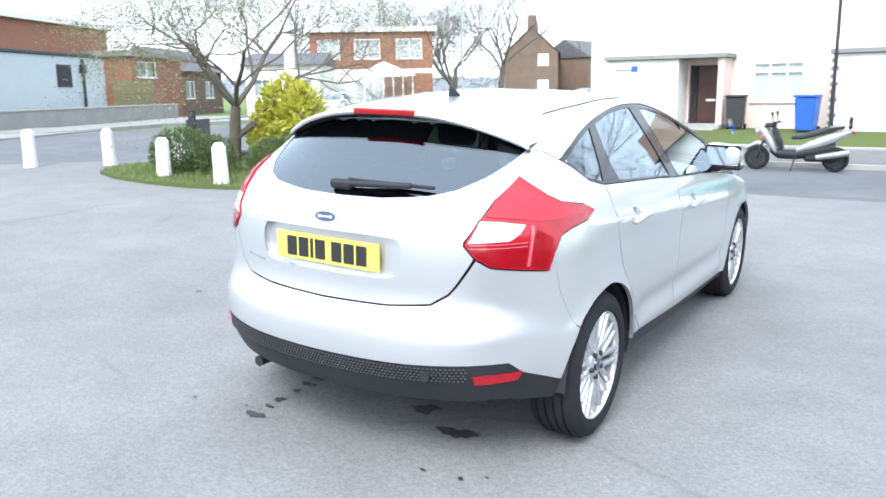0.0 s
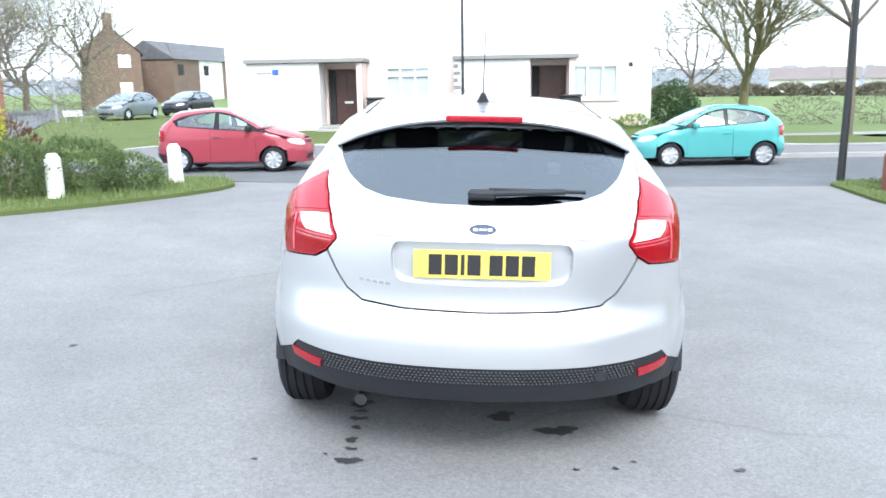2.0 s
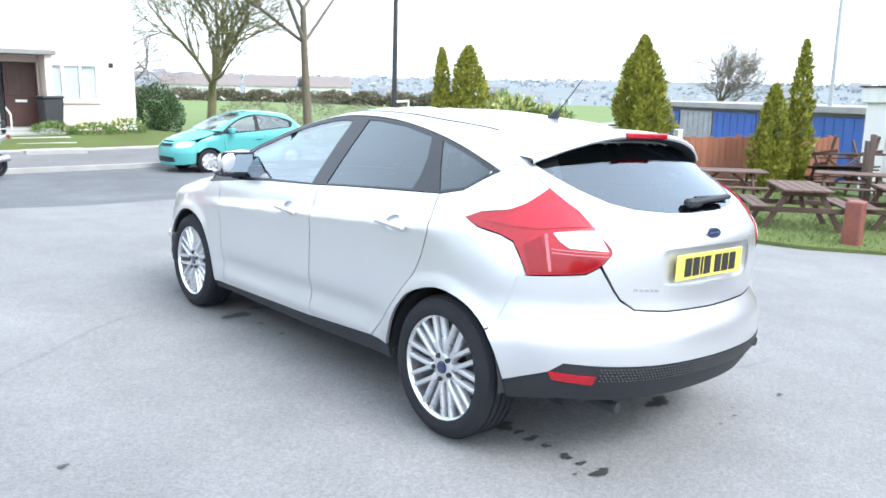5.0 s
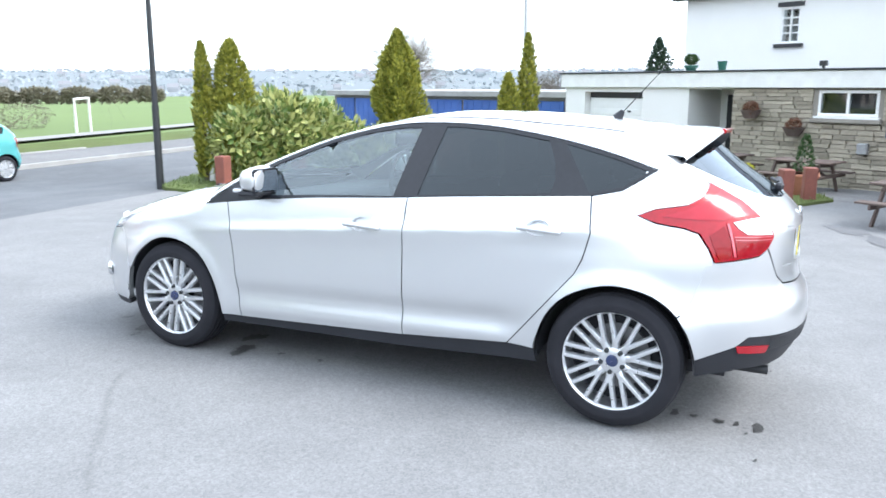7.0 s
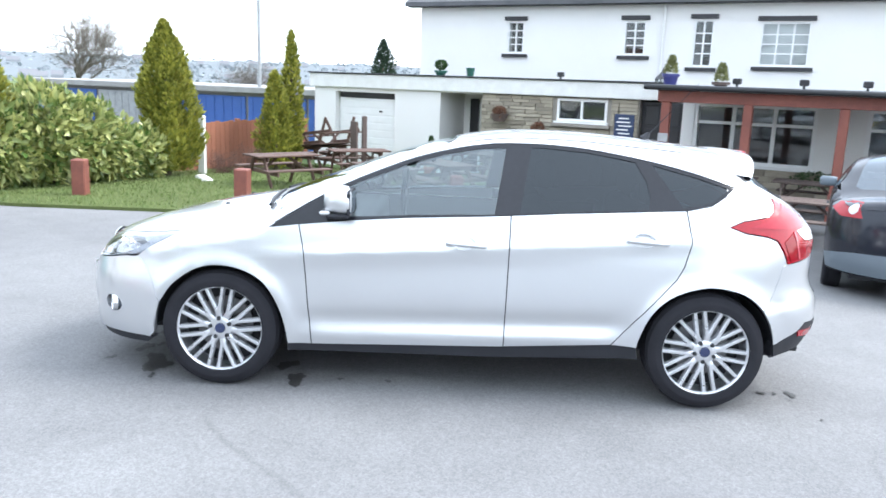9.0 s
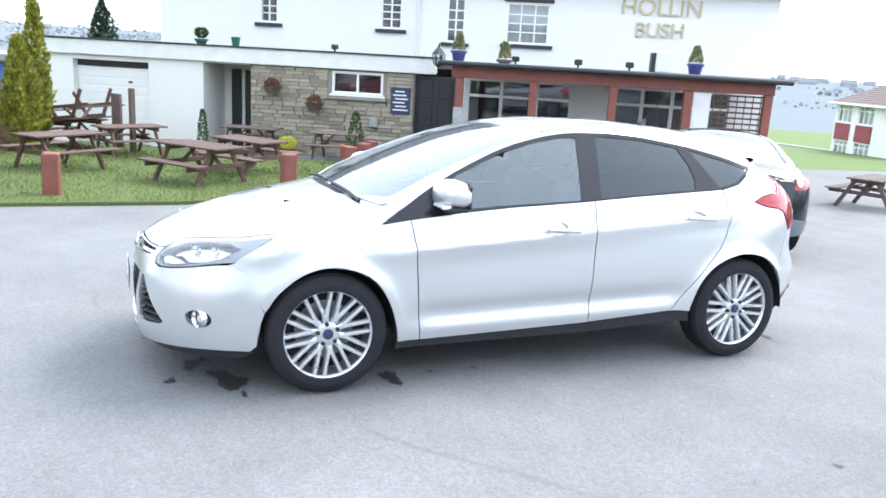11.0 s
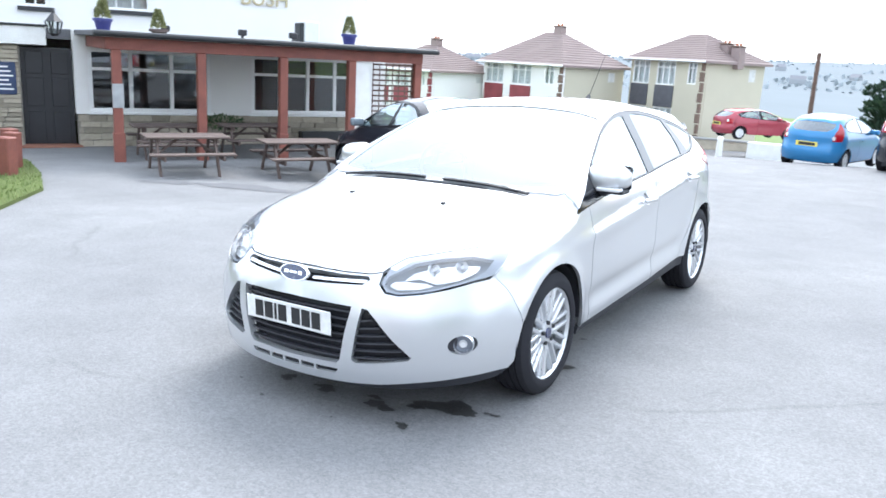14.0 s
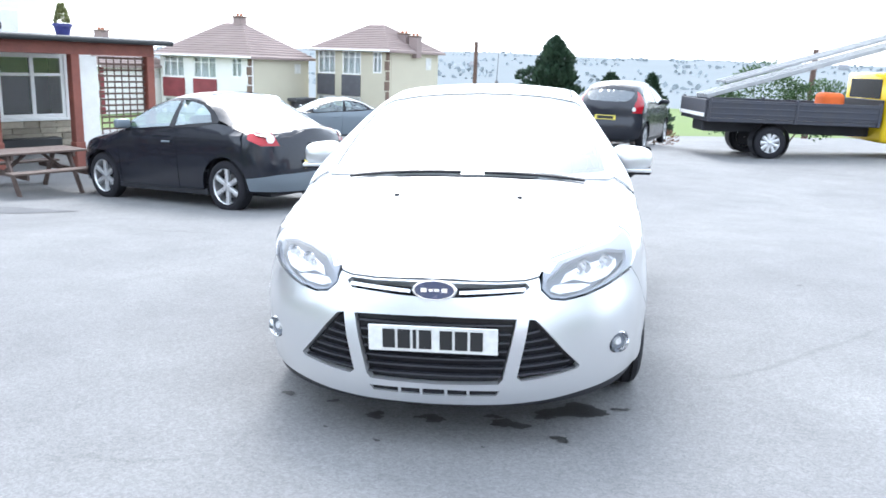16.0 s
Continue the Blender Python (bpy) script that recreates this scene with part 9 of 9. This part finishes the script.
shrub("field_scrub", pose(17.5, 30, -0.3), [(0, 0, 0.6, 1.6, 1.0, 0.9), (-3, 0.5, 0.5, 1.8, 1.0, 0.8), (3.0, 0.2, 0.5, 1.5, 0.9, 0.7)], "brown leafless scrub at the field edge", 96, L_WINTER, 4200, 0.16, 0.03)
gl_ = thing("goal_posts", pose(18.85, 24.6, -0.3, 0, 0, 38), "white steel football goal on the field", "goal")
for x in (-1.4, 1.4):
    part("upright", cy(bmesh.new(), (x, 0, -0.1), (x, 0, 1.35), 0.05, seg=10), WHITEP, gl_)
part("cross_bar", cy(bmesh.new(), (-1.4, 0, 1.35), (1.4, 0, 1.35), 0.05, seg=10), WHITEP, gl_)

# air haze is mixed into the base colours of all the far pieces
HAZE = mat("hazed_hillside", (0.205, 0.225, 0.24), 1.0, col2=(0.18, 0.2, 0.21), scale=0.012, fine=0.06, bump=0, mix=1.0, spec=0.0)
hp, hf = [], []
n = 240
rows = ((140, -22.0), (255, -9.5), (420, -4), (560, 3.5), (760, 11), (900, 15), (1000, 14.5))


def saddle(a):
    """The hills dip towards the south-east."""
    d = (a + math.radians(52) + math.pi) % (2 * math.pi) - math.pi
    return 1 - 0.85 * math.exp(-(d / 0.3) ** 2)


for k in range(n):
    a = 2 * math.pi * k / n
    for r, h in rows:
        h = h * saddle(a) if h > 0 else h
        rr = r * (1 + 0.05 * noise.noise(Vector((math.cos(a) * 4, math.sin(a) * 4, r * 0.01))))
        bump_ = 2.5 * noise.noise(Vector((math.cos(a) * 6, math.sin(a) * 6, 1))) if h > 0 else 0
        hp.append((rr * math.cos(a), rr * math.sin(a), h + bump_ + 0))
m_ = len(rows)
for k in range(n):
    j = (k + 1) % n
    hf += [(k * m_ + i, j * m_ + i, j * m_ + i + 1, k * m_ + i + 1) for i in range(m_ - 1)]
hills = tagged(quads("backdrop", hp, hf, HAZE, smooth=60), "hillsides beyond the valley with haze put into their blue-grey colour", kind="structure")


def hill_z(r, a):
    h = float(np.interp(r, [q[0] for q in rows], [q[1] for q in rows]))
    return h * saddle(a) if h > 0 else h


rng = random.Random(44)
tp_, tf_, rp_, rf_, vp, vf = [], [], [], [], [], []
for k in range(420):
    a = rng.uniform(0, 2 * math.pi)
    r = rng.uniform(400, 800)
    if -2.2 < (a + math.pi) % (2 * math.pi) - math.pi < -0.3 and k % 4:
        continue
    x, y, z = r * math.cos(a), r * math.sin(a), hill_z(r, a) - 0.5
    w, d, h = rng.uniform(4, 9), rng.uniform(4, 6), rng.uniform(1.8, 3)
    o = len(tp_)
    ca, sa = math.cos(a + rng.uniform(-0.5, 0.5)), math.sin(a)
    cs = [(x - sa * w / 2 * sx_ + ca * d / 2 * sy_, y + ca * w / 2 * sx_ + sa * d / 2 * sy_) for sx_, sy_ in ((-1, -1), (1, -1), (1, 1), (-1, 1))]
    tp_ += [(px, py, z) for px, py in cs] + [(px, py, z + h) for px, py in cs]
    tf_ += [(o + i, o + (i + 1) % 4, o + 4 + (i + 1) % 4, o + 4 + i) for i in range(4)]
    o = len(rp_)
    rp_ += [(px, py, z + h) for px, py in cs] + [((cs[0][0] + cs[3][0]) / 2, (cs[0][1] + cs[3][1]) / 2, z + h + 2), ((cs[1][0] + cs[2][0]) / 2, (cs[1][1] + cs[2][1]) / 2, z + h + 2)]
    rf_ += [(o, o + 1, o + 5, o + 4), (o + 3, o + 4, o + 5, o + 2), (o, o + 4, o + 3), (o + 1, o + 2, o + 5)]
# walls, roofs and trees carry the same painted haze as the hillside
FARWALL = mat("hazed_walls", (0.32, 0.335, 0.35), 1.0, col2=(0.26, 0.27, 0.285), scale=0.03, fine=0.2, bump=0, mix=1.0, spec=0)
FARROOF = mat("hazed_roofs", (0.2, 0.21, 0.23), 1.0, col2=(0.215, 0.21, 0.22), scale=0.02, fine=0.2, bump=0, mix=1.0, spec=0)
FARTREE = leafmat("hazed_trees", (0.26, 0.288, 0.303), (0.29, 0.32, 0.338), 1.0, 0.0)
tagged(quads("far_houses", tp_, tf_, FARWALL), "houses scattered over the far hillside, paled by haze in their colour", "houses", kind="stuff")
tagged(quads("hazed_roofs", rp_, rf_, FARROOF), "roofs of the far houses, greyed by haze in their colour", "roofs", kind="stuff")
for k in range(9000):
    a = rng.uniform(0, 2 * math.pi)
    r = rng.uniform(300, 900)
    if -2.2 < (a + math.pi) % (2 * math.pi) - math.pi < -0.3 and k % 3:
        continue
    x, y, z = r * math.cos(a), r * math.sin(a), hill_z(r, a)
    if noise.noise(Vector((x * 0.012, y * 0.012, 3))) < -0.12:
        continue
    s_ = rng.uniform(1.5, 3.4)
    for _ in range(4):
        leaf(vp, vf, Vector((x + rng.uniform(-5, 5), y + rng.uniform(-5, 5), z + rng.uniform(-1, 0.8))), Vector((rng.uniform(-1, 1), rng.uniform(-1, 1), 0.8)), Vector((-math.sin(a), math.cos(a), 0.01)).cross(Vector((0, 0, 1))), s_, s_ * 0.9)
tagged(quads("far_woods", vp, vf, FARTREE), "woods and hedges over the far hillside with haze in their colour", "trees", kind="stuff")
for x, y, wide, yaw in ((54.6, 124.5, 5.6, -25), (60.4, 121.6, 8.2, -31), (69.4, 117.2, 8.0, -20), (48, 127.5, 8.5, -28)):
    block("bungalow", pose(x, y, -0.8, 0, 0, yaw), wide, 6, 2.6, RENDERW, "pale bungalow with a low grey-brown tiled roof", [(1, 2.6, 0.9, 2.1), (wide - 2.4, wide - 0.9, 0.9, 2.1)], roofm=GREYTILE, flat=False, pitch=1.9)
shrub("field_hedge", pose(52, 108, -0.8), [(k * 5.0 - 25, -k * 1.6, 0.7, 3.4, 1.2, 1.3) for k in range(13)], "rough brown-green hedge across the field", 97, L_WINTER, 16000, 0.6, 0.34, "hedge", stem=False)

# ---- stains on the tarmac ----
OIL = mat("oil_stain", (0.028, 0.027, 0.027), 0.55, col2=(0.05, 0.05, 0.05), scale=14, fine=90, bump=0.2, mix=1.0)
spots = [(0.12, -1.51, 0.12), (0.37, -1.64, 0.14), (-0.545, -1.42, 0.1), (-0.535, -1.5, 0.05), (-0.538, -1.58, 0.065), (-0.535, -1.67, 0.045), (-0.54, -1.79, 0.055), (-0.53, -1.87, 0.04), (-0.526, -1.97, 0.08), (0.41, -1.98, 0.022), (0.575, -1.96, 0.026), (0.66, -1.9, 0.018), (-0.63, -1.92, 0.018), (-0.54, -1.68, 0.02), (1.09, -1.94, 0.04), (-2.3, -0.73, 0.04), (-0.915, -1.98, 0.022)]
spots += [(-0.5, 1.03, 0.15), (-0.74, 0.93, 0.16), (-0.7, 0.68, 0.045), (-0.7, 0.405, 0.045), (-0.775, 1.74, 0.035)]
spots += [(-0.57, 1.785, 0.2), (-0.68, 1.80, 0.12), (-0.45, 1.86, 0.1), (-0.295, 1.97, 0.13), (0.31, 1.96, 0.09), (0.04, 1.96, 0.1), (0.1, 1.95, 0.05), (-0.52, 2.09, 0.07), (0.78, 1.77, 0.065), (0.54, 1.83, 0.05), (-0.82, 1.74, 0.04), (0.5, 2.11, 0.023), (0.25, 2.21, 0.03), (-0.2, 2.21, 0.017), (-0.22, 1.9, 0.06)]
for k, (x, y, w_) in enumerate(spots):
    rg_ = random.Random(k)
    n_ = 22
    ph = [rg_.uniform(0, 6.28) for _ in range(4)]
    ring_ = []
    for i in range(n_):
        a = 2 * math.pi * i / n_
        r_ = w_ * 0.5 * (1 + 0.28 * math.sin(2 * a + ph[0]) + 0.2 * math.sin(3 * a + ph[1]) + 0.16 * math.sin(7 * a + ph[2]))
        p3 = SLOPE @ Vector((x + r_ * math.cos(a) * 1.1, y + r_ * math.sin(a) * 0.72, 0.0))
        ring_.append((p3.x, p3.y, lie(p3.x, p3.y) + 0.004))
    tagged(quads("oil_stain", ring_, [tuple(range(n_))], OIL), "dark oily stain on the tarmac", kind="structure")
PATCH = mat("tarmac_patch", (0.14, 0.142, 0.15), 0.95, col2=(0.10, 0.10, 0.105), scale=3, fine=60, bump=0.6, mix=1.0)
for x, y, a, b, th in ((6.0, -3.2, 0.75, 0.3, 0.3), (7.0, -2.6, 0.35, 0.2, 0.6)):
    pts_ = []
    for i in range(26):
        t_ = 2 * math.pi * i / 26
        k_ = 1 + 0.2 * math.sin(3 * t_ + x) + 0.12 * math.sin(7 * t_)
        u_, v_ = a * k_ * math.cos(t_), b * k_ * math.sin(t_)
        px, py = x + u_ * math.cos(th) - v_ * math.sin(th), y + u_ * math.sin(th) + v_ * math.cos(th)
        pts_.append((px, py, lie(px, py) + 0.005))
    tagged(quads("worn_patch", pts_, [tuple(range(26))], PATCH), "worn dark hollow in the tarmac", kind="structure")

# ---- stones of the public house ----
stones = []
for k in range(6):
    rg_ = random.Random(100 + k)
    bm = box(-0.5, 0.5, -0.5, 0.5, -0.5, 0.5)
    bmesh.ops.bevel(bm, geom=list(bm.edges), offset=0.06, segments=1, affect="EDGES")
    for v in bm.verts:
        v.co += Vector((rg_.uniform(-0.03, 0.03), rg_.uniform(-0.08, 0.08), rg_.uniform(-0.05, 0.05)))
    me = bpy.data.meshes.new("stone")
    bm.to_mesh(me)
    bm.free()
    me.materials.append(STONE)
    stones.append(me)
rg_ = random.Random(8)


def course(parent, u0, u1, z0, z1, gaps, h0=0.085, h1=0.125, w0=0.2, w1=0.46):
    z = z0
    while z < z1 - 0.03:
        h = min(rg_.uniform(h0, h1), z1 - z)
        u = u0
        while u < u1 - 0.04:
            w = min(rg_.uniform(w0, w1), u1 - u)
            for a, b, c, d in gaps:
                if c < z + h * 0.6 and z + h * 0.4 < d:
                    if a <= u + 0.01 < b:
                        u = b
                        w = min(w, u1 - u)
                    elif u < a < u + w:
                        w = a - u
            if w > 0.05:
                ob = new("stone", rg_.choice(stones))
                ob.parent = parent
                ob.matrix_basis = Matrix.Translation((u + w / 2, -0.035 + rg_.uniform(0, 0.02), z + h / 2)) @ Matrix.Diagonal((w - 0.012, 0.07, h - 0.012, 1))
            u += max(w, 0.05)
        z += h


course(pub, 0.49, 4.34, -0.62, 1.455, [(1.1, 2.5, 0.78, 1.46)], 0.075, 0.11)
course(pub, -7.18, -0.5, -0.6, 0.165, [], 0.1, 0.15, 0.3, 0.6)
